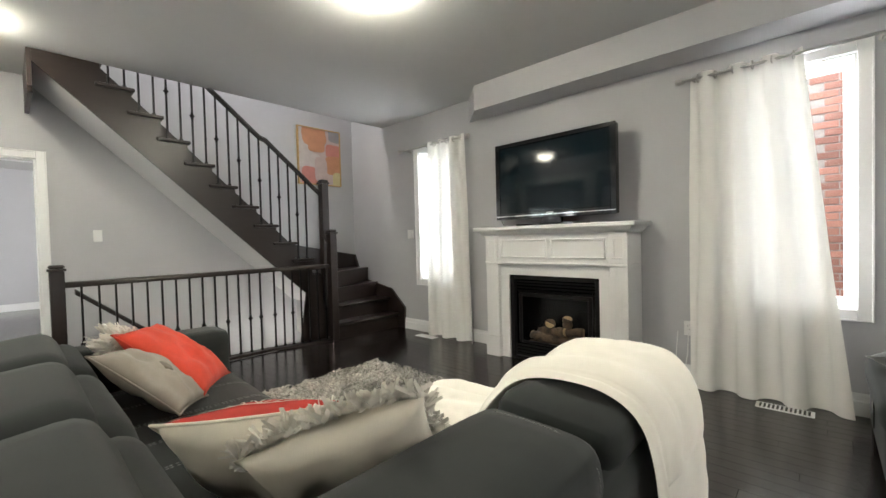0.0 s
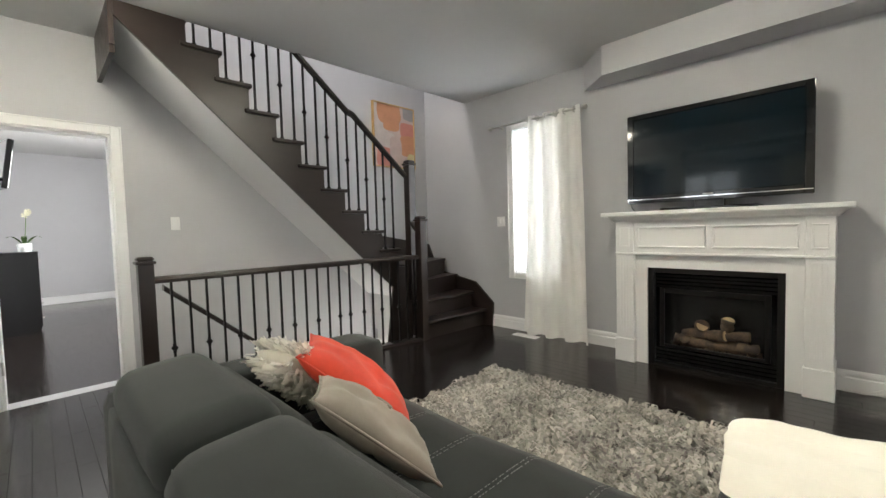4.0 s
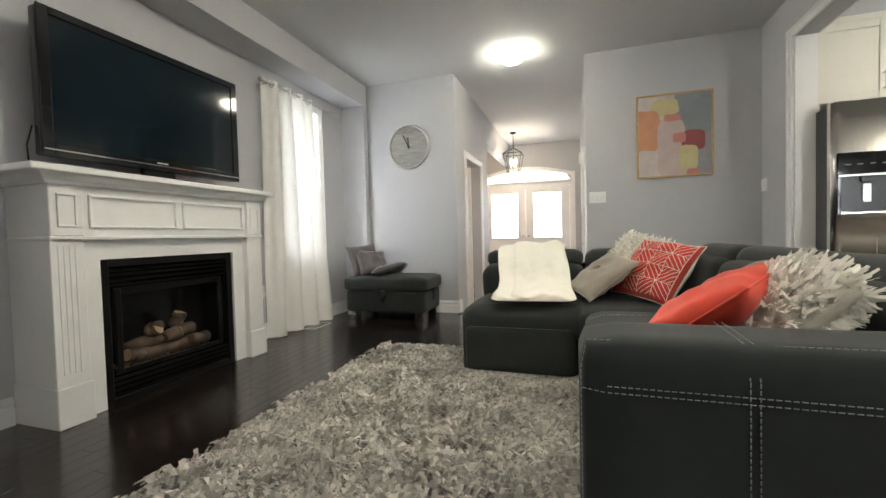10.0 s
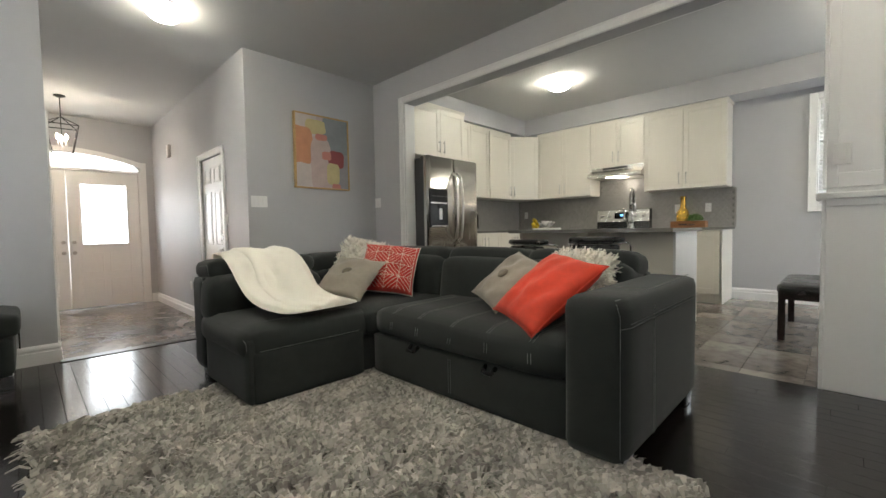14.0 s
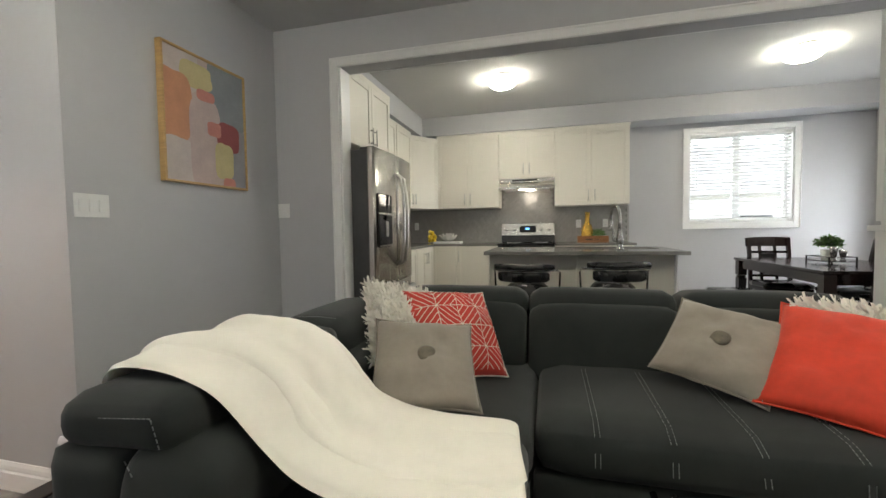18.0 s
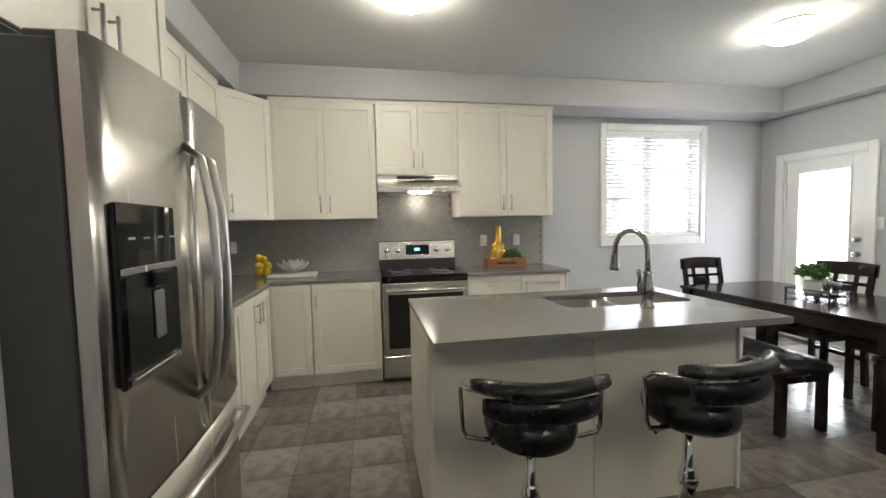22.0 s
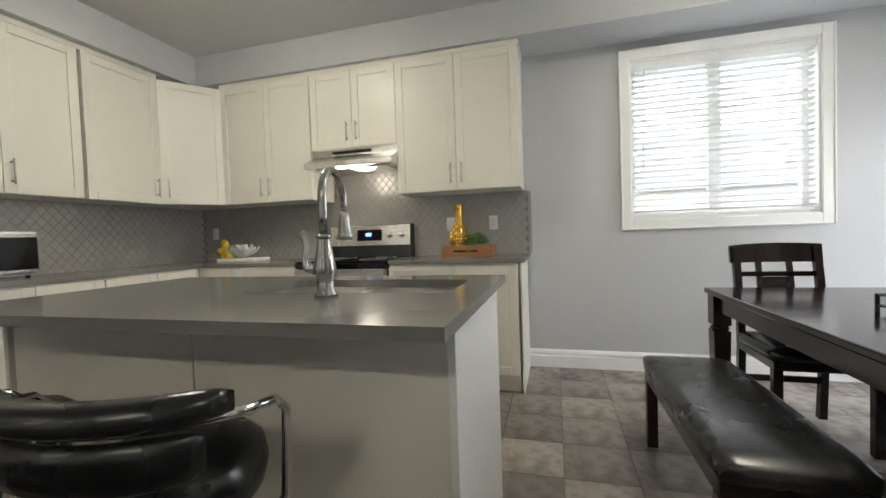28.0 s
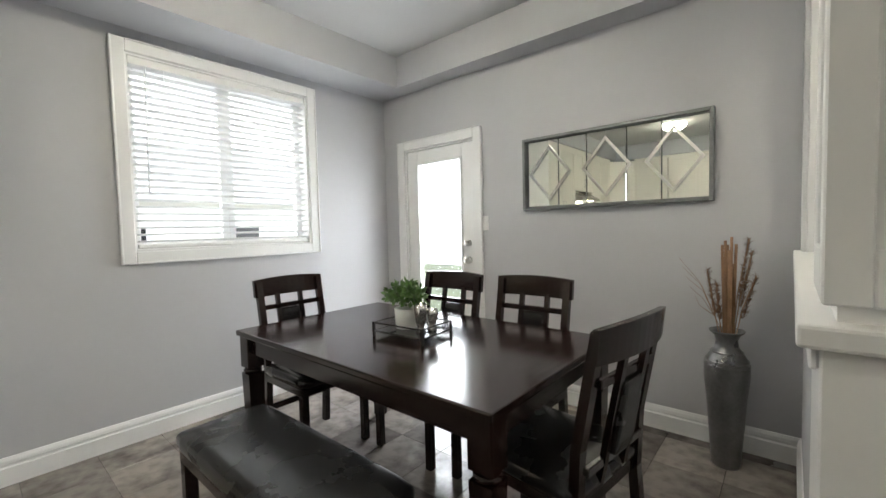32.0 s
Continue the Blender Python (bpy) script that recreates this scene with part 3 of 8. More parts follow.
# patio door with a bright glass
d2 = thing("door_2", "white glazed patio door in the dining corner", "door", kind="structure")
frame_parts(d2, "door_frame", "y", P0, P1, 0.02, PZ, WX, 1, w=0.08, sill=False)
part("jamb", boxes((WX - 0.15, WX, P0, P0 + 0.015, 0.02, PZ), (WX - 0.15, WX, P1 - 0.015, P1, 0.02, PZ), (WX - 0.15, WX, P0 + 0.015, P1 - 0.015, PZ - 0.015, PZ), (WX - 0.15, WX, P0 + 0.015, P1 - 0.015, 0.0, 0.03)), TRIM, d2)
L0, L1, GZ = P0 + 0.017, P1 - 0.017, 1.83
lf = part("leaf", boxes((WX - 0.06, WX - 0.015, L0, L0 + 0.125, 0.035, PZ - 0.017), (WX - 0.06, WX - 0.015, L1 - 0.125, L1, 0.035, PZ - 0.017), (WX - 0.06, WX - 0.015, L0 + 0.125, L1 - 0.125, 0.035, 0.28), (WX - 0.06, WX - 0.015, L0 + 0.125, L1 - 0.125, GZ, PZ - 0.017), bev=0.003), TRIM, d2)
part("bead", boxes((WX - 0.015, WX - 0.003, L0 + 0.115, L0 + 0.14, 0.27, GZ + 0.01), (WX - 0.015, WX - 0.003, L1 - 0.14, L1 - 0.115, 0.27, GZ + 0.01), (WX - 0.015, WX - 0.003, L0 + 0.14, L1 - 0.14, 0.27, 0.295), (WX - 0.015, WX - 0.003, L0 + 0.14, L1 - 0.14, GZ - 0.015, GZ + 0.01), bev=0.004), TRIM, lf)
gp = part("pane", boxes((WX - 0.042, WX - 0.036, L0 + 0.125, L1 - 0.125, 0.28, GZ)), GLASS, lf)
gp.visible_shadow = False
for zz, r in ((0.98, 0.030), (1.12, 0.026)):
    part("door_handle", lathe(xform(bmesh.new(), Matrix()), [(r, 0), (r, 0.012), (r * 0.4, 0.014), (r * 0.4, 0.03), (r * 0.8, 0.036), (r * 0.85, 0.05), (r * 0.4, 0.056)], 16), NICKEL, lf, at=pose(WX - 0.015, L1 - 0.06, zz, 0, 90, 0))

# entry double door with an arched light over it
d3 = thing("door_3", "white double entry door with bright glass lights", "door", kind="structure")
part("jamb", boxes((DX - 0.02, DX + 0.16, D0, D0 + 0.03, FZ, DT), (DX - 0.02, DX + 0.16, D1 - 0.03, D1, FZ, DT), (DX - 0.02, DX + 0.16, D0 + 0.03, D1 - 0.03, DT - 0.03, DT), bev=0.003), TRIM, d3)
for a, b, hx in ((D0 + 0.032, 1.533, 1.475), (1.537, D1 - 0.032, 1.595)):
    lf = part("leaf", boxes((DX + 0.03, DX + 0.07, a, a + 0.15, FZ + 0.01, DT - 0.032), (DX + 0.03, DX + 0.07, b - 0.15, b, FZ + 0.01, DT - 0.032), (DX + 0.03, DX + 0.07, a + 0.15, b - 0.15, FZ + 0.01, FZ + 0.98), (DX + 0.03, DX + 0.07, a + 0.15, b - 0.15, DT - 0.22, DT - 0.032), bev=0.002), TRIM, d3)
    part("bead", boxes((DX + 0.018, DX + 0.03, a + 0.13, a + 0.16, FZ + 0.96, DT - 0.20), (DX + 0.018, DX + 0.03, b - 0.16, b - 0.13, FZ + 0.96, DT - 0.20), (DX + 0.018, DX + 0.03, a + 0.16, b - 0.16, FZ + 0.96, FZ + 0.99), (DX + 0.018, DX + 0.03, a + 0.16, b - 0.16, DT - 0.23, DT - 0.20), bev=0.003), TRIM, lf)
    g = part("pane", boxes((DX + 0.047, DX + 0.053, a + 0.15, b - 0.15, FZ + 0.98, DT - 0.22)), GLASS, lf)
    g.visible_shadow = False
    for k in (1, 2):
        part("muntin", boxes((DX + 0.042, DX + 0.058, a + 0.15 + k * (b - a - 0.30) / 3 - 0.005, a + 0.15 + k * (b - a - 0.30) / 3 + 0.005, FZ + 0.98, DT - 0.22)), TRIM, lf)
        part("muntin", boxes((DX + 0.040, DX + 0.060, a + 0.15, b - 0.15, FZ + 0.98 + k * 0.28 - 0.005, FZ + 0.98 + k * 0.28 + 0.005)), TRIM, lf)
    for p0, p1 in ((0.14, 0.44), (0.55, 0.85)):
        for q0, q1 in ((a + 0.12, (a + b) / 2 - 0.04), ((a + b) / 2 + 0.04, b - 0.12)):
            part("panel", boxes((DX + 0.022, DX + 0.03, q0, q1, FZ + p0, FZ + p0 + 0.012), (DX + 0.022, DX + 0.03, q0, q1, FZ + p1 - 0.012, FZ + p1), (DX + 0.022, DX + 0.03, q0, q0 + 0.012, FZ + p0 + 0.012, FZ + p1 - 0.012), (DX + 0.022, DX + 0.03, q1 - 0.012, q1, FZ + p0 + 0.012, FZ + p1 - 0.012), bev=0.002), TRIM, lf)
    for zz, r in ((0.86, 0.028), (1.02, 0.026)):
        part("door_handle", lathe(bmesh.new(), [(r, 0), (r, 0.012), (r * 0.4, 0.014), (r * 0.4, 0.03), (r * 0.9, 0.036), (r * 0.9, 0.05), (r * 0.4, 0.056)], 14), NICKEL, lf, at=pose(DX + 0.03, hx, FZ + zz, 0, -90, 0))
# arched casing, and a transom on solid wall whose glow stands for daylight
arc = [(D0 + (D1 - D0) * i / 20, DT + 0.08 + 0.24 * math.sin(math.pi * (0.12 + 0.76 * i / 20)) - 0.0883) for i in range(21)]
ab = bmesh.new()
for (ya, za), (yb, zb) in zip(arc, arc[1:]):
    vs = [(ya, za), (yb, zb), (yb, zb + 0.08), (ya, za + 0.08)]
    prism(ab, vs, "x", DX - 0.022, DX)
box(ab, DX - 0.022, DX, D0 - 0.08, D0, FZ, arc[0][1] + 0.08)
box(ab, DX - 0.022, DX, D1, D1 + 0.08, FZ, arc[0][1] + 0.08)
part("casing", ab, TRIM, d3)
tl = bmesh.new()
prism(tl, [(D0 + 0.02, DT + 0.015)] + [(y, z) for y, z in arc[1:-1]] + [(D1 - 0.02, DT + 0.015)], "x", DX - 0.006, DX - 0.003)
part("transom_light", tl, DAYGLOW, d3, "arched transom panel that glows in place of daylight through glass")

# closet door in the foyer
d4 = thing("door_4", "white six-panel closet door with a lever handle", "door", kind="structure")
frame_parts(d4, "door_frame", "x", 2.215, 2.985, FZ, FZ + 2.0, FW, 1, w=0.07, sill=False)
lf = panel_door(d4, 0.76, 1.99, ((0.16, 0.78), (0.97, 1.60), (1.69, 1.88)))
lf.matrix_basis = pose(2.22, FW - 0.045, FZ + 0.003)
knob(lf, 0.07, 0.035, 0.92, 1, lever=True)
for z in (0.2, 1.0, 1.75):
    part("hinge", cyl(bmesh.new(), (0.765, 0.038, z), (0.765, 0.038, z + 0.09), 0.008, n=8), NICKEL, lf)
# side door off the passage, open, seen edge-on in warm light
d5 = thing("door_5", "white side door standing open off the foyer passage", "door", kind="structure")
frame_parts(d5, "door_frame", "x", 1.95, 2.78, FZ, FZ + 2.04, FE, -1, w=0.07, sill=False)
lf = panel_door(d5, 0.80, 2.03, ((0.16, 0.78), (0.98, 1.62), (1.72, 1.92)))
lf.matrix_basis = pose(2.77, FE + 0.13, FZ + 0.006, 0, 0, 88)
for z in (0.2, 1.75):
    part("hinge", cyl(bmesh.new(), (0.0, -0.004, z), (0.0, -0.004, z + 0.09), 0.008, n=8), NICKEL, lf)

# ---- stairs up ----
st = thing("stairs", "dark espresso wooden stairs with open balustrade", "stairs", kind="structure")
R, G = 0.1985, 0.2105


def nose_y(n):
    return 2.135 - (n - 5) * G


tread = boxes((WX + 0.02, SX + 0.035, -0.25, 0.025, -0.032, 0), bev=0.010, seg=2)
me_tr = part("tread", tread, ESPRESSO, st, at=pose(0, nose_y(5), 5 * R))
me_ri = part("riser", boxes((WX + 0.02, SX - 0.002, -0.018, 0, -R, -0.033)), ESPRESSO, st, at=pose(0, nose_y(5), 5 * R))
for n in range(6, 16):
    for src in (me_tr, me_ri):
        o = src.copy()
        scene.collection.objects.link(o)
        o.matrix_basis = pose(0, nose_y(n), n * R)
# outer stringer with a saw-tooth top and straight foot
pts = [(nose_y(15) - G, 2.96)]
for n in range(15, 4, -1):
    pts += [(nose_y(n) - G, n * R - 0.034), (nose_y(n) - 0.001, n * R - 0.034)]
pts += [(2.135, 4 * R), (2.30, 4 * R), (2.30, 0.30), (2.30, 0.01), (2.0, 0.70)]


def low(y):
    return 0.345 + (2.30 - y) * 0.93


pts[-1] = (2.05, low(2.05))
pts += [(-0.17, low(-0.17)), (-0.17, 2.96)]
sb = bmesh.new()
vs0 = [sb.verts.new((SX - 0.012, y, z)) for y, z in pts]
vs1 = [sb.verts.new((SX + 0.012, y, z)) for y, z in pts]
for i in range(len(pts)):
    sb.faces.new((vs0[i], vs0[(i + 1) % len(pts)], vs1[(i + 1) % len(pts)], vs1[i]))
e0 = bmesh.ops.triangle_fill(sb, edges=[sb.edges.get((vs0[i], vs0[(i + 1) % len(pts)])) for i in range(len(pts))], use_beauty=True)
e1 = bmesh.ops.triangle_fill(sb, edges=[sb.edges.get((vs1[i], vs1[(i + 1) % len(pts)])) for i in range(len(pts))], use_beauty=True)
part("stringer", sb, ESPRESSO, st)
# plaster soffit below the flight
sf = prism(bmesh.new(), [(-0.17, low(-0.17) + 0.03), (2.24, low(2.24) + 0.03), (2.24, low(2.24) + 0.07), (-0.17, low(-0.17) + 0.07)], "x", WX, SX - 0.013)
part("plaster_soffit", sf, CEIL, st, "white plaster underside")
part("ceiling_fascia", boxes((WX, SX - 0.013, -0.20, -0.17, 2.40, H), (SX - 0.012, SX + 0.012, -0.20, -0.171, 2.45, H)), ESPRESSO, st)
# winder steps at the foot
WW = WX + 0.02
wind = [
    (1, [(-3.465, NY), (-3.51, 2.34), (-3.80, 2.34), (-3.80, NY)]),
    (2, [(-3.655, NY), (-3.66, 2.34), (-4.00, 2.34), (-4.00, NY)]),
    (3, [(-3.93, NY), (-3.73, 2.33), (WW, 2.33), (WW, NY)]),
    (4, [(WW, NY), (-4.15, NY), (-3.74, 2.31), (WW, 2.31)]),
]
for n, o in wind:
    part("tread", prism(bmesh.new(), o, "z", n * R - 0.032, n * R), ESPRESSO, st)
    inset = [(x - 0.02 if i < 2 else x, y) for i, (x, y) in enumerate(o)]
    part("riser", prism(bmesh.new(), inset, "z", (n - 1) * R + 0.001 if n > 1 else 0, n * R - 0.033), ESPRESSO, st)
    if n < 3:
        (x0, y0), (x1, y1) = o[0], o[1]
        part("nosing", tube(bmesh.new(), [(x0 + 0.012, y0 - 0.03, n * R - 0.016), (x1 + 0.012, y1, n * R - 0.016)], 0.017, 10), ESPRESSO, st)
part("winder_wall", boxes((WX + 0.021, SX - 0.013, 2.285, 2.308, -0.01, 4 * R - 0.034)), CEIL, st, "white plaster wall below the winders")
part("winder_skirt", prism(bmesh.new(), [(1.96, -0.02), (2.30, -0.02), (2.30, 0.40), (2.05, low(2.05))], "x", SX - 0.012, SX + 0.010), ESPRESSO, st)
# wall skirt along the north wall with a raked end
part("wall_skirt", prism(bmesh.new(), [(-3.35, 0.0), (-3.34, 0.28), (-3.62, 0.52), (-4.30, 0.645), (WW, 0.98), (WW, 0.0)], "y", NY - 0.03, NY - 0.001), ESPRESSO, st)
part("wall_skirt", prism(bmesh.new(), [(NY - 0.03, 0.98), (2.25, 1.16), (-0.1, 3.36), (-0.1, 2.96), (2.25, 0.75), (NY - 0.03, 0.6)], "x", WX + 0.001, WX + 0.02), ESPRESSO, st)

# ---- railings ----


def newel(parent, x, y, z0, z1, s=0.045, label=""):
    bm = boxes((x - s, x + s, y - s, y + s, z0, z1 - 0.05), bev=0.004)
    box(bm, x - s - 0.012, x + s + 0.012, y - s - 0.012, y + s + 0.012, z1 - 0.05, z1 - 0.03, bev=0.004)
    box(bm, x - s - 0.004, x + s + 0.004, y - s - 0.004, y + s + 0.004, z1 - 0.03, z1, bev=0.012)
    part("newel_post", bm, ESPRESSO, parent)


def baluster(parent, x, y, z0, z1, knuckle, kz=0.42):
    b = part("baluster", boxes((x - 0.0075, x + 0.0075, y - 0.0075, y + 0.0075, z0, z1)), BLACKMETAL, parent)
    part("shoe", boxes((x - 0.014, x + 0.014, y - 0.014, y + 0.014, z0, z0 + 0.02), bev=0.004), BLACKMETAL, b)
    if knuckle:
        c = z0 + (z1 - z0) * kz
        part("knuckle", lathe(bmesh.new(), [(0.009, -0.035), (0.013, -0.030), (0.010, -0.020), (0.022, -0.004), (0.022, 0.004), (0.010, 0.020), (0.013, 0.030), (0.009, 0.035)], 10, (x, y, c)), BLACKMETAL, b)


RAILP = [(-0.030, -0.022), (0.030, -0.022), (0.033, 0.0), (0.026, 0.018), (0.0, 0.026), (-0.026, 0.018), (-0.033, 0.0)]


def rail(parent, pts):
    """A moulded handrail along any line, its section kept upright."""
    bm = bmesh.new()
    rings = []
    pts = [Vector(p) for p in pts]
    for i, p in enumerate(pts):
        d = (pts[min(i + 1, len(pts) - 1)] - pts[max(i - 1, 0)])
        n = Vector((d.y, -d.x, 0)).normalized()
        rings.append([bm.verts.new(p + n * o + Vector((0, 0, u))) for o, u in RAILP])
    for a, b in zip(rings, rings[1:]):
        for j in range(len(RAILP)):
            bm.faces.new((a[j], a[(j + 1) % len(RAILP)], b[(j + 1) % len(RAILP)], b[j]))
    bm.faces.new(rings[0][::-1])
    bm.faces.new(rings[-1])
    part("handrail", bm, ESPRESSO, parent)


r1 = thing("stair_railing", "dark wood handrail with black iron balusters", "railing", pose(0, -0.03, 0.012), kind="structure")
RX = SX - 0.01
newel(r1, -3.725, 2.345, 2 * R, 1.925)
rail(r1, [(RX, 2.31, 1.76), (RX, 2.24, 1.815), (RX, 1.665, 2.305), (RX, 1.60, 2.325), (RX, 1.18, 2.68), (RX, 0.40, 3.36), (RX, 0.0, 3.71)])
k = 0
for n in range(5, 15):
    for q in (0.045, 0.155):
        y = nose_y(n) - q
        top = 1.735 + (2.31 - y) * 0.852
        if y < 1.60:
            top = 2.305 + (1.60 - y) * 0.855
        baluster(r1, RX, y + 0.03, n * R - 0.012, top, k % 2 == 1, 0.5)
        k += 1
r2 = thing("well_railing", "dark wood guard rail with black iron balusters", "railing", pose(-0.02, -0.03, 0), kind="structure")
newel(r2, -3.525, 2.325, 0.0, 1.325)
newel(r2, -3.69, -0.06, 0.0, 1.05)
rail(r2, [(-3.69, -0.02, 0.885), (-3.69, 1.60, 0.885), (-3.68, 1.67, 0.888), (-3.54, 2.29, 0.893)])
rail(r2, [(-3.535, 2.30, 1.17), (-3.70, 2.34, 1.29)])
base = bmesh.new()
sweep(base, [(-3.54, 2.29, 0), (-3.68, 1.65, 0), (-3.69, 1.58, 0), (-3.69, -0.02, 0)], [(-0.05, 0), (0.05, 0), (0.05, 0.028), (-0.05, 0.028)])
part("shoe_rail", base, ESPRESSO, r2)
bal = [(-3.69, 0.085 + i * 0.1115) for i in range(14)] + [(-3.68 + 0.14 * f, 1.67 + 0.62 * f) for f in (0.02, 0.17, 0.32, 0.47, 0.62, 0.77, 0.92)]
for i, (x, y) in enumerate(bal):
    baluster(r2, x, y, 0.028, 0.868, i % 2 == 0 or i in (13,), 0.43)
# ---- stairs down to the basement ----
sd = thing("basement_stairs", "dark steps down to the basement", "stairs", kind="structure")
for n in range(1, 12):
    part("tread", boxes((WX + 0.02, -3.78, 0.02 + (n - 1) * 0.22, 0.02 + n * 0.22 + 0.02, -n * 0.2 - 0.03, -n * 0.2), bev=0.004), ESPRESSO, sd)
    part("riser", boxes((WX + 0.02, -3.78, 0.022 + (n - 1) * 0.22, 0.036 + (n - 1) * 0.22, -n * 0.2, -n * 0.2 + 0.17)), ESPRESSO, sd)
rail(sd, [(-3.79, 0.02, 0.82), (-3.79, 1.0, -0.02), (-3.79, 2.2, -1.05)])
wall_run("wall_basement_east", "y", -0.05, NY, -3.76, -3.62, -2.9, -0.02, mat=CEIL, label="white painted wall of the basement stairwell")
wall_run("wall_basement_north", "x", WX, -3.62, 2.36, 2.48, -2.9, -0.001, mat=CEIL, label="white painted wall below the landing")
setting("floor_basement", boxes((WX, -3.62, -0.05, NY, -2.95, -2.9)), OFFWHITE, "pale basement floor", "floor")
# brighter light on the lower stairwell wall, given as a proud white box
setting("trim_well_ledge", boxes((WX, WX + 0.10, 0.9, 2.36, -0.9, -0.16)), TRIM, "lower basement stairwell wall, set proud and coloured white for its brighter light", "trim")
# ceiling edge of the stairwell
setting("trim_ceiling_edge", boxes((SX - 0.001, SX + 0.02, -0.17, NY, H + 0.0, H + 0.19)), CEIL, "ceiling edge at the stairwell", "trim")
# step edge into the foyer
setting("trim_step", boxes((1.44, EX + 0.015, FW, FE, -0.016, 0.006), (1.50, EX, FW, FE, FZ, -0.016), bev=0.002), ESPRESSO, "dark wooden nosing at the foyer step", "step")

# ---- living room furniture ----


def mesh_from(name, verts, faces, mat, parent=None, kind="", smooth=False):
    me = bpy.data.meshes.new(name)
    me.from_pydata(verts, [], faces)
    me.materials.append(mat)
    if smooth:
        me.polygons.foreach_set("use_smooth", [True] * len(me.polygons))
    ob = new(name, me)
    if parent is not None:
        ob.parent = parent
    if kind:
        ob["kind"] = kind
    return ob


def stitch(bm, pts, r=0.0013, dash=0.009, gap=0.004):
    """Short thread dashes along a polyline."""
    for a, b in zip(pts, pts[1:]):
        a, b = Vector(a), Vector(b)
        d, length = (b - a).normalized(), (b - a).length
        s = 0.0
        while s + dash < length:
            tube(bm, [a + d * s, a + d * (s + dash)], r, 4)
            s += dash + gap
    return bm


def seam(bm, lines, axis=0, depth=0.016, wide=0.035, low=0.0):
    """Press shallow stitched channels into a padded mesh along lines of one axis."""
    for v in bm.verts:
        if v.co.z < low:
            continue
        k = sum(math.exp(-((v.co[axis] - c) / wide) ** 2) for c in lines)
        v.co -= v.normal * depth * k if v.normal.length else Vector((0, 0, depth * k))
    return bm


def on_surface(bm, m, pts, axis_y, axis_z, lift=0.0015):
    """Lay a polyline on a padded mesh, looking in toward a line along x."""
    tree, inv, out = BVHTree.FromBMesh(bm), m.inverted(), []
    for a, b in zip(pts, pts[1:]):
        for k in range(6):
            p = Vector(a).lerp(Vector(b), k / 6)
            n = Vector((0, p.y - axis_y, p.z - axis_z)).normalized()
            if p.y < axis_y:
                n = Vector((0, 0, 1))
            hit = tree.ray_cast(inv @ (p + n * 0.15), -n)[0]
            if hit is not None:
                out.append(m @ hit + n * lift)
    return out


def sewing(pts_list, parent):
    sb = bmesh.new()
    for pts in pts_list:
        stitch(sb, pts)
    ob = part("stitching", sb, THREAD, parent)
    ob["kind"] = "stuff"


sofa = thing("sectional_sofa", "charcoal fabric sectional sofa with chaise and pale stitching", "sofa")
B0 = 0.06
# base, pull-out drawer and seats
part("base", boxes((-1.90, 0.40, -0.46, 0.46, B0, 0.27), (-0.545, 0.40, 0.46, 1.20, B0, 0.27), bev=0.012, seg=2), FABRIC, sofa)
part("pull_out_drawer", soft_box(1.31, 0.06, 0.245, 0.02), FABRIC, sofa, at=pose(-1.235, 0.475, 0.055))
for x in (-1.50, -0.97):
    part("pull_tab", tube(bmesh.new(), [(x - 0.03, 0.502, 0.285), (x - 0.022, 0.537, 0.262), (x + 0.022, 0.537, 0.262), (x + 0.03, 0.502, 0.285)], 0.011, 8), LEATHER, sofa)
SEAMS = (-1.72, -1.48, -1.24, -1.00, -0.78)
sb = soft_box(1.31, 0.98, 0.18, 0.07, 48, 14, 8, puff=0.014, wob=0.004, seed=2)
sb.normal_update()
seam(sb, [x + 1.24 for x in SEAMS], low=0.06)
lines = [[(x + dx, -0.05, 0.466), (x + dx, 0.22, 0.467), (x + dx, 0.415, 0.460), (x + dx, 0.490, 0.435), (x + dx, 0.517, 0.395), (x + dx, 0.521, 0.34)] for x in SEAMS for dx in (-0.008, 0.008)]
lines = [on_surface(sb, pose(-1.24, 0.025, 0.285), q, 0.30, 0.36) for q in lines]
part("seat_cushion", sb, FABRIC, sofa, at=pose(-1.24, 0.025, 0.285), smooth=True)
sewing(lines, sofa)
sewing([[(-1.235 + dx, 0.508, 0.09), (-1.235 + dx, 0.508, 0.28)] for dx in (-0.008, 0.008)], sofa)
part("seat_cushion", soft_box(0.78, 0.95, 0.17, 0.06, puff=0.010, wob=0.004, seed=5), FABRIC, sofa, at=pose(-0.19, 0.10, 0.275))
part("chaise_cushion", soft_box(0.80, 0.76, 0.18, 0.07, 12, 12, 6, puff=0.012, wob=0.004, seed=7), FABRIC, sofa, at=pose(-0.17, 0.875, 0.265), smooth=True)
part("chaise_front", soft_box(0.69, 0.05, 0.34, 0.02), FABRIC, sofa, at=pose(-0.215, 1.225, 0.055))
part("chaise_side", soft_box(0.05, 0.66, 0.27, 0.02), FABRIC, sofa, at=pose(-0.55, 0.895, 0.055))
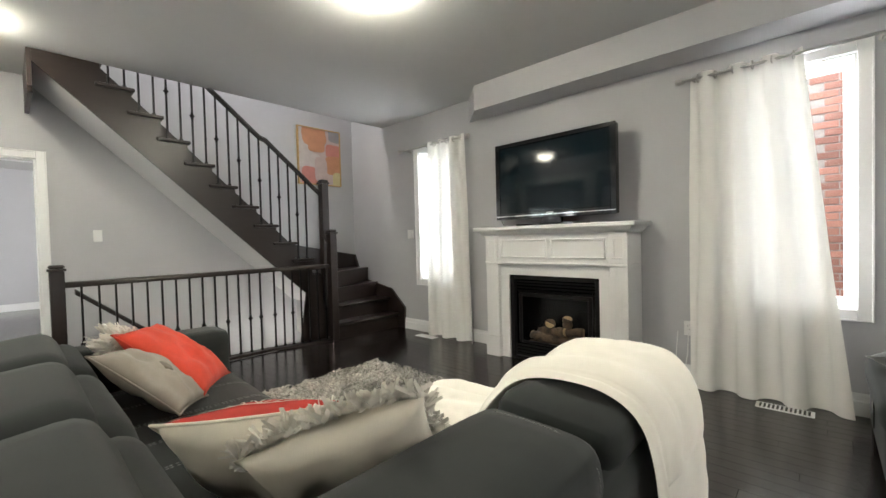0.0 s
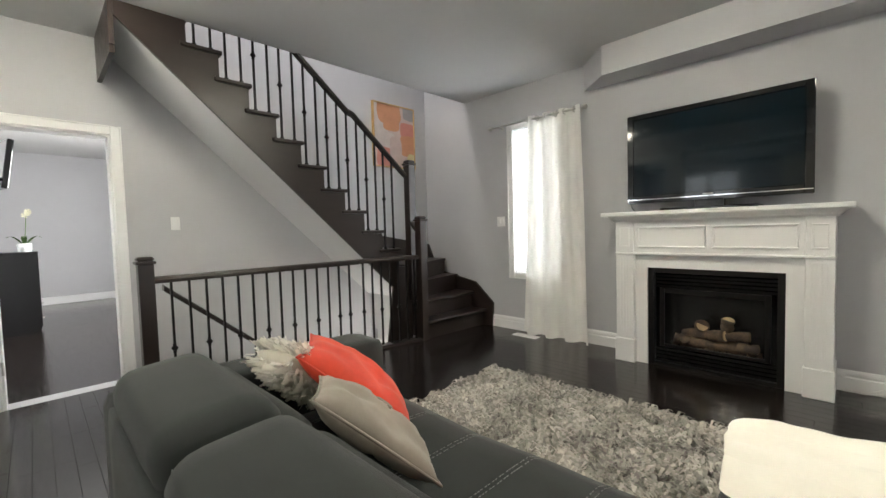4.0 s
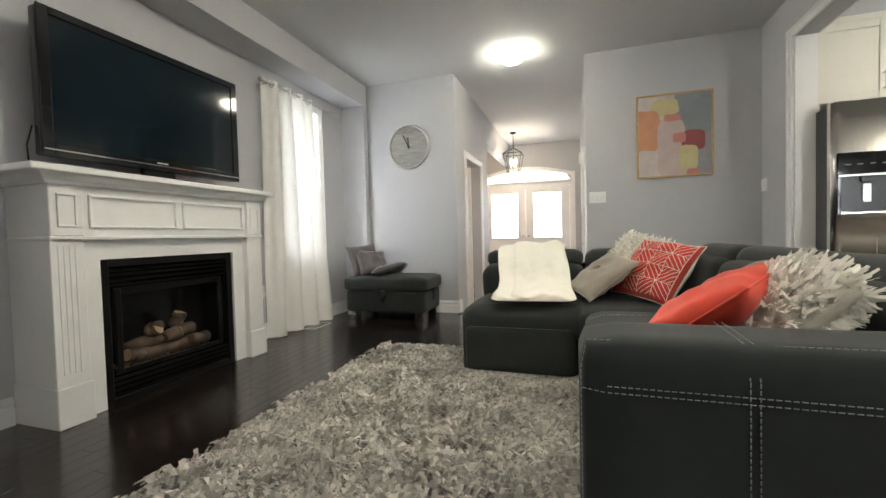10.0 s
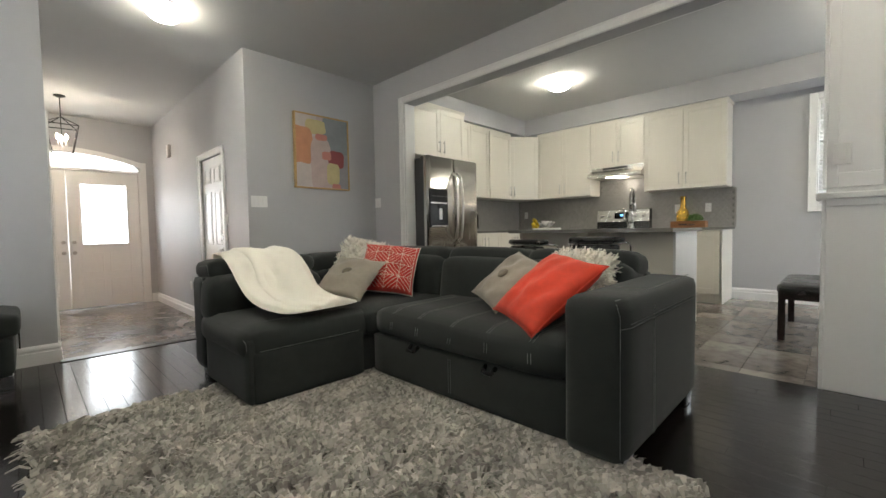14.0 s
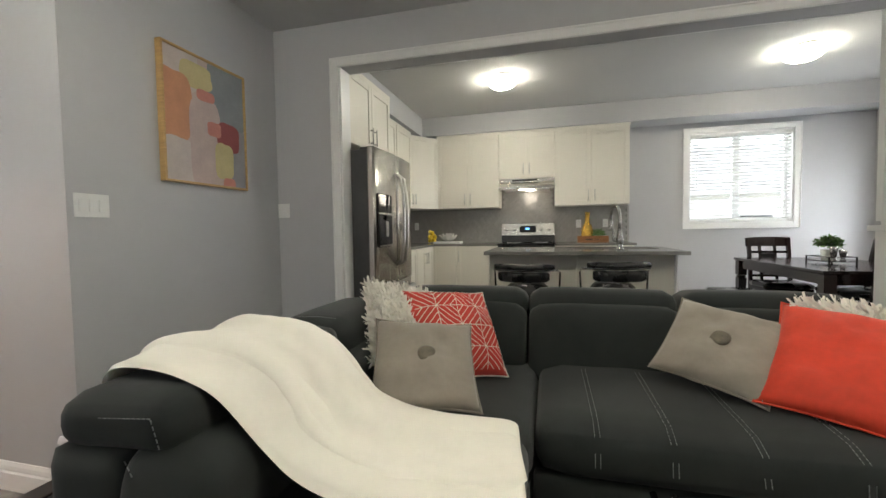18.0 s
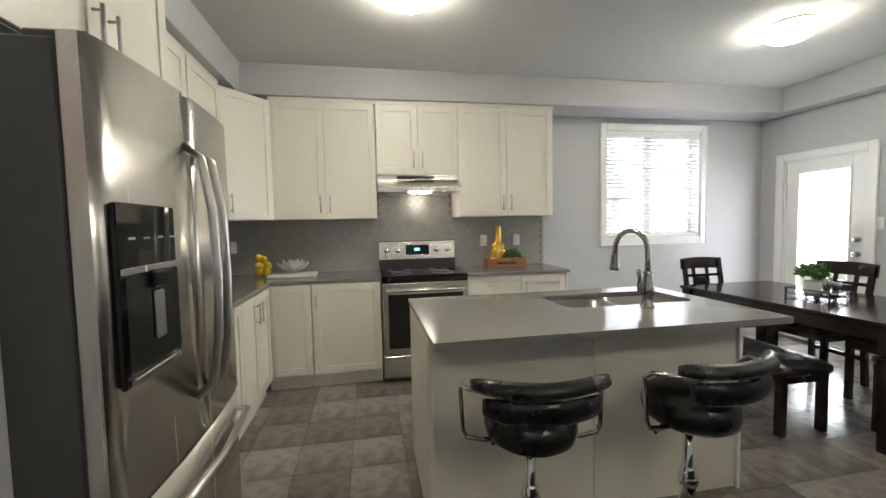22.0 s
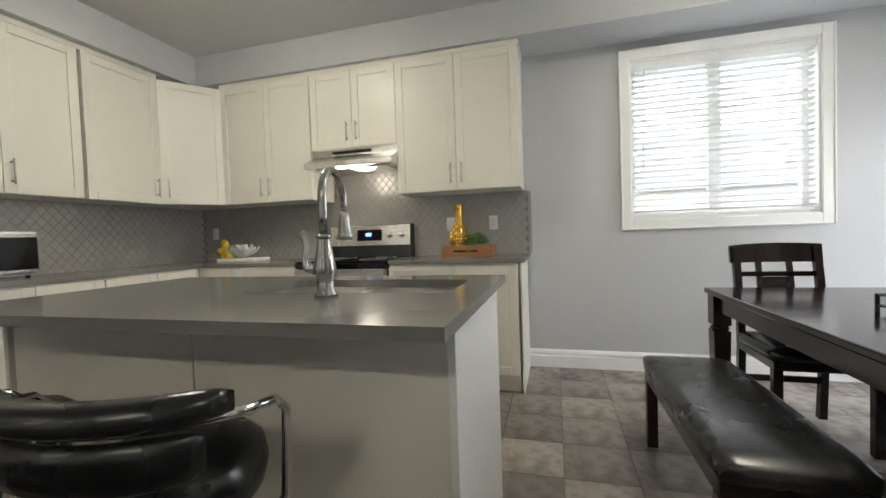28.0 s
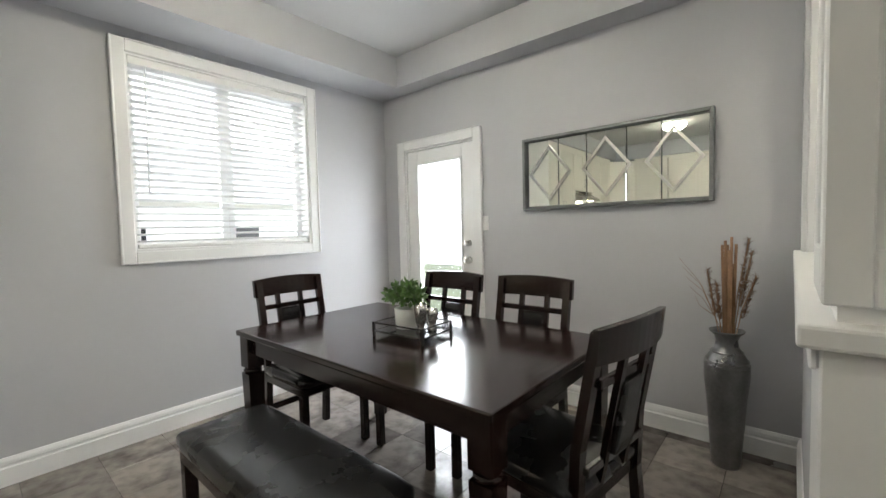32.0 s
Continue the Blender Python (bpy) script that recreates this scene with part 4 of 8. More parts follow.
sewing([[(-0.30 + dx, 0.62, 0.458), (-0.30 + dx, 1.10, 0.455), (-0.30 + dx, 1.20, 0.435), (-0.30 + dx, 1.247, 0.39)] for dx in (-0.008, 0.008)]
       + [[(-0.44 + dx, 0.62, 0.456), (-0.44 + dx, 1.10, 0.453), (-0.44 + dx, 1.20, 0.43)] for dx in (-0.008, 0.008)]
       + [[(0.11, 1.253, 0.402), (-0.10, 1.254, 0.398), (-0.30, 1.254, 0.402), (-0.50, 1.254, 0.395), (-0.545, 1.25, 0.375), (-0.552, 1.25, 0.33)], [(-0.574, 0.60, 0.33), (-0.578, 1.20, 0.33)]], sofa)
# arm
part("armrest", soft_box(0.245, 1.04, 0.615, 0.05, wob=0.003, seed=3), FABRIC, sofa, at=pose(-2.008, 0.04, 0.055))
X = -2.1335
sewing([[(X, 0.25 + dx, 0.09), (X, 0.25 + dx, 0.608), (-2.10, 0.25 + dx, 0.671), (-1.92, 0.25 + dx, 0.6755)] for dx in (-0.008, 0.008)]
       + [[(X, -0.44, 0.565), (X, 0.51, 0.565), (-2.113, 0.557, 0.565)], [(X, -0.44, 0.578), (X, 0.51, 0.578)],
          [(-2.114, 0.556, 0.10), (-2.114, 0.556, 0.608), (-2.092, 0.543, 0.663), (-2.092, -0.42, 0.674)]], sofa)
# back with folding headrests
for i, (x0, x1) in enumerate(((-1.895, -1.225), (-1.215, -0.535), (-0.525, 0.14))):
    part("back_cushion", soft_box(x1 - x0, 0.26, 0.36, 0.06, puff=0.018, wob=0.004, seed=10 + i), FABRIC, sofa, at=pose((x0 + x1) / 2, -0.225, 0.36, 8))
    part("headrest", soft_box(x1 - x0 + 0.005, 0.26, 0.15, 0.065, puff=0.012, wob=0.004, seed=20 + i), FABRIC, sofa, at=pose((x0 + x1) / 2, -0.335, 0.640, 6))
part("back_panel", soft_box(2.28, 0.12, 0.62, 0.03), FABRIC, sofa, at=pose(-0.76, -0.435, 0.06))
for x0, x1 in ((-1.895, -1.225), (-1.215, -0.535)):
    sewing([[(x0 + 0.05, -0.462, 0.765), (x0 + 0.02, -0.462, 0.70)], [(x0 + 0.06, -0.205, 0.725), (x1 - 0.06, -0.205, 0.725)]], sofa)
# curved corner and chaise back
part("corner_back", soft_box(0.52, 0.26, 0.62, 0.08, puff=0.012, wob=0.004, seed=31), FABRIC, sofa, at=pose(0.24, -0.27, 0.06, 0, 0, -42))
part("back_cushion", soft_box(0.24, 0.64, 0.30, 0.06, puff=0.010, wob=0.004, seed=40), FABRIC, sofa, at=pose(0.21, 0.18, 0.36, 0, -10))
part("back_cushion", soft_box(0.25, 0.73, 0.30, 0.08, puff=0.016, wob=0.004, seed=41), FABRIC, sofa, at=pose(0.16, 0.875, 0.37, 0, -12))
part("headrest", soft_box(0.33, 0.62, 0.155, 0.07, puff=0.012, wob=0.004, seed=44), FABRIC, sofa, at=pose(0.265, 0.18, 0.605))
part("headrest", soft_box(0.33, 0.705, 0.125, 0.055, puff=0.008, wob=0.004, seed=45), FABRIC, sofa, at=pose(0.252, 0.865, 0.640, 0, 4))
part("back_panel", soft_box(0.22, 1.42, 0.60, 0.04), FABRIC, sofa, at=pose(0.315, 0.525, 0.06))
sewing([[(0.10, 1.238, 0.47), (0.14, 1.240, 0.58), (0.19, 1.240, 0.665)],
        [(0.12, 1.219, 0.675), (0.14, 1.219, 0.735), (0.38, 1.219, 0.715)],
        [(0.118, 0.42, 0.70), (0.135, 0.42, 0.744), (0.175, 0.42, 0.766), (0.25, 0.42, 0.771), (0.33, 0.42, 0.768), (0.39, 0.42, 0.752), (0.424, 0.42, 0.715), (0.432, 0.42, 0.65)],
        [(-0.53, -0.497, 0.30), (-0.53, -0.50, 0.64)], [(-1.22, -0.497, 0.30), (-1.22, -0.50, 0.64)]], sofa)
for x, y in ((-2.06, 0.45), (-2.06, -0.38), (-0.05, -0.40), (0.35, 1.14), (0.36, -0.20), (-0.48, 1.14)):
    part("foot", boxes((x - 0.05, x + 0.05, y - 0.05, y + 0.05, 0, 0.062), bev=0.006), CHROME if x < -1.9 else BLACKPLASTIC, sofa)


def cushion_bm(w, t, seed=0, crease=0.01, two=False):
    """A square scatter cushion lying flat: pinched corners, full middle."""
    n = 22
    bm = bmesh.new()
    grid = {}
    for s in (1, -1):
        for i in range(n + 1):
            for j in range(n + 1):
                u, v = 2 * i / n - 1, 2 * j / n - 1
                edge = (i in (0, n)) or (j in (0, n))
                if s < 0 and edge:
                    grid[s, i, j] = grid[1, i, j]
                    continue
                pinch = 1 - 0.07 * (1 - abs(u) ** 3) * abs(v) ** 3 - 0.07 * (1 - abs(v) ** 3) * abs(u) ** 3
                h = t / 2 * (max(0, 1 - u * u) * max(0, 1 - v * v)) ** 0.42
                p = Vector((u * w / 2 * pinch, v * w / 2 * pinch, s * h))
                if not edge:
                    p.z += noise.noise(Vector((u * 2.2, v * 2.2, seed + s * 3))) * crease * 2 * (h / (t / 2))
                    p.z += abs(noise.noise(Vector((u * 5, v * 5, seed + 9 + s)))) * crease * (h / (t / 2)) * -1
                grid[s, i, j] = bm.verts.new(p)
    for s in (1, -1):
        for i in range(n):
            for j in range(n):
                q = [grid[s, i, j], grid[s, i + 1, j], grid[s, i + 1, j + 1], grid[s, i, j + 1]]
                f = bm.faces.new(q if s > 0 else q[::-1])
                f.smooth = True
                f.material_index = 0 if s > 0 or not two else 1
    return bm


def rim(w, seed=0):
    pts = []
    n = 22
    for k in range(4):
        for i in range(n):
            u = 2 * i / n - 1
            a = (u, -1) if k == 0 else (1, u) if k == 1 else (-u, 1) if k == 2 else (-1, -u)
            pinch = 1 - 0.07 * (1 - abs(a[0]) ** 3) * abs(a[1]) ** 3 - 0.07 * (1 - abs(a[1]) ** 3) * abs(a[0]) ** 3
            pts.append((a[0] * w / 2 * pinch, a[1] * w / 2 * pinch, 0))
    return pts


CORAL = material("coral_velvet", (0.70, 0.055, 0.022), 0.75, vary=0.2, scale=5, bump=0.2, bscale=500, sheen=0.1)
TAUPE = material("taupe_velvet", (0.30, 0.265, 0.225), 0.75, vary=0.15, scale=6, bump=0.2, bscale=500, sheen=0.15)
CREAM = material("cream_cotton", (0.78, 0.73, 0.63), 0.85, vary=0.06, scale=5, bump=0.3, bscale=400, sheen=0.2)
REDPRINT = material("red_print", (0.54, 0.042, 0.03), 0.8, vary=0.1, scale=20, bump=0.2, bscale=500)
BUTTON = material("horn_button", (0.15, 0.125, 0.095), 0.5, vary=0.4, scale=30)
RUFFLE = material("cream_ruffle", (0.86, 0.83, 0.76), 0.85, vary=0.12, scale=9, sheen=0.2)
FLEECE = material("cream_fleece", (0.93, 0.90, 0.82), 0.95, vary=0.03, scale=8, bump=0.3, bscale=220, sheen=0.1)


def lean(x, y, z, yaw, tilt, spin):
    """A cushion standing on edge at its middle: facing yaw (0 is +y), leaning back by tilt, turned in its own plane by spin."""
    return Matrix.Translation((x, y, z)) @ Matrix.Rotation(radians(yaw), 4, "Z") @ Matrix.Rotation(radians(-90 + tilt), 4, "X") @ Matrix.Rotation(radians(spin), 4, "Z")


def plain_cushion(name, label, m, w, t, mat, seed, button=False, piping=True):
    c = thing(name, label, "cushion", m, "scatter cushions")
    part("cover", cushion_bm(w, t, seed, 0.012), mat, c)
    if piping:
        part("piping", tube(bmesh.new(), rim(w), 0.004, 6, closed=True), mat, c)
    if button:
        part("button", lathe(bmesh.new(), [(0.034, 0), (0.036, 0.006), (0.026, 0.012), (0.004, 0.010)], 20, (0, 0, t / 2 - 0.006)), BUTTON, c, "dark horn button")
    return c


def ruffle_cushion(label, m, w, t, seed, front=0.85):
    c = thing("ruffled_cushion", label, "cushion", m, "scatter cushions")
    part("cover", cushion_bm(w, t, seed), CREAM, c)
    rng = np.random.default_rng(seed)
    vs, fs = [], []
    for k in range(3000):
        u, v = rng.uniform(-0.98, 0.98, 2)
        h = t / 2 * (max(0, 1 - u * u) * max(0, 1 - v * v)) ** 0.42
        s = 1 if rng.random() < front else -1
        p = np.array([u * w / 2, v * w / 2, s * h])
        d = np.array([u * 0.5 + rng.normal(0, 0.8), v * 0.5 + 0.35 + rng.normal(0, 0.8), s * 0.42])
        d /= np.linalg.norm(d)
        q = np.cross(d, rng.normal(0, 1, 3))
        q /= np.linalg.norm(q) + 1e-6
        ln, wd = rng.uniform(0.024, 0.046), rng.uniform(0.004, 0.0075)
        g = np.array([rng.normal(0, 0.3), rng.normal(0, 0.3) - 0.5, -0.2]) * 0.02
        i = len(vs)
        for f, ww in ((0, 0.7), (0.5, 1.0), (1.0, 0.75)):
            cpt = p + d * ln * f + g * f * f * 1.3
            vs += [tuple(cpt - q * wd * ww), tuple(cpt + q * wd * ww)]
        fs += [(i, i + 1, i + 3, i + 2), (i + 2, i + 3, i + 5, i + 4)]
    mesh_from("ruffle", vs, fs, RUFFLE, c, "stuff")
    return c


def print_cushion(m, w, t, seed):
    """Cream cushion printed with a red maze of nested chevrons."""
    c = thing("patterned_cushion", "red and cream cushion with a chevron maze print", "cushion", m, "scatter cushions")
    part("cover", cushion_bm(w, t, seed, two=True), (REDPRINT, CREAM), c)
    bm = bmesh.new()

    def lift(u, v):
        h = t / 2 * (max(0, 1 - u * u) * max(0, 1 - v * v)) ** 0.42
        s = noise.noise(Vector((u * 2.2, v * 2.2, seed + 3))) * 0.02 * (h / (t / 2)) - abs(noise.noise(Vector((u * 5, v * 5, seed + 10)))) * 0.01 * (h / (t / 2))
        pinch = 1 - 0.07 * (1 - abs(u) ** 3) * abs(v) ** 3 - 0.07 * (1 - abs(v) ** 3) * abs(u) ** 3
        return Vector((u * w / 2 * pinch, v * w / 2 * pinch, h + s + 0.003))

    def line(a, b):
        steps = 5
        wd = 0.008
        d = Vector((b[0] - a[0], b[1] - a[1]))
        if d.length < 0.02:
            return
        nn = Vector((-d.y, d.x)).normalized() * wd
        prev = None
        for i in range(steps + 1):
            x, y = a[0] + d.x * i / steps, a[1] + d.y * i / steps
            q = (bm.verts.new(lift(x + nn.x, y + nn.y)), bm.verts.new(lift(x - nn.x, y - nn.y)))
            if prev:
                bm.faces.new((prev[0], prev[1], q[1], q[0]))
            prev = q
    k = 4
    cell = 1.84 / k
    for i in range(k):
        for j in range(k):
            x0, y0 = -0.92 + i * cell, -0.92 + j * cell
            for q in (-0.66, -0.33, 0.0, 0.33, 0.66):
                a, b = (max(0.0, -q), max(0.0, q)), (min(1.0, 1 - q), min(1.0, 1 + q))
                if (i + j) % 2:
                    a, b = (1 - a[0], a[1]), (1 - b[0], b[1])
                line((x0 + a[0] * cell, y0 + a[1] * cell), (x0 + b[0] * cell, y0 + b[1] * cell))
            line((x0, y0), (x0 + cell, y0))
            line((x0, y0), (x0, y0 + cell))
    part("print", bm, CREAM, c)
    part("piping", tube(bmesh.new(), rim(w), 0.004, 6, closed=True), CREAM, c)
    return c


ruffle_cushion("cream cushion covered in shaggy ruffles in the sofa corner", lean(-0.02, 0.17, 0.675, 62, 38, -20), 0.38, 0.14, 11, 1.0)
print_cushion(lean(-0.225, 0.095, 0.648, 46, 38, -8), 0.43, 0.17, 12)
plain_cushion("velvet_cushion", "taupe velvet cushion with a round button by the corner", lean(-0.185, 0.41, 0.612, 30, 52, -10), 0.39, 0.12, TAUPE, 13, True)
plain_cushion("velvet_cushion", "taupe velvet cushion with a round button against the back", lean(-1.28, 0.045, 0.632, -19, 50, -15), 0.39, 0.12, TAUPE, 14, True)
plain_cushion("velvet_cushion", "coral red velvet cushion against the sofa arm", lean(-1.62, 0.215, 0.625, -26, 50, -8), 0.47, 0.15, CORAL, 15)
ruffle_cushion("cream cushion covered in shaggy ruffles by the arm", lean(-1.705, 0.055, 0.668, 8, 48, -8), 0.30, 0.13, 16, 0.6)

# throw over the chaise back
th = thing("throw_blanket", "cream fleece throw draped over the chaise back and seat", "blanket")
prof = [(0.464, 0.08), (0.463, 0.30), (0.461, 0.48), (0.458, 0.62), (0.435, 0.735), (0.37, 0.785), (0.28, 0.793), (0.18, 0.785), (0.09, 0.755), (0.03, 0.69), (-0.02, 0.62), (-0.08, 0.55), (-0.18, 0.512), (-0.31, 0.496), (-0.43, 0.492), (-0.56, 0.490)]
for _ in range(3):
    prof = [prof[0]] + [(a[0] * (1 - f) + b[0] * f, a[1] * (1 - f) + b[1] * f) for a, b in zip(prof, prof[1:]) for f in (0.25, 0.75)] + [prof[-1]]


def fleece(name, run0, run1, dy0, dy1, base, thick, seed):
    """A soft strip of the throw: a padded band with rounded edges that follows the drape from run0 to run1."""
    bm = bmesh.new()
    pts = prof[int(run0 * len(prof)):int(run1 * len(prof))]
    nw, rows = 40, []
    for i, (x, z) in enumerate(pts):
        g0 = run0 + (run1 - run0) * i / len(pts)
        xa, za = pts[max(0, i - 1)]
        xb, zb = pts[min(len(pts) - 1, i + 1)]
        nv = Vector((zb - za, 0, xa - xb)).normalized()
        if nv.z < 0 or (abs(nv.z) < 0.05 and x > 0.4 and nv.x < 0):
            nv = -nv
        end = min(i, len(pts) - 1 - i) / 5
        tip = math.sqrt(max(0.0, 1 - (1 - min(1.0, end)) ** 2)) * 0.93 + 0.07
        out = max(0.0, 1 - g0 / 0.35)
        late = max(0, g0 - 0.5) * 2
        ya = 0.63 + 0.05 * out - 0.08 * late + dy0 + 0.018 * noise.noise(Vector((g0 * 5, seed, 0)))
        yb = 1.13 - 0.10 * out - 0.08 * late + dy1 + 0.022 * noise.noise(Vector((g0 * 5, seed, 4)))
        nip = max(0.0, 1 - (len(pts) - 1 - i) / 9) ** 2 * 0.055
        ya, yb = ya + nip, yb - nip
        up, down = [], []
        for j in range(nw + 1):
            g = j / nw
            y = ya + (yb - ya) * g
            e = max(0.0, 1 - abs(2 * g - 1) ** 9) ** 0.5 * tip
            fold = 0.011 * math.sin(g * 9 + seed + 1.5 * math.sin(g0 * 5)) + 0.010 * math.sin(g * 17 + 2 * g0 + seed * 2) * (out + 0.35)
            fold += 0.016 * noise.noise(Vector((x * 6, y * 6, z * 6 + seed))) + 0.006 * noise.noise(Vector((x * 19, y * 19, z * 19)))
            h = base + thick * (0.5 + 0.5 * e) + (fold * 0.8 + 0.012) * e
            p = Vector((x - 0.05 * late * late * (g - 0.4), y, z))
            up.append(bm.verts.new(p + nv * h))
            down.append(bm.verts.new(p + nv * (base + thick * 0.5 * (1 - e))))
        rows.append(up + down[::-1])
    m = len(rows[0])
    for a, b in zip(rows, rows[1:]):
        for j in range(m):
            bm.faces.new((a[j], a[(j + 1) % m], b[(j + 1) % m], b[j]))
    bm.faces.new(rows[0][::-1])
    bm.faces.new(rows[-1])
    return part(name, bm, FLEECE, th, smooth=True)


fleece("cloth", 0.0, 1.0, 0.0, 0.0, 0.0, 0.016, 1)
fleece("fold", 0.20, 0.99, 0.025, -0.11, 0.012, 0.016, 5)

# shaggy rug
rug = thing("shag_rug", "thick shaggy grey-beige rug on dark planks", "rug")
RUG0, RUG1, RUG2, RUG3 = -2.38, -0.04, 0.42, 2.04
part("backing", boxes((RUG0 + 0.03, RUG1 - 0.03, RUG2 + 0.03, RUG3 - 0.03, 0.001, 0.022)), material("rug_backing", (0.20, 0.185, 0.165), 0.95, vary=0.3, scale=20), rug)
SHAG = material("shag_yarn", (0.44, 0.415, 0.375), 0.9, vary=0.45, scale=5, sheen=0.2, island=0.42)
rng = np.random.default_rng(5)
N = 21000
px = rng.uniform(RUG0 + 0.02, RUG1 - 0.02, N)
py = rng.uniform(RUG2 + 0.02, RUG3 - 0.02, N)
flow = np.array([noise.noise(Vector((a * 7, b * 7, 1))) * 5 for a, b in zip(px, py)])
ang = flow + rng.normal(0, 0.7, N)
ln, wd = rng.uniform(0.045, 0.085, N), rng.uniform(0.006, 0.013, N)
dx, dy = np.cos(ang), np.sin(ang)
hz = rng.uniform(0.022, 0.048, N)
V = np.zeros((N, 6, 3))
for r, (f, hh, ww) in enumerate(((0.0, 0.15, 0.8), (0.45, 1.0, 1.0), (1.0, 0.55, 0.25))):
    cx, cy, cz = px + dx * ln * f, py + dy * ln * f, 0.012 + hz * hh
    V[:, 2 * r] = np.stack([cx - dy * wd * ww, cy + dx * wd * ww, cz], 1)
    V[:, 2 * r + 1] = np.stack([cx + dy * wd * ww, cy - dx * wd * ww, cz + 0.004], 1)
i0 = (np.arange(N) * 6)[:, None]
F = np.concatenate([i0 + np.array([[0, 1, 3, 2]]), i0 + np.array([[2, 3, 5, 4]])])
mesh_from("pile", V.reshape(-1, 3).tolist(), F.tolist(), SHAG, rug, "stuff")

# fireplace
fp = thing("fireplace", "white panelled fireplace mantel round a black gas insert", "fireplace", Matrix.Diagonal((1, 1, 0.996, 1)))
X0, X1, FY = -1.745, -0.37, 2.945
FI = 3.0
for a, b in ((X0, X0 + 0.145), (X1 - 0.145, X1)):
    part("pilaster", boxes((a, b, FY, NY, 0, 0.94), bev=0.003), TRIM, fp)
    part("plinth", boxes((a - 0.008, b + 0.008, FY - 0.014, NY, 0, 0.20), bev=0.004), TRIM, fp)
    for k in range(4):
        part("flute", boxes((a + 0.028 + k * 0.024, a + 0.038 + k * 0.024, FY - 0.004, FY, 0.26, 0.90), bev=0.0015), TRIM, fp)
    blk_ = part("corner_block", boxes((a, b, FY - 0.006, NY, 0.945, 1.20), bev=0.004), TRIM, fp)
    part("block_panel", boxes((a + 0.03, b - 0.03, FY - 0.014, FY - 0.006, 0.99, 1.00), (a + 0.03, b - 0.03, FY - 0.014, FY - 0.006, 1.145, 1.155), (a + 0.03, a + 0.04, FY - 0.014, FY - 0.006, 1.00, 1.145), (b - 0.04, b - 0.03, FY - 0.014, FY - 0.006, 1.00, 1.145), bev=0.002), TRIM, blk_)
    part("band", boxes((a - 0.005, b + 0.005, FY - 0.012, NY, 0.925, 0.945), bev=0.004), TRIM, fp)
part("frieze", boxes((X0 + 0.145, X1 - 0.145, FY + 0.014, NY, 0.945, 1.20)), TRIM, fp)
mid = (X0 + X1) / 2
for a, b in ((X0 + 0.175, mid - 0.02), (mid + 0.02, X1 - 0.175)):
    part("frieze_panel", boxes((a, b, FY - 0.004, FY + 0.014, 0.985, 1.000), (a, b, FY - 0.004, FY + 0.014, 1.145, 1.16), (a, a + 0.015, FY - 0.004, FY + 0.014, 1.0, 1.145), (b - 0.015, b, FY - 0.004, FY + 0.014, 1.0, 1.145), bev=0.004), TRIM, fp)
part("band", boxes((X0 + 0.145, X1 - 0.145, FY - 0.004, FY + 0.02, 0.925, 0.945), bev=0.004), TRIM, fp)
for q in ((X0 + 0.145, -1.505, FI - 0.012, NY, 0, 0.925), (-0.615, X1 - 0.145, FI - 0.012, NY, 0, 0.925), (-1.505, -0.615, FI - 0.012, NY, 0.818, 0.925)):
    part("surround", boxes(q), TRIM, fp)
part("cornice", sweep(bmesh.new(), [(X0, NY, 1.20), (X0, FY, 1.20), (X1, FY, 1.20), (X1, NY, 1.20)][::-1], [(0, 0), (-0.012, 0), (-0.018, 0.014), (-0.030, 0.022), (-0.045, 0.042), (-0.055, 0.050), (0, 0.050)][::-1]), TRIM, fp)
part("shelf", boxes((X0 - 0.10, X1 + 0.085, FY - 0.085, NY, 1.25, 1.285), bev=0.008, seg=2), TRIM, fp)
part("insert_frame", boxes((-1.505, -1.455, FI + 0.005, FI + 0.05, 0, 0.818), (-0.66, -0.615, FI + 0.005, FI + 0.05, 0, 0.818), (-1.455, -0.66, FI + 0.005, FI + 0.05, 0.775, 0.818), (-1.455, -0.66, FI + 0.005, FI + 0.05, 0.0, 0.03), bev=0.003), BLACKMETAL, fp, "black iron insert frame")
for z in (0.045, 0.075, 0.105, 0.135, 0.665, 0.695, 0.725, 0.752):
    part("louvre", xform(boxes((-1.455, -0.66, -0.012, 0.012, -0.0025, 0.0025)), pose(0, FI + 0.03, z, 35)), BLACKMETAL, fp)
for q in ((-1.455, -0.66, 3.255, 3.265, 0.0, 0.775), (-1.465, -1.455, FI + 0.05, 3.26, 0.0, 0.775), (-0.66, -0.65, FI + 0.05, 3.26, 0.0, 0.775), (-1.455, -0.66, FI + 0.05, 3.26, 0.14, 0.155), (-1.455, -0.66, FI + 0.05, 3.26, 0.655, 0.66)):
    part("firebox_panel", boxes(q), BLACKPLASTIC, fp)
part("glass_frame", boxes((-1.42, -1.385, FI + 0.02, FI + 0.04, 0.16, 0.65), (-0.73, -0.695, FI + 0.02, FI + 0.04, 0.16, 0.65), (-1.385, -0.73, FI + 0.02, FI + 0.04, 0.61, 0.65), (-1.385, -0.73, FI + 0.02, FI + 0.04, 0.16, 0.185), bev=0.004), BLACKMETAL, fp)
LOG = material("ceramic_log", (0.13, 0.09, 0.058), 0.9, color2=(0.05, 0.036, 0.03), scale=12, bump=0.9, bscale=40)
LOGEND = material("log_cut_end", (0.48, 0.34, 0.20), 0.9, vary=0.3, scale=20)
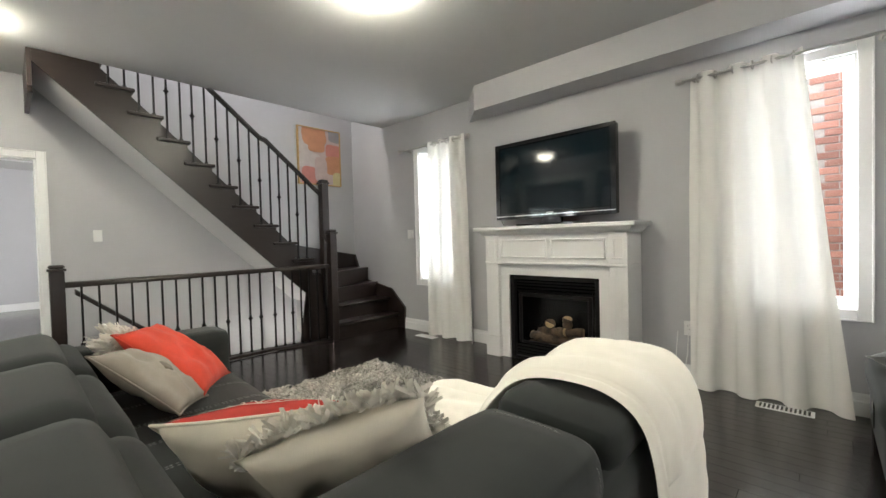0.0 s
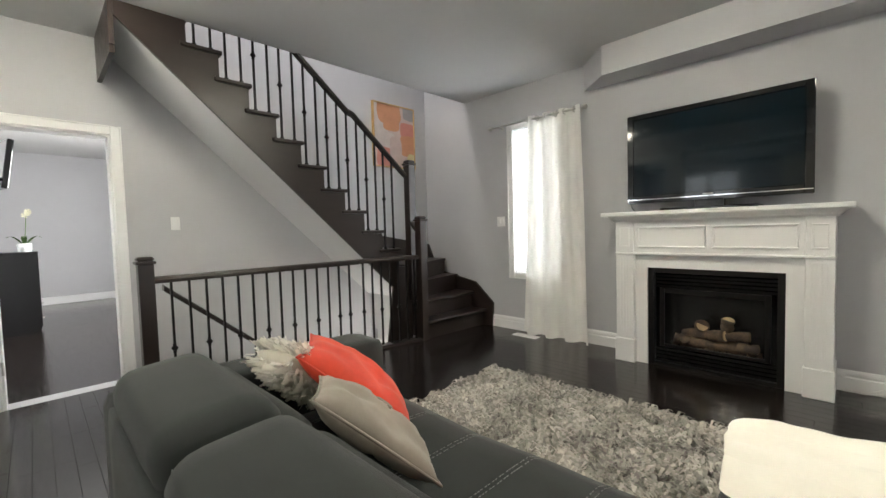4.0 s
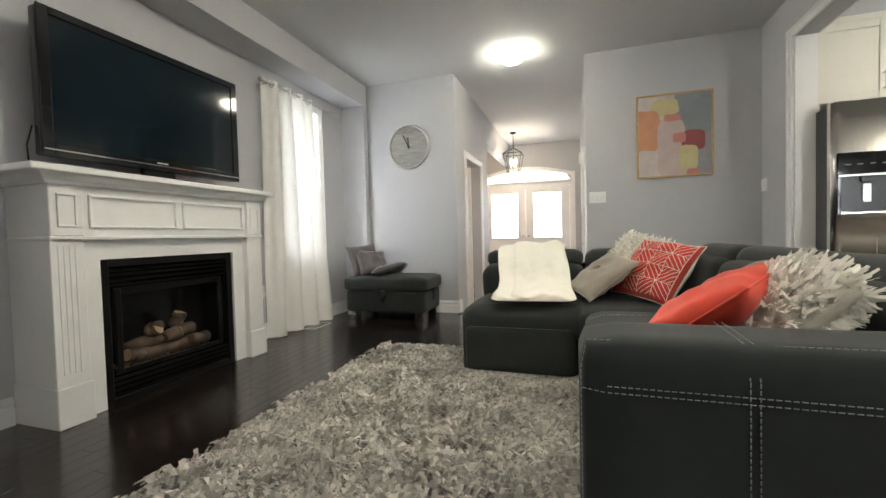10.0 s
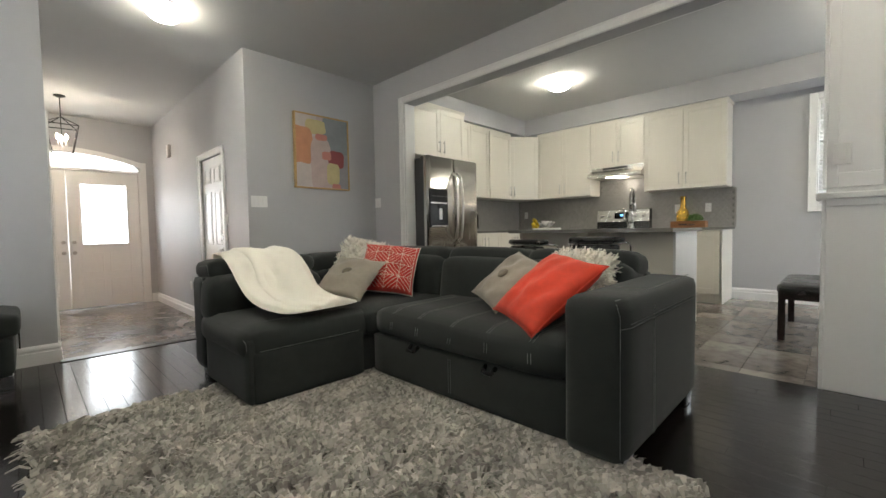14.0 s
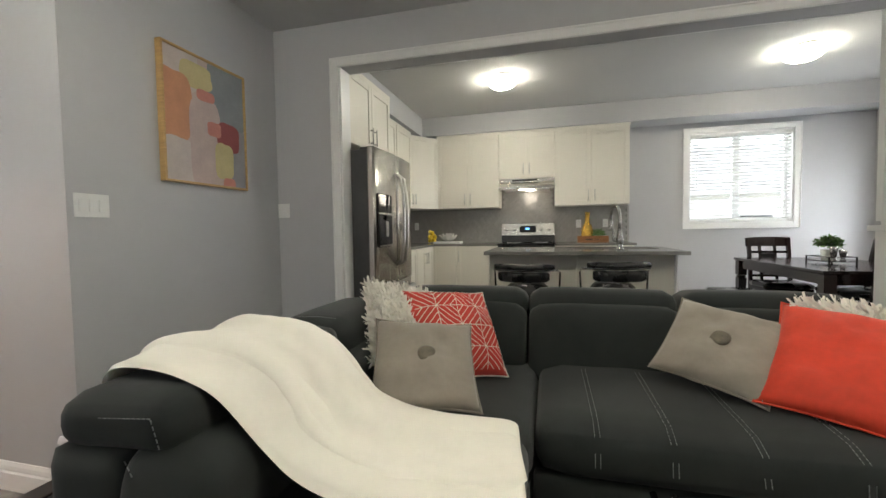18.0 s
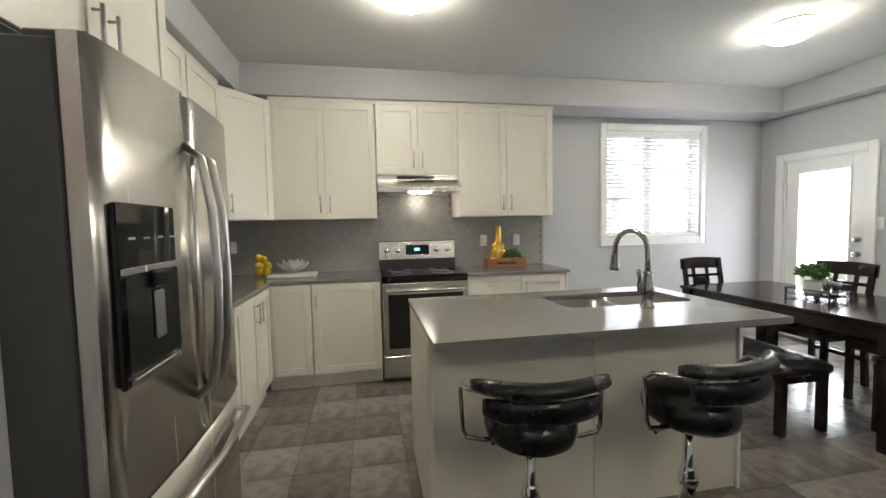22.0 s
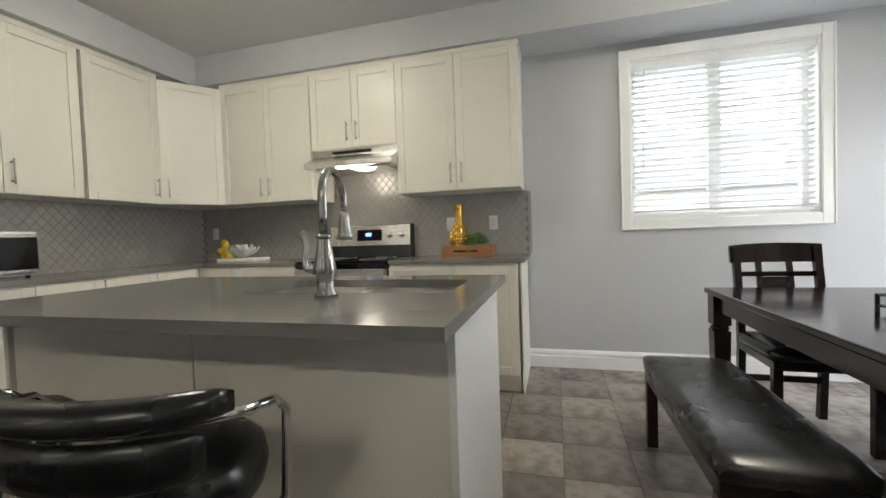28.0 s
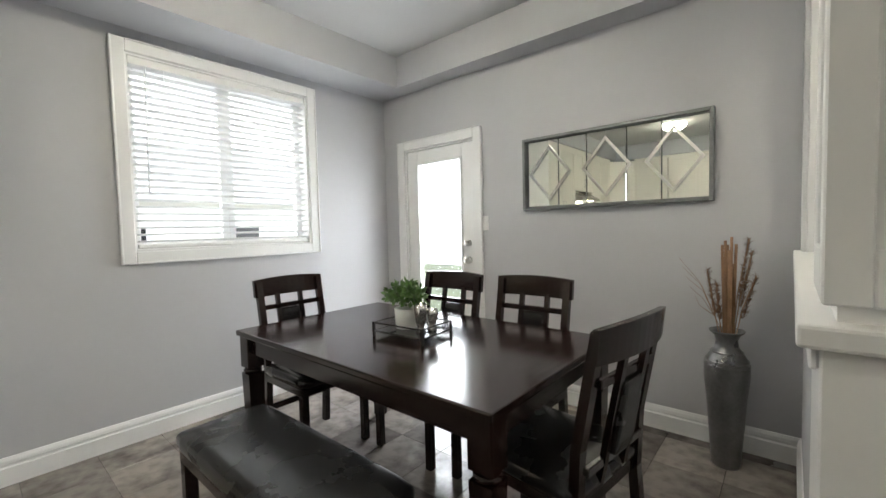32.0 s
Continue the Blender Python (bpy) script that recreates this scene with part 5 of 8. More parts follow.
for a, b, r in (((-1.30, 3.20, 0.22), (-0.85, 3.26, 0.20), 0.045), ((-1.28, 3.28, 0.26), (-0.98, 3.14, 0.30), 0.040), ((-1.10, 3.13, 0.29), (-0.84, 3.27, 0.30), 0.038), ((-1.22, 3.15, 0.21), (-1.32, 3.12, 0.24), 0.035), ((-0.98, 3.22, 0.33), (-0.96, 3.16, 0.42), 0.040), ((-1.15, 3.22, 0.34), (-1.13, 3.13, 0.36), 0.042), ((-0.90, 3.12, 0.23), (-0.78, 3.14, 0.22), 0.035)):
    a, b = (Vector((p[0], 3.06 + (p[1] - 3.06) * 0.5, p[2])) for p in (a, b))
    bm = tube(bmesh.new(), [a.lerp(b, k / 5) + noise.noise_vector(a * 9 + Vector((k, 0, 0))) * 0.012 for k in range(6)], [r * (0.9 + 0.15 * ((k * 7) % 3)) for k in range(6)], 12)
    lg = part("log", bm, LOG, fp)
    d = (Vector(b) - Vector(a)).normalized()
    part("cut_end", cyl(bmesh.new(), Vector(b) + d * 0.001, Vector(b) + d * 0.008, r * 0.98, n=12), LOGEND, lg)
rng2 = random.Random(4)
em = bmesh.new()
for k in range(60):
    p = Vector((rng2.uniform(-1.36, -0.76), rng2.uniform(3.07, 3.22), 0.165))
    box(em, p.x - 0.012, p.x + 0.012, p.y - 0.01, p.y + 0.01, 0.156, 0.172 + rng2.random() * 0.01, bev=0.004)
ob = part("embers", em, LOG, fp)
ob["kind"] = "stuff"

# television on the mantel
tv = thing("television", "large black flat screen television on the mantel", "television", pose(-1.083, 3.055, 1.281, 0, 0, -1.5))
SCREEN = material("tv_screen", (0.003, 0.009, 0.014), 0.07, spec=0.35)
part("case", boxes((-0.60, 0.60, 0.0, 0.07, 0.072, 0.815), bev=0.012, seg=2), BLACKPLASTIC, tv)
part("bezel", boxes((-0.605, -0.555, -0.012, 0.0, 0.07, 0.818), (0.555, 0.605, -0.012, 0.0, 0.07, 0.818), (-0.555, 0.555, -0.012, 0.0, 0.775, 0.818), (-0.555, 0.555, -0.012, 0.0, 0.07, 0.135), bev=0.005, seg=2), BLACKGLOSS, tv)
part("screen", boxes((-0.555, 0.555, -0.004, 0.0, 0.135, 0.775)), SCREEN, tv)
part("lower_strip", boxes((-0.60, 0.60, -0.016, -0.012, 0.098, 0.104)), CHROME, tv)
part("badge", boxes((-0.035, 0.035, -0.0145, -0.0125, 0.113, 0.121)), OFFWHITE, tv)
part("neck", boxes((-0.10, 0.10, 0.01, 0.05, 0.02, 0.10)), BLACKPLASTIC, tv)
part("stand", boxes((-0.32, 0.32, -0.09, 0.13, 0.0, 0.02), bev=0.006), BLACKGLOSS, tv)
cb = thing("power_cable", "thin black cable hanging behind the television", "cable")
part("wire", tube(bmesh.new(), [(-1.69, 3.13, 1.50), (-1.705, 3.15, 1.40), (-1.69, 3.17, 1.32), (-1.66, 3.19, 1.27)], 0.004, 6), BLACKPLASTIC, cb)
w2 = thing("power_cable", "white cable trailing along the baseboard", "cable")
part("wire", tube(bmesh.new(), [(-0.10, NY - 0.02, 0.40), (-0.11, NY - 0.03, 0.22), (-0.13, NY - 0.05, 0.06), (-0.22, NY - 0.05, 0.012), (-0.34, NY - 0.03, 0.010)], 0.004, 6), OFFWHITE, w2)

# curtains on rods
SHEER = cloth_sheer("curtain_linen", (0.90, 0.892, 0.865), 0.042, 0.04)


def curtain(x0t, x1t, x0b, x1b, zt, label, seed):
    c = thing("curtain", label, "curtain", group="living room curtains")
    bm = bmesh.new()
    nu, nz = 96, 40
    rows = []
    for k in range(nz + 1):
        f = k / nz
        z = zt + 0.035 - (zt + 0.03) * f
        row = []
        for i in range(nu + 1):
            u = i / nu
            x = (x0t + (x1t - x0t) * u) * (1 - f) + (x0b + (x1b - x0b) * u) * f
            ph = 2 * math.pi * 3.5 * u + 0.5 * math.sin(3 * f + seed)
            a = 0.042 + 0.010 * f
            y = NY - 0.085 + a * math.cos(ph) + 0.010 * noise.noise(Vector((u * 7, f * 3, seed))) * (0.3 + f)
            x += 0.012 * math.sin(2 * ph) + 0.008 * noise.noise(Vector((u * 5, f * 4, seed + 3))) * f
            if f > 0.93:
                y += 0.02 * noise.noise(Vector((u * 9, f * 20, seed))) * (f - 0.93) * 14
                z = max(z, 0.006)
            row.append(bm.verts.new((x, y, z)))
        rows.append(row)
    for a, b in zip(rows, rows[1:]):
        for i in range(nu):
            fc = bm.faces.new((a[i], a[i + 1], b[i + 1], b[i]))
            fc.smooth = True
    part("cloth", bm, SHEER, c)
    for i in range(6):
        u = (i + 0.5) / 6
        x = x0t + (x1t - x0t) * u
        g = part("grommet", tube(bmesh.new(), [(x + 0.004 * math.cos(a), NY - 0.115 + 0.0 + 0.026 * math.cos(a), zt - 0.002 + 0.026 * math.sin(a)) for a in [k * math.pi / 8 for k in range(16)]], 0.005, 8, closed=True), NICKEL, c)
    return c


def rod(x0, x1, z, label):
    r = thing("curtain_rod", label, "curtain rod", group="curtain rods")
    part("bar", cyl(bmesh.new(), (x0, NY - 0.115, z), (x1, NY - 0.115, z), 0.010, n=14), NICKEL, r)
    for x, s in ((x0, -1), (x1, 1)):
        f = lathe(bmesh.new(), [(0.010, 0), (0.020, 0.004), (0.020, 0.012), (0.014, 0.018), (0.026, 0.034), (0.020, 0.052), (0.005, 0.058)], 16)
        part("finial", f, NICKEL, r, at=pose(x, NY - 0.115, z, 0, 90 * s, 0))
    for x in (x0 + 0.06, x1 - 0.06):
        part("bracket", cyl(cyl(bmesh.new(), (x, NY - 0.115, z), (x, NY, z), 0.007, n=8), (x, NY - 0.006, z), (x, NY, z), 0.022, n=14), NICKEL, r)


rod(-3.22, -2.15, 2.31, "nickel curtain rod above the window")
rod(-0.02, 1.07, 2.31, "nickel curtain rod above the window")
curtain(-2.79, -2.17, -2.89, -2.09, 2.31, "sheer cream grommet curtain drawn over the window", 1)
curtain(0.02, 0.66, -0.02, 0.88, 2.31, "sheer cream grommet curtain drawn over the window", 4)

# wall clock
ck = thing("wall_clock", "round wall clock with grey plank face", "clock", Matrix.Translation((EX - 0.02, 2.422, 1.956)) @ Matrix.Rotation(radians(-90), 4, "Y"))
GREYWOOD = material("weathered_grey_wood", (0.30, 0.29, 0.27), 0.8, vary=0.35, scale=6, stretch=(14, 1, 14), bump=0.2, bscale=60, island=0.18)
part("rim", lathe(bmesh.new(), [(0.245, 0), (0.262, 0.004), (0.264, 0.020), (0.256, 0.034), (0.243, 0.034), (0.238, 0.022), (0.238, 0)], 48, cap=False), NICKEL, ck)
for i in range(6):
    x0, x1 = -0.238 + i * 0.0795, -0.238 + (i + 1) * 0.0795 - 0.002
    o = []
    for s in range(9):
        x = x0 + (x1 - x0) * s / 8
        o.append((x, math.sqrt(max(0.0, 0.239 ** 2 - x * x))))
    part("plank", prism(bmesh.new(), o + [(x, -y) for x, y in o[::-1]], "z", 0.004, 0.014), GREYWOOD, ck)
for i in range(12):
    a = i * math.pi / 6
    bm = boxes((-0.002, 0.002, -0.012, 0.012, 0.014, 0.016))
    part("hour_mark", bm, NICKEL, ck, at=Matrix.Rotation(a, 4, "Z") @ Matrix.Translation((0, 0.195, 0)))
part("pointer", boxes((-0.006, 0.006, -0.02, 0.11, 0.017, 0.019)), BLACKPLASTIC, ck, at=Matrix.Rotation(radians(-90 + 3), 4, "Z"))
part("pointer", boxes((-0.005, 0.005, -0.02, 0.16, 0.019, 0.021)), BLACKPLASTIC, ck, at=Matrix.Rotation(radians(-90 + 25), 4, "Z"))
part("hub", cyl(bmesh.new(), (0, 0, 0.014), (0, 0, 0.023), 0.012), BLACKPLASTIC, ck)

# paintings
PA = {k: material("paint_" + k, c, 0.7, vary=0.12, scale=10, bump=0.3, bscale=70) for k, c in dict(
    pink=(0.52, 0.41, 0.39), orange=(0.56, 0.27, 0.15), yellow=(0.55, 0.48, 0.25), grey=(0.24, 0.26, 0.28), red=(0.30, 0.075, 0.075), pale=(0.56, 0.50, 0.48), slate=(0.30, 0.29, 0.31), coral=(0.56, 0.23, 0.19)).items()}
GOLD = material("light_oak_frame", (0.52, 0.33, 0.13), 0.4, vary=0.25, scale=6, stretch=(1, 1, 12))


def painting(m, w, h, patches, base, label):
    """A framed canvas: x across, z up from its foot, y toward the viewer is negative; patches (colour, u, v, width, height, turn)."""
    p = thing("framed_painting", label, "painting", m, "abstract paintings")
    part("canvas", boxes((-w / 2, w / 2, -0.030, 0, 0, h)), base, p)
    f = 0.014
    part("picture_frame", boxes((-w / 2 - f, -w / 2, -0.042, 0, -f, h + f), (w / 2, w / 2 + f, -0.042, 0, -f, h + f), (-w / 2, w / 2, -0.042, 0, h, h + f), (-w / 2, w / 2, -0.042, 0, -f, 0), bev=0.002), GOLD, p)
    for k, (c, u0, v0, u1, v1, seed) in enumerate(patches):
        o, n = [], 40
        for i in range(n):
            a = 2 * math.pi * i / n
            ca, sa = math.cos(a), math.sin(a)
            e = (abs(ca) ** 4 + abs(sa) ** 4) ** -0.25
            r = e * (1 + 0.10 * noise.noise(Vector((ca * 1.5, sa * 1.5, seed))))
            u = (u0 + u1) / 2 + (u1 - u0) / 2 * ca * r
            v = (v0 + v1) / 2 + (v1 - v0) / 2 * sa * r
            o.append((-w / 2 + max(0.002, min(0.998, u)) * w, h - max(0.002, min(0.998, v)) * h))
        bm = bmesh.new()
        y = -0.0304 - 0.0006 * k
        bm.faces.new([bm.verts.new((a, y, b)) for a, b in o])
        part("paint_patch", bm, PA[c], p)
    return p


painting(Matrix.Translation((EX, -0.37, 1.43)) @ Matrix.Rotation(radians(-90), 4, "Z"), 0.635, 0.78,
         (("pale", -0.1, -0.1, 0.40, 0.30, 1), ("grey", 0.50, -0.15, 1.15, 0.50, 3), ("yellow", 0.18, 0.05, 0.56, 0.25, 2), ("orange", -0.15, 0.16, 0.30, 0.70, 4), ("pale", -0.1, 0.68, 0.36, 1.2, 10), ("slate", 0.80, 0.50, 1.15, 1.2, 7), ("pink", 0.26, 0.30, 0.66, 1.05, 5), ("coral", 0.36, 0.24, 0.58, 0.33, 9), ("red", 0.60, 0.46, 0.92, 0.70, 6), ("coral", 0.48, 0.48, 0.66, 0.60, 13), ("yellow", 0.56, 0.64, 0.82, 0.94, 8), ("coral", 0.66, 0.93, 0.84, 1.1, 11)), PA["pink"], "framed abstract painting in pink, orange, grey and red")
painting(Matrix.Translation((WX, 2.71, 1.995)) @ Matrix.Rotation(radians(90), 4, "Z"), 0.635, 0.765,
         (("pale", -0.1, -0.1, 0.40, 0.45, 1), ("orange", 0.08, -0.1, 0.66, 0.30, 2), ("orange", 0.22, 0.16, 0.62, 0.42, 12), ("slate", 0.72, -0.1, 1.1, 0.20, 3), ("coral", 0.64, 0.24, 1.02, 0.50, 4), ("pale", 0.0, 0.44, 0.5, 0.74, 7), ("orange", 0.62, 0.46, 1.1, 0.80, 5), ("coral", 0.04, 0.70, 0.44, 1.05, 6), ("yellow", 0.80, 0.76, 1.1, 1.1, 8), ("pink", 0.36, 0.50, 0.66, 0.95, 9)), PA["pink"], "framed abstract painting in coral, orange and pink above the stairs")

# ottoman with two silk cushions
ot = thing("ottoman", "charcoal fabric storage ottoman on chrome block feet", "ottoman", pose(1.205, 2.53, 0))
part("base", soft_box(0.54, 0.92, 0.24, 0.03), FABRIC, ot, at=pose(0, 0, 0.085))
part("lid", soft_box(0.58, 0.97, 0.15, 0.05, puff=0.012, wob=0.003, seed=3), FABRIC, ot, at=pose(0, 0, 0.315))
part("strap", boxes((-0.285, -0.278, -0.03, 0.03, 0.20, 0.33), bev=0.002), LEATHER, ot)
part("strap", boxes((-0.03, 0.03, -0.483, -0.475, 0.20, 0.33), bev=0.002), LEATHER, ot)
for x in (-0.20, 0.20):
    for y in (-0.40, 0.40):
        part("foot", boxes((x - 0.06, x + 0.06, y - 0.05, y + 0.05, 0, 0.088), bev=0.004), CHROME, ot)
SILK = material("grey_silk", (0.085, 0.08, 0.08), 0.32, vary=0.3, scale=4, bump=0.15, bscale=90, sheen=0.3)
SILK2 = material("brown_silk", (0.07, 0.055, 0.055), 0.35, vary=0.3, scale=5, bump=0.15, bscale=90, sheen=0.3)
plain_cushion("silk_cushion", "dark brown satin cushion leaning on the wall end of the ottoman", lean(1.22, 2.90, 0.635, 150, 22, 4), 0.38, 0.11, SILK2, 31)
plain_cushion("silk_cushion", "dark brown satin cushion leaning on another cushion", lean(1.20, 2.79, 0.605, 145, 40, -6), 0.36, 0.11, SILK2, 33)
plain_cushion("silk_cushion", "grey satin cushion lying on the ottoman", Matrix.Translation((1.16, 2.55, 0.545)) @ Matrix.Rotation(radians(-16), 4, "X") @ Matrix.Rotation(radians(20), 4, "Z"), 0.40, 0.12, SILK, 32)

# flush ceiling lamps


def dome_lamp(x, y, label, k_, bulb):
    d = thing("ceiling_lamp", label, "ceiling lamp", pose(x, y, H) @ Matrix.Diagonal((k_, k_, 1, 1)), "flush ceiling lamps")
    part("rim", lathe(bmesh.new(), [(0.05, 0), (0.165, -0.002), (0.185, -0.016), (0.185, -0.024), (0.177, -0.024), (0.06, -0.010)], 40, cap=False), OFFWHITE, d)
    part("shade", lathe(bmesh.new(), [(0.187, -0.019), (0.178, -0.044), (0.152, -0.074), (0.110, -0.098), (0.060, -0.114), (0.012, -0.118)], 40), LAMPGLASS[bulb], d, "glowing frosted glass bowl")
    part("finial", lathe(bmesh.new(), [(0.010, -0.117), (0.014, -0.122), (0.008, -0.134), (0.003, -0.138)], 12), NICKEL, d)
    for k in range(3):
        a = k * 2.094 + 0.5
        part("clip", boxes((-0.008, 0.008, -0.004, 0.004, -0.05, -0.012), bev=0.002), NICKEL, d, at=pose(0.178 * math.cos(a), 0.178 * math.sin(a), 0, 0, 0, math.degrees(a) + 90))


dome_lamp(-1.26, 1.21, "glowing frosted glass ceiling lamp in the living room", 0.85, "living")
dome_lamp(1.21, 1.15, "glowing frosted glass ceiling lamp near the foyer", 0.75, "hall")
dome_lamp(-0.155, -2.66, "glowing frosted glass ceiling lamp over the kitchen", 0.88, "kitchen")
dome_lamp(-2.925, -2.73, "glowing frosted glass ceiling lamp over the dining table", 0.95, "kitchen")
dome_lamp(-3.333, -0.51, "glowing frosted glass ceiling lamp in the hall", 0.78, "hall")
sm = thing("smoke_alarm", "round white smoke alarm on the ceiling", "smoke alarm", pose(-2.94, -0.51, H))
part("body", lathe(bmesh.new(), [(0.068, 0), (0.070, -0.012), (0.062, -0.034), (0.02, -0.040)], 28), OFFWHITE, sm)
part("grille", lathe(bmesh.new(), [(0.030, -0.038), (0.030, -0.044), (0.012, -0.045)], 20), OFFWHITE, sm)


# switches and sockets
def plate(m, gangs, label, kind="switch"):
    p = thing("light_switch" if kind == "switch" else "wall_socket", label, "switch" if kind == "switch" else "socket", m)
    w = 0.07 + 0.046 * (gangs - 1)
    part("cover_plate", boxes((-w / 2, w / 2, -0.006, 0, -0.057, 0.057), bev=0.003), OFFWHITE, p)
    for g in range(gangs):
        x = (g - (gangs - 1) / 2) * 0.046
        if kind == "switch":
            part("rocker", xform(boxes((-0.016, 0.016, -0.005, 0.002, -0.032, 0.032), bev=0.002), pose(x, -0.006, 0, 4)), OFFWHITE, p)
        else:
            for z in (-0.02, 0.02):
                so = part("outlet", lathe(bmesh.new(), [(0.016, 0), (0.016, 0.003), (0.004, 0.0035)], 16), OFFWHITE, p, at=pose(x, -0.006, z, 90))
                part("slot", boxes((x - 0.007, x - 0.005, -0.0105, -0.0095, z - 0.004, z + 0.005), (x + 0.005, x + 0.007, -0.0105, -0.0095, z - 0.004, z + 0.005)), BLACKPLASTIC, p)


def on_wall(x, y, z, yaw):
    return pose(x, y, z, 0, 0, yaw)


plate(on_wall(EX, 0.336, 1.252, -90), 3, "white triple switch plate on the painting wall")
plate(on_wall(1.483, YN, 1.287, 180), 2, "white dimmer switch beside the kitchen opening")
plate(on_wall(EX, -0.20, 0.41, -90), 1, "white wall socket above the baseboard", "socket")
plate(on_wall(-3.21, NY, 1.25, 0), 2, "white switch plate beside the window")
plate(on_wall(-0.025, NY, 0.43, 0), 1, "white wall socket beside the curtain", "socket")
cb = thing("phone_charger", "white plug charger with a thin cord on the floor", "charger")
part("plug", boxes((-0.040, -0.010, NY - 0.034, NY - 0.0105, 0.395, 0.425), bev=0.005), OFFWHITE, cb)
part("cable", tube(bmesh.new(), [(-0.025, NY - 0.03, 0.40), (-0.03, NY - 0.034, 0.24), (-0.05, NY - 0.045, 0.10), (-0.10, NY - 0.05, 0.035), (-0.22, NY - 0.045, 0.006), (-0.40, NY - 0.04, 0.006), (-0.58, NY - 0.035, 0.006)], 0.0035, 6), OFFWHITE, cb)
plate(on_wall(WX, -3.148, 1.28, 90), 1, "white switch beside the patio door")
plate(on_wall(WX, 0.265, 1.297, 90), 1, "white switch on the stair wall")
plate(on_wall(2.13, FW, 1.09, 180), 1, "white switch beside the closet door")
plate(on_wall(3.62, FW, 0.25, 180), 1, "white socket low on the foyer wall", "socket")
plate(on_wall(-2.66, YN + 0.0185, 1.30, 180), 1, "white switch on the column", "switch")
fv = thing("floor_vent", "white floor register below the curtain", "vent", pose(0.555, 3.09, 0))
part("frame", boxes((-0.15, 0.15, -0.055, 0.055, 0.0, 0.006), bev=0.002), OFFWHITE, fv)
for k in range(12):
    part("slot", boxes((-0.13 + k * 0.0225, -0.118 + k * 0.0225, -0.04, 0.04, 0.0055, 0.007)), BLACKPLASTIC, fv)
fv2 = thing("floor_vent", "white floor register below the curtain", "vent", pose(-2.78, 3.09, 0))
part("frame", boxes((-0.15, 0.15, -0.055, 0.055, 0.0, 0.006), bev=0.002), OFFWHITE, fv2)

# plug-in device in the socket on the painting wall
pg = thing("plug_in_freshener", "small chrome plug-in air freshener in the wall socket", "air freshener", on_wall(EX, -0.20, 0.435, -90))
part("holder", boxes((-0.022, 0.022, -0.045, -0.0075, -0.030, 0.018), bev=0.005, seg=2), OFFWHITE, pg)
part("bottle", lathe(bmesh.new(), [(0.014, -0.050), (0.019, -0.045), (0.019, -0.012), (0.010, -0.002), (0.010, 0.006)], 16, (0, -0.050, 0)), material("amber_bottle", (0.20, 0.05, 0.02), 0.15), pg, "dark amber bottle")
part("cap", lathe(bmesh.new(), [(0.018, 0.006), (0.020, 0.010), (0.020, 0.034), (0.012, 0.040), (0.003, 0.041)], 18, (0, -0.050, 0)), CHROME, pg, "chrome cap")

# ---- kitchen, set out from a corner of its own ----
ORIGIN = Matrix.Translation((0.04, 0.025, 0))


def shaker(parent, name, w, h, handle=None, t=0.02, horizontal=False, mat=None):
    """A shaker door in its own frame: x across from 0, front at y = 0 facing -y, z up. handle: (x, z) of a bar pull's middle."""
    mat = mat or CABINET
    r = 0.062 if h > 0.25 else 0.03
    g = 0.002
    d = part(name, boxes((g, w - g, -t + 0.009, 0, g, h - g)), mat, parent)
    for a, b in ((g, r), (w - r, w - g)):
        part("stile", boxes((a, b, -t, -t + 0.0092, g, h - g), bev=0.002), mat, d)
    for a, b in ((g, r), (h - r, h - g)):
        part("rail", boxes((r, w - r, -t + 0.0003, -t + 0.0092, a, b), bev=0.002), mat, d)
    if handle:
        x, z = handle
        bm = bmesh.new()
        L = 0.075
        a, b = ((x - L, -t - 0.030, z), (x + L, -t - 0.030, z)) if horizontal else ((x, -t - 0.030, z - L), (x, -t - 0.030, z + L))
        cyl(bm, a, b, 0.006, n=10)
        for f in (0.12, 0.88):
            p = Vector(a).lerp(Vector(b), f)
            cyl(bm, p, (p.x, -t, p.z), 0.005, n=8)
        part("handle", bm, NICKEL, d, "brushed nickel bar pull")
    return d


def cabinet(label, m, w, depth, h, doors, z0=0.0, toe=0.0, group="kitchen cabinets", name="cabinet"):
    """A cabinet: local x across, front at y = 0, body behind at +y. doors: (x, z, width, height, handle, horizontal)."""
    c = thing(name, label, "cabinet", m, group)
    part("body", boxes((0.001, w - 0.001, 0.001, depth, toe, h)), CABINET, c)
    if toe:
        part("toe_kick", boxes((0.001, w - 0.001, 0.035, depth, 0, toe - 0.001)), CABINET, c)
    for x, z, dw, dh, hd, hor in doors:
        d = shaker(c, "drawer" if hor else "door", dw, dh, hd, horizontal=hor)
        d.matrix_basis = pose(x, 0, z)
    return c


def facing(x, y, z, yaw):
    return pose(x, y, z, 0, 0, yaw)


# fronts face the room: on the south wall turned by 180 degrees, on the east wall by -90
TOE = 0.10
BH = 0.885
S = 180
E = -90


def pair(w, z, h, low=True, edge=0.04):
    hz = 0.13 if low else h - 0.13
    return [(0, z, w / 2, h, (w / 2 - edge, hz), False), (w / 2, z, w / 2, h, (edge, hz), False)]


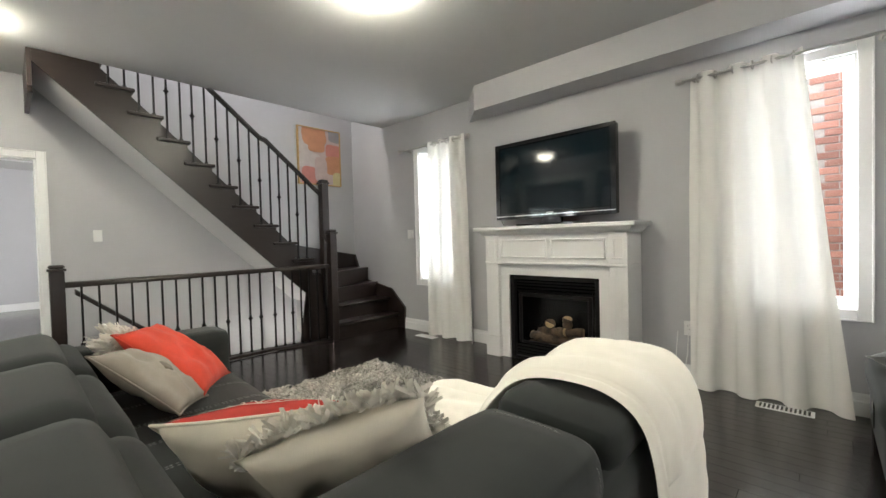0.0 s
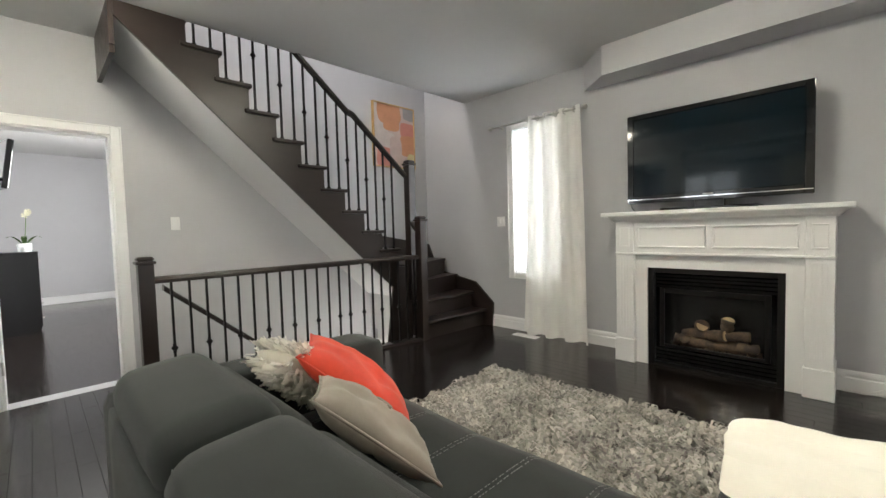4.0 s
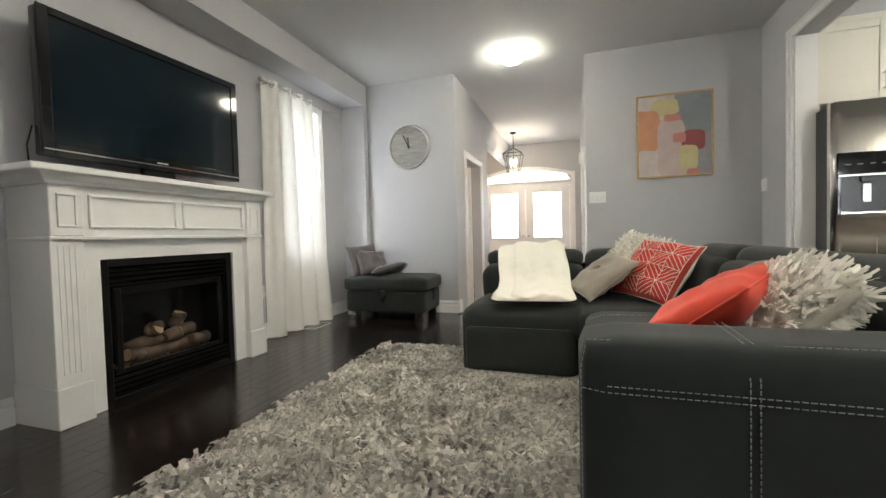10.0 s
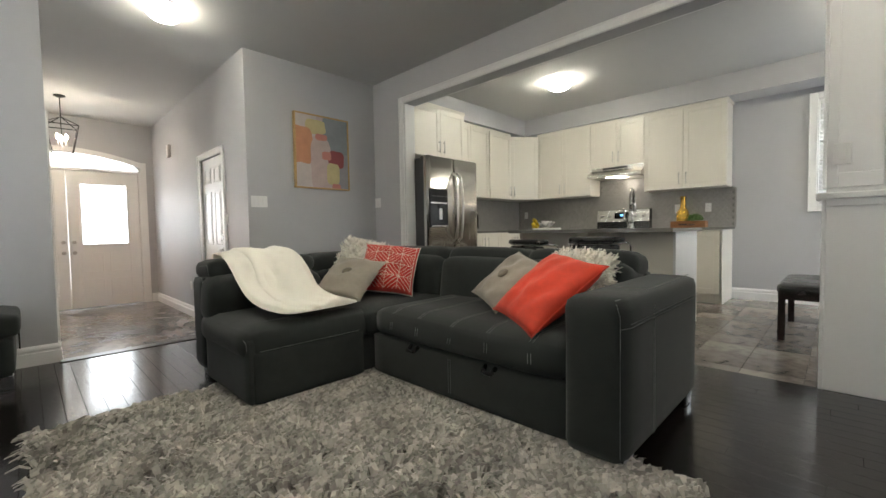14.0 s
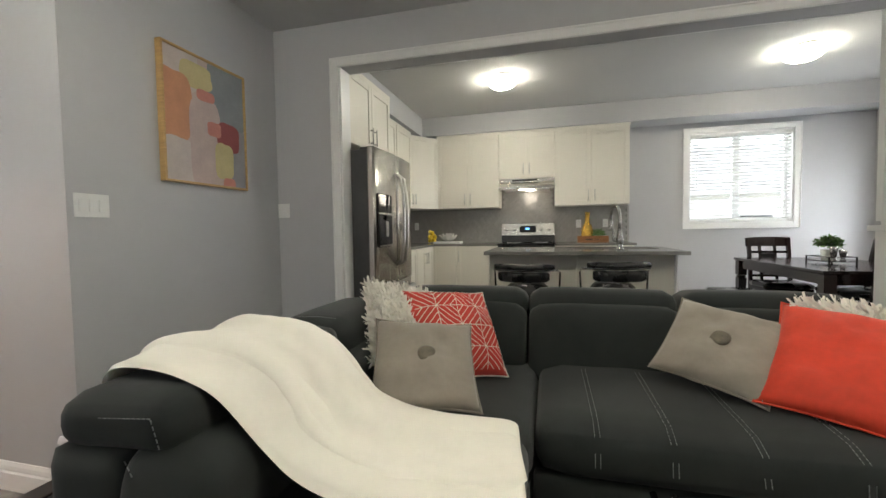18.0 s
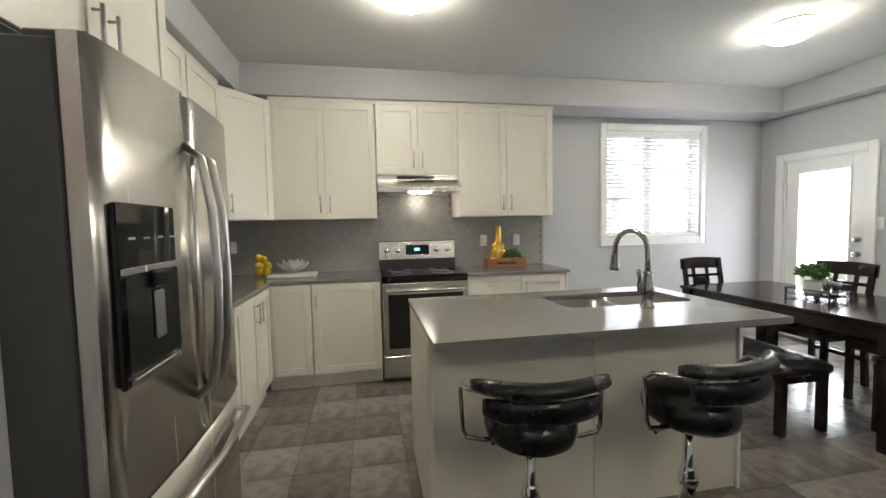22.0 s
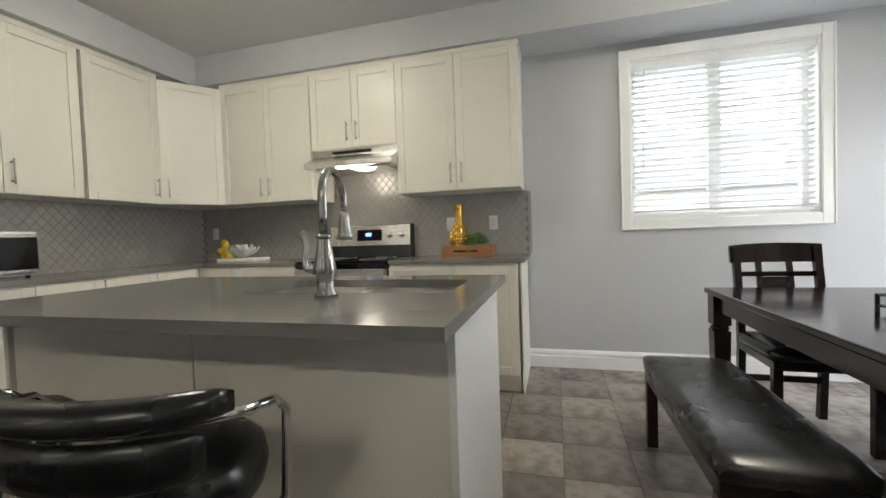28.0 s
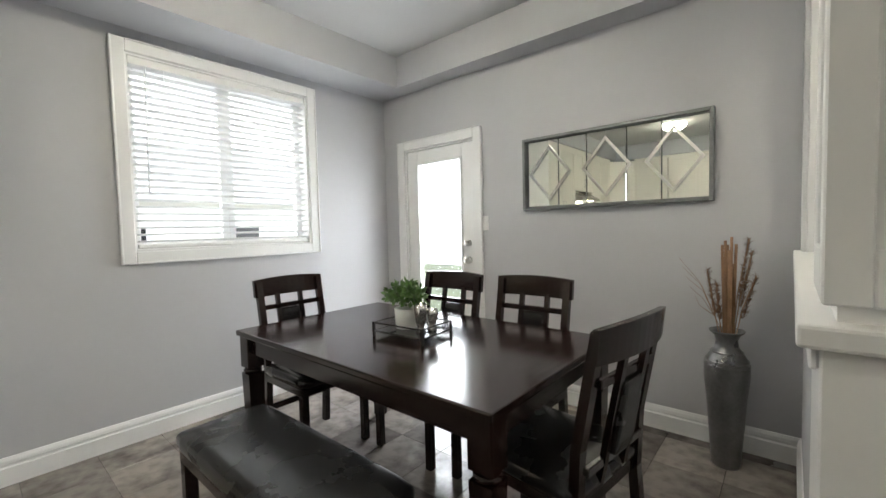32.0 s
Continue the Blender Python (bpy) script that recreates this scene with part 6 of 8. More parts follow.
cabinet("white shaker base cabinet next to the range", facing(0.57, -3.72, 0, S), 0.565, 0.60, BH, [(0, TOE + 0.02, 0.565, 0.755, (0.04, 0.63), False)], toe=TOE)
cabinet("white shaker corner base cabinet", facing(0.93, -3.72, 0, S), 0.355, 0.60, BH, [(0, TOE + 0.02, 0.355, 0.755, None, False)], toe=TOE)
cabinet("white shaker base cabinet with a top drawer", facing(-0.765, -3.72, 0, S), 0.49, 0.60, BH, [(0, 0.70, 0.49, 0.165, (0.245, 0.10), True), (0, TOE + 0.02, 0.49, 0.575, (0.45, 0.47), False)], toe=TOE)
cabinet("white shaker end base cabinet", facing(-1.258, -3.72, 0, S), 0.43, 0.60, BH, [(0, TOE + 0.02, 0.43, 0.745, (0.04, 0.63), False)], toe=TOE)
for y0, w in ((-2.94, 0.72), (-2.20, 0.735)):
    cabinet("white shaker base cabinet beside the refrigerator", facing(0.91, y0, 0, E), w, 0.60, BH, pair(w, TOE + 0.02, 0.755, False), toe=TOE)
ef = thing("end_panel", "white cabinet end panel by the dining area", "panel", pose(-1.70, -3.72, 0))
part("board", boxes((-0.012, 0.0, -0.60, 0.01, 0, BH), bev=0.002), CABINET, ef)
# wall cabinets
UZ, UH = 1.42, 1.02
for x, w, lbl in ((0.90, 0.895, "white two-door shaker wall cabinet beside the hood"), (-0.755, 0.945, "white two-door shaker wall cabinet above the crate")):
    cabinet(lbl, facing(x, -4.00, UZ, S), w, 0.325, UH, pair(w, 0.0, UH), name="wall_cabinet")
cabinet("short white shaker wall cabinet above the hood", facing(0.0, -4.00, 1.815, S), 0.755, 0.325, UH - 0.395, pair(0.755, 0.0, UH - 0.395), name="wall_cabinet")
for y0, w in ((-3.06, 0.56), (-2.18, 0.86)):
    cabinet("white shaker wall cabinet above the counter", facing(1.19, y0, UZ, E), w, 0.325, UH, pair(w, 0.0, UH) if w > 0.6 else [(0, 0, w, UH, (w - 0.05, 0.13), False)], name="wall_cabinet")
cc = thing("corner_cabinet", "white angled corner wall cabinet", "cabinet", pose(0, 0, UZ), "kitchen cabinets")
part("body", prism(bmesh.new(), [(0.905, -4.0), (1.19, -3.625), (1.515, -3.625), (1.515, -4.325), (0.905, -4.325)], "z", 0, UH), CABINET, cc)
dw = math.hypot(1.19 - 0.905, 0.375)
dd = shaker(cc, "door", dw - 0.004, UH, (0.05, 0.13))
dd.matrix_basis = Matrix.Translation((1.187, -3.626, 0)) @ Matrix.Rotation(math.atan2(-0.375, -0.285), 4, "Z") @ Matrix.Translation((0, -0.001, 0))
fc = cabinet("white shaker cabinet above the refrigerator", facing(0.92, -1.26, 1.84, E), 0.90, 0.59, 0.60, pair(0.90, 0.0, 0.60), name="wall_cabinet")
part("side_panel", boxes((-0.001, 0.0, 0.0, 0.59, -1.84, 0.60)), CABINET, fc)
part("side_panel", boxes((0.902, 0.918, 0.0, 0.59, -1.84, 0.60)), CABINET, fc)
cr = thing("cabinet_crown", "white crown strip along the wall cabinet tops", "trim", kind="structure")
part("strip", boxes((-1.71, 0.905, -4.33, -3.985, 2.441, 2.484)), CABINET, cr)
part("strip", boxes((1.175, 1.515, -3.62, -2.18, 2.441, 2.484)), CABINET, cr)
part("strip", boxes((0.905, 1.515, -2.179, -1.255, 2.441, 2.484)), CABINET, cr)
# worktops
wt = thing("worktop", "grey quartz worktop round the kitchen corner", "worktop")
part("slab", boxes((0.003, 1.515, -4.329, -3.695, BH + 0.001, 0.915), bev=0.003), QUARTZ, wt)
part("slab", boxes((0.885, 1.515, -3.694, -2.185, BH + 0.001, 0.915), bev=0.003), QUARTZ, wt)
wt2 = thing("worktop", "grey quartz worktop under the wooden crate", "worktop")
part("slab", boxes((-1.735, -0.763, -4.329, -3.695, BH + 0.001, 0.915), bev=0.003), QUARTZ, wt2)
# range
rg = thing("range", "stainless steel electric range with black glass top", "stove", pose(-0.38, -3.70, 0))
part("body", boxes((-0.372, 0.372, -0.62, 0.0, 0.02, 0.905)), BLACKPLASTIC, rg)
part("cooktop", boxes((-0.376, 0.376, -0.61, 0.015, 0.905, 0.920), bev=0.004), BLACKGLOSS, rg)
for x, y, r in ((-0.19, -0.16, 0.10), (0.19, -0.16, 0.085), (-0.19, -0.42, 0.085), (0.19, -0.42, 0.10)):
    part("burner_ring", tube(bmesh.new(), [(x + r * math.cos(a), y + r * math.sin(a), 0.9195) for a in [k * math.pi / 20 for k in range(40)]], 0.0018, 5, closed=True), THREAD, rg)
od = part("oven_door", boxes((-0.372, 0.372, 0.001, 0.045, 0.245, 0.86), bev=0.006), STEEL, rg, "stainless oven door")
part("window", boxes((-0.325, 0.325, 0.045, 0.049, 0.30, 0.765), bev=0.002), BLACKGLOSS, od)
hb = tube(bmesh.new(), [(-0.33, 0.045, 0.80), (-0.33, 0.085, 0.80), (0.33, 0.085, 0.80), (0.33, 0.045, 0.80)], 0.013, 12)
part("handle", hb, STEEL, od)
part("storage_drawer", boxes((-0.372, 0.372, 0.001, 0.040, 0.045, 0.235), bev=0.006), STEEL, rg)
part("front_trim", boxes((-0.374, 0.374, 0.001, 0.03, 0.866, 0.902), bev=0.004), BLACKGLOSS, rg)
part("backguard", prism(bmesh.new(), [(-0.62, 0.92), (-0.50, 0.92), (-0.53, 1.185), (-0.55, 1.195), (-0.62, 1.195)], "x", -0.376, 0.376), BLACKPLASTIC, rg)
part("control_panel", prism(bmesh.new(), [(-0.517, 1.02), (-0.507, 1.02), (-0.526, 1.19), (-0.536, 1.19)], "x", -0.374, 0.374), STEEL, rg)
part("display", prism(bmesh.new(), [(-0.512, 1.06), (-0.508, 1.06), (-0.519, 1.155), (-0.523, 1.155)], "x", -0.115, 0.115), BLACKGLOSS, rg)
part("clock_digits", prism(bmesh.new(), [(-0.5085, 1.10), (-0.5065, 1.10), (-0.5095, 1.125), (-0.5115, 1.125)], "x", -0.02, 0.03), glowing("blue_digits", (0.15, 0.45, 1.0), 2.0), rg)
for x in (-0.30, -0.19, 0.19, 0.30):
    part("knob", lathe(bmesh.new(), [(0.024, 0), (0.024, 0.006), (0.019, 0.010), (0.017, 0.028), (0.004, 0.029)], 18), CHROME, rg, at=pose(x, -0.513, 1.105, -84))
# hood
hd = thing("range_hood", "stainless steel under-cabinet range hood", "hood", pose(-0.38, -4.0, 0))
part("canopy", prism(bmesh.new(), [(-0.32, 1.812), (0.0, 1.812), (0.0, 1.765), (0.145, 1.690), (0.145, 1.650), (-0.32, 1.650)], "x", -0.376, 0.376), STEEL, hd)
part("control_strip", boxes((-0.15, 0.20, 0.0, 0.003, 1.775, 1.800)), BLACKGLOSS, hd)
for x in (-0.16, 0.16):
    part("filter", boxes((x - 0.15, x + 0.15, -0.25, 0.08, 1.640, 1.6495), bev=0.002), NICKEL, hd)
part("light_lens", boxes((-0.10, 0.10, 0.088, 0.130, 1.642, 1.6495)), glowing("hood_lens", (1.0, 0.9, 0.72), 14.0), hd)

# backsplash of small metallic lozenge tiles, set in dark grout
SPLASH = material("metallic_tile", (0.33, 0.32, 0.305), 0.34, 0.35, vary=0.06, scale=30, rvary=0.04, island=0.05)
SK, EK = SY - 0.025, EX - 0.04
bs = thing("backsplash", "grey metallic lozenge tile backsplash", "backsplash", kind="structure")
part("grout_bed", boxes((-1.735, -0.766, SK + 0.0005, SK + 0.004, 0.916, 1.419), (-0.766, 0.003, SK + 0.0005, SK + 0.004, 0.916, 1.81), (0.003, 1.515, SK + 0.0005, SK + 0.004, 0.916, 1.419)), SPLASHBED, bs)
part("grout_bed", boxes((EK - 0.004, EK - 0.0005, -4.32, -2.19, 0.916, 1.419)), SPLASHBED, bs)
TW, TH = 0.034, 0.040


def lozenge():
    k = 0.72
    o = [(0, -TH), (TW * k, -TH * 0.30), (TW, 0), (TW * k, TH * 0.30), (0, TH), (-TW * k, TH * 0.30), (-TW, 0), (-TW * k, -TH * 0.30)]
    vs = [(x * 0.97, 0.0, z * 0.97) for x, z in o] + [(x * 0.84, 0.003, z * 0.84) for x, z in o]
    n = len(o)
    fs = [(i, (i + 1) % n, n + (i + 1) % n, n + i) for i in range(n)] + [tuple(range(n, 2 * n))]
    return vs, [f[::-1] for f in fs]


lv, lfc = lozenge()
lme = bpy.data.meshes.new("tile")
lme.from_pydata(lv, [], lfc)
lme.materials.append(SPLASH)
jv, jf, count = [], [], 0


def lay(x, z, wall):
    global count
    m = pose(x, SK + 0.0042, z) if wall == "s" else pose(EK - 0.0042, x, z, 0, 0, 90)
    if count < 300 and wall == "s" and -1.735 < x < 0.05:
        o = new("tile", lme)
        o.matrix_basis, o.parent = m, bs
        count += 1
    else:
        k = len(jv)
        jv.extend([tuple(m @ Vector(v)) for v in lv])
        jf.extend([tuple(k + i for i in f) for f in lfc])


row = 0
z = 0.912
while z < 1.81 - TH * 0.5:
    off = TW if row % 2 else 0.0
    x = -1.735 + TW + off
    while x < 1.515 - TW * 0.6:
        if (z < 1.419 + TH * 0.6 or -0.766 + TW < x < -TW * 0.6):
            lay(x, z, "s")
        x += 2 * TW
    y = -4.32 + TW + off
    while y < -2.19 - TW * 0.6 and z < 1.419 + TH * 0.6:
        lay(y, z, "e")
        y += 2 * TW
    z += TH
    row += 1
part("edge_trim", boxes((-1.752, -1.728, SK + 0.0005, SK + 0.0105, 0.916, 1.414), bev=0.001), SPLASH, bs)
mesh_from("tile_field", jv, jf, SPLASH, bs, "stuff")
for x in (1.34, -1.086, -1.446):
    plate(on_wall(x, SK + 0.010, 1.175, 180), 1, "white socket set in the backsplash", "socket")

# refrigerator
fr = thing("refrigerator", "stainless steel french door refrigerator with water dispenser", "refrigerator", pose(0.668, -1.710, 0, 0, 0, 0))
DARKSTEEL = material("dark_grey_side", (0.07, 0.07, 0.072), 0.4, 0.3, vary=0.1, scale=20)
part("cabinet", boxes((0.085, 0.79, -0.452, 0.452, 0.03, 1.775), bev=0.004), DARKSTEEL, fr, "dark grey cabinet sides")


def bowed(y0, y1, z0, z1, bow=0.022, t=0.078, n=14):
    """A door skin whose front bulges gently and rounds off at its sides."""
    bm = bmesh.new()
    fr_, bk = [], []
    for k in range(n + 1):
        f = k / n
        y = y0 + (y1 - y0) * f
        g = (y / 0.455)
        x = 0.0 + bow * g * g
        e = min(f, 1 - f) * (y1 - y0)
        if e < 0.015:
            x += 0.015 - math.sqrt(max(0, 0.015 ** 2 - (0.015 - e) ** 2))
        fr_.append(x)
        bk.append(y)
    lo = [bm.verts.new((x, y, z0)) for x, y in zip(fr_, bk)]
    hi = [bm.verts.new((x, y, z1)) for x, y in zip(fr_, bk)]
    lo2 = [bm.verts.new((t, y, z0)) for y in bk]
    hi2 = [bm.verts.new((t, y, z1)) for y in bk]
    for k in range(n):
        f = bm.faces.new((lo[k], hi[k], hi[k + 1], lo[k + 1]))
        f.smooth = True
        bm.faces.new((lo2[k], lo2[k + 1], hi2[k + 1], hi2[k]))
        bm.faces.new((lo[k], lo[k + 1], lo2[k + 1], lo2[k]))
        bm.faces.new((hi[k], hi2[k], hi2[k + 1], hi[k + 1]))
    bm.faces.new((lo[0], lo2[0], hi2[0], hi[0]))
    bm.faces.new((lo[n], hi[n], hi2[n], lo2[n]))
    return bm


ld = part("door", bowed(0.003, 0.452, 0.66, 1.79), STEEL, fr)
rd = part("door", bowed(-0.452, -0.003, 0.66, 1.79), STEEL, fr)
fd = part("freezer_drawer", bowed(-0.452, 0.452, 0.06, 0.65), STEEL, fr)
for yy in (0.045, -0.045):
    pts = [(0.0, yy, 0.80), (-0.05, yy, 0.84), (-0.075, yy, 1.0), (-0.082, yy, 1.2), (-0.075, yy, 1.42), (-0.05, yy, 1.58), (0.0, yy, 1.62)]
    part("handle", tube(bmesh.new(), pts, 0.014, 12), NICKEL, ld if yy > 0 else rd)
part("handle", tube(bmesh.new(), [(0.02, -0.38, 0.575), (-0.035, -0.36, 0.575), (-0.06, 0.0, 0.575), (-0.035, 0.36, 0.575), (0.02, 0.38, 0.575)], 0.014, 12), NICKEL, fd)
dp = part("dispenser", boxes((0.002, 0.016, 0.115, 0.425, 0.97, 1.42), bev=0.003), BLACKGLOSS, ld, "black water and ice dispenser")
part("recess", boxes((0.000, 0.0018, 0.135, 0.405, 1.0, 1.24)), BLACKPLASTIC, dp)
part("control_strip", boxes((-0.006, 0.0018, 0.118, 0.422, 1.245, 1.262), bev=0.002), STEEL, dp)
part("drip_tray", boxes((-0.010, 0.0018, 0.13, 0.41, 0.975, 0.992), bev=0.002), STEEL, dp)
part("spout", boxes((-0.016, 0.0018, 0.22, 0.30, 1.20, 1.244), bev=0.006), BLACKPLASTIC, dp)
part("paddle", boxes((-0.008, -0.0002, 0.235, 0.285, 1.06, 1.19), bev=0.004), NICKEL, dp)
for k in range(4):
    part("button", boxes((0.0004, 0.0018, 0.14 + k * 0.07, 0.17 + k * 0.07, 1.33, 1.336)), THREAD, dp)
for yy in (0.38, -0.38):
    part("hinge_cover", boxes((0.03, 0.16, yy - 0.05, yy + 0.05, 1.776, 1.800), bev=0.006), DARKSTEEL, fr)
part("kick_grille", boxes((0.04, 0.10, -0.44, 0.44, 0.0, 0.055)), BLACKPLASTIC, fr)

# microwave on the left worktop
mw = thing("microwave", "white microwave with a dark glass door", "microwave", pose(1.20, -2.52, 0.915))
part("case", boxes((-0.02, 0.29, -0.24, 0.24, 0.012, 0.28), bev=0.008), OFFWHITE, mw)
part("door", boxes((-0.038, -0.02, -0.235, 0.235, 0.03, 0.262), bev=0.004), STEEL, mw)
part("window", boxes((-0.041, -0.038, -0.225, 0.10, 0.05, 0.245)), BLACKGLOSS, mw)
part("handle", tube(bmesh.new(), [(-0.038, -0.20, 0.035), (-0.06, -0.20, 0.035), (-0.06, 0.08, 0.035), (-0.038, 0.08, 0.035)], 0.006, 8), CHROME, mw)
for y in (-0.2, 0.2):
    part("foot", cyl(bmesh.new(), (0.02, y, 0), (0.02, y, 0.013), 0.012, n=10), BLACKPLASTIC, mw)

# island
ORIGIN = Matrix.Translation((0.055, -0.0, 0))
il = thing("kitchen_island", "white panelled kitchen island", "kitchen island")
part("body", boxes((-1.690, -0.170, -2.56, -1.895, 0.0, 0.69), (-1.690, -1.66, -2.56, -1.895, 0.69, 0.884), (-0.88, -0.170, -2.56, -1.895, 0.69, 0.884), (-1.66, -0.88, -2.56, -2.46, 0.69, 0.884), (-1.66, -0.88, -2.06, -1.895, 0.69, 0.884)), CABINET, il)
for a, b in ((-1.690, -0.925), (-0.920, -0.170)):
    part("back_panel", boxes((a, b, -1.894, -1.880, 0.004, 0.884), bev=0.002), CABINET, il)
part("end_panel", boxes((-1.712, -1.691, -2.575, -1.865, 0, 0.884), bev=0.002), TRIM, il)
part("end_panel", boxes((-0.169, -0.148, -2.575, -1.865, 0, 0.884), bev=0.002), CABINET, il)
for k in range(3):
    d = shaker(il, "door", 0.50, 0.75, (0.04 if k != 1 else 0.46, 0.63))
    d.matrix_basis = facing(-0.175 - 0.505 * k, -2.561, 0.11, S) @ Matrix.Rotation(math.pi, 4, "Z") @ Matrix.Translation((-0.50, 0, 0))
S0, S1, S2, S3 = -1.64, -0.90, -2.44, -2.08
it = thing("worktop", "grey quartz island worktop with an undermount sink", "worktop")
I0, I1, I2, I3 = -1.745, -0.143, -2.60, -1.655
ib = bmesh.new()
rr = 0.06
hole = []
for cx, cy, a0 in ((S1 - rr, S3 - rr, 0), (S0 + rr, S3 - rr, 90), (S0 + rr, S2 + rr, 180), (S1 - rr, S2 + rr, 270)):
    for k in range(6):
        a = radians(a0 + 18 * k)
        hole.append((cx + rr * math.cos(a), cy + rr * math.sin(a)))
outer = []
for (cx, cy), (a, b) in zip(((I1, I3), (I0, I3), (I0, I2), (I1, I2)), ((0, 6), (6, 12), (12, 18), (18, 24))):
    outer.append((cx, cy))
for z in (0.8855, 0.915):
    ho = [ib.verts.new((x, y, z)) for x, y in hole]
    ou = [ib.verts.new((x, y, z)) for x, y in outer]
    nh = len(ho)
    for q in range(4):
        for k in range(5):
            ib.faces.new((ou[q], ho[q * 6 + k], ho[q * 6 + k + 1]))
        ib.faces.new((ou[q], ho[q * 6 + 5], ho[(q * 6 + 6) % nh], ou[(q + 1) % 4]))
    if z < 0.9:
        low_h, low_o = ho, ou
for k in range(len(low_h)):
    ib.faces.new((low_h[k], low_h[(k + 1) % len(low_h)], ho[(k + 1) % len(low_h)], ho[k]))
for k in range(4):
    ib.faces.new((low_o[k], low_o[(k + 1) % 4], ou[(k + 1) % 4], ou[k]))
part("slab", ib, QUARTZ, it)
SINKSTEEL = material("satin_sink_steel", (0.34, 0.33, 0.32), 0.30, 1.0, vary=0.08, scale=20)
sk = thing("sink", "stainless steel double bowl undermount sink", "sink")


def bowl(a, b, c, d, z0, z1, r):
    """An open bowl with rounded corners: floor, wall and a narrow rim."""
    bm = bmesh.new()
    rings = []
    for z, inset in ((z1, -0.012), (z1, 0.0), (z0 + 0.03, 0.008), (z0 + 0.008, 0.018), (z0, 0.045)):
        ring = []
        for cx, cy, a0 in ((b - r, d - r, 0), (a + r, d - r, 90), (a + r, c + r, 180), (b - r, c + r, 270)):
            for k in range(6):
                g = radians(a0 + 18 * k)
                ring.append(bm.verts.new((cx + (r - inset) * math.cos(g), cy + (r - inset) * math.sin(g), z)))
        rings.append(ring)
    for p, q in zip(rings, rings[1:]):
        for k in range(24):
            f = bm.faces.new((p[k], q[k], q[(k + 1) % 24], p[(k + 1) % 24]))
            f.smooth = True
    bm.faces.new(rings[-1])
    return bm


for a, b in ((S0 + 0.004, -1.275), (-1.250, S1 - 0.004)):
    part("bowl", bowl(a, b, S2 + 0.004, S3 - 0.004, 0.70, 0.884, 0.065), SINKSTEEL, sk)
    part("drain", lathe(bmesh.new(), [(0.045, 0.701), (0.045, 0.705), (0.02, 0.703)], 20, ((a + b) / 2, -2.27, 0)), CHROME, sk)
TAPSTEEL = material("tap_steel", (0.42, 0.41, 0.39), 0.20, 1.0, vary=0.03, scale=40)
fa = thing("faucet", "brushed nickel gooseneck kitchen faucet", "faucet", pose(-1.29, -2.007, 0.915, 0, 0, 12))
part("body", lathe(bmesh.new(), [(0.034, 0), (0.034, 0.008), (0.025, 0.022), (0.027, 0.055), (0.033, 0.085), (0.026, 0.120), (0.018, 0.165), (0.019, 0.170)], 24), TAPSTEEL, fa)
part("collar", lathe(bmesh.new(), [(0.019, 0.170), (0.023, 0.173), (0.023, 0.180), (0.017, 0.185)], 24), TAPSTEEL, fa)
gp_ = [(0, 0, 0.18), (0, 0, 0.24), (0, 0, 0.285)] + [(0, -0.105 + 0.105 * math.cos(a), 0.285 + 0.10 * math.sin(a)) for a in [k * math.pi / 12 for k in range(1, 13)]] + [(0, -0.213, 0.255)]
part("spout", tube(bmesh.new(), gp_, 0.0135, 14), TAPSTEEL, fa)
part("spray_head", lathe(bmesh.new(), [(0.016, 0.365), (0.018, 0.355), (0.020, 0.34), (0.018, 0.325), (0.026, 0.285), (0.028, 0.27), (0.010, 0.268)][::-1], 18, (0, -0.213, -0.105)), TAPSTEEL, fa)
part("lever", tube(bmesh.new(), [(0.026, 0, 0.08), (0.050, 0, 0.085), (0.058, 0, 0.11), (0.052, 0.0, 0.15), (0.062, 0.0, 0.18), (0.058, 0, 0.192)], [0.018, 0.016, 0.011, 0.009, 0.011, 0.008], 12), TAPSTEEL, fa)


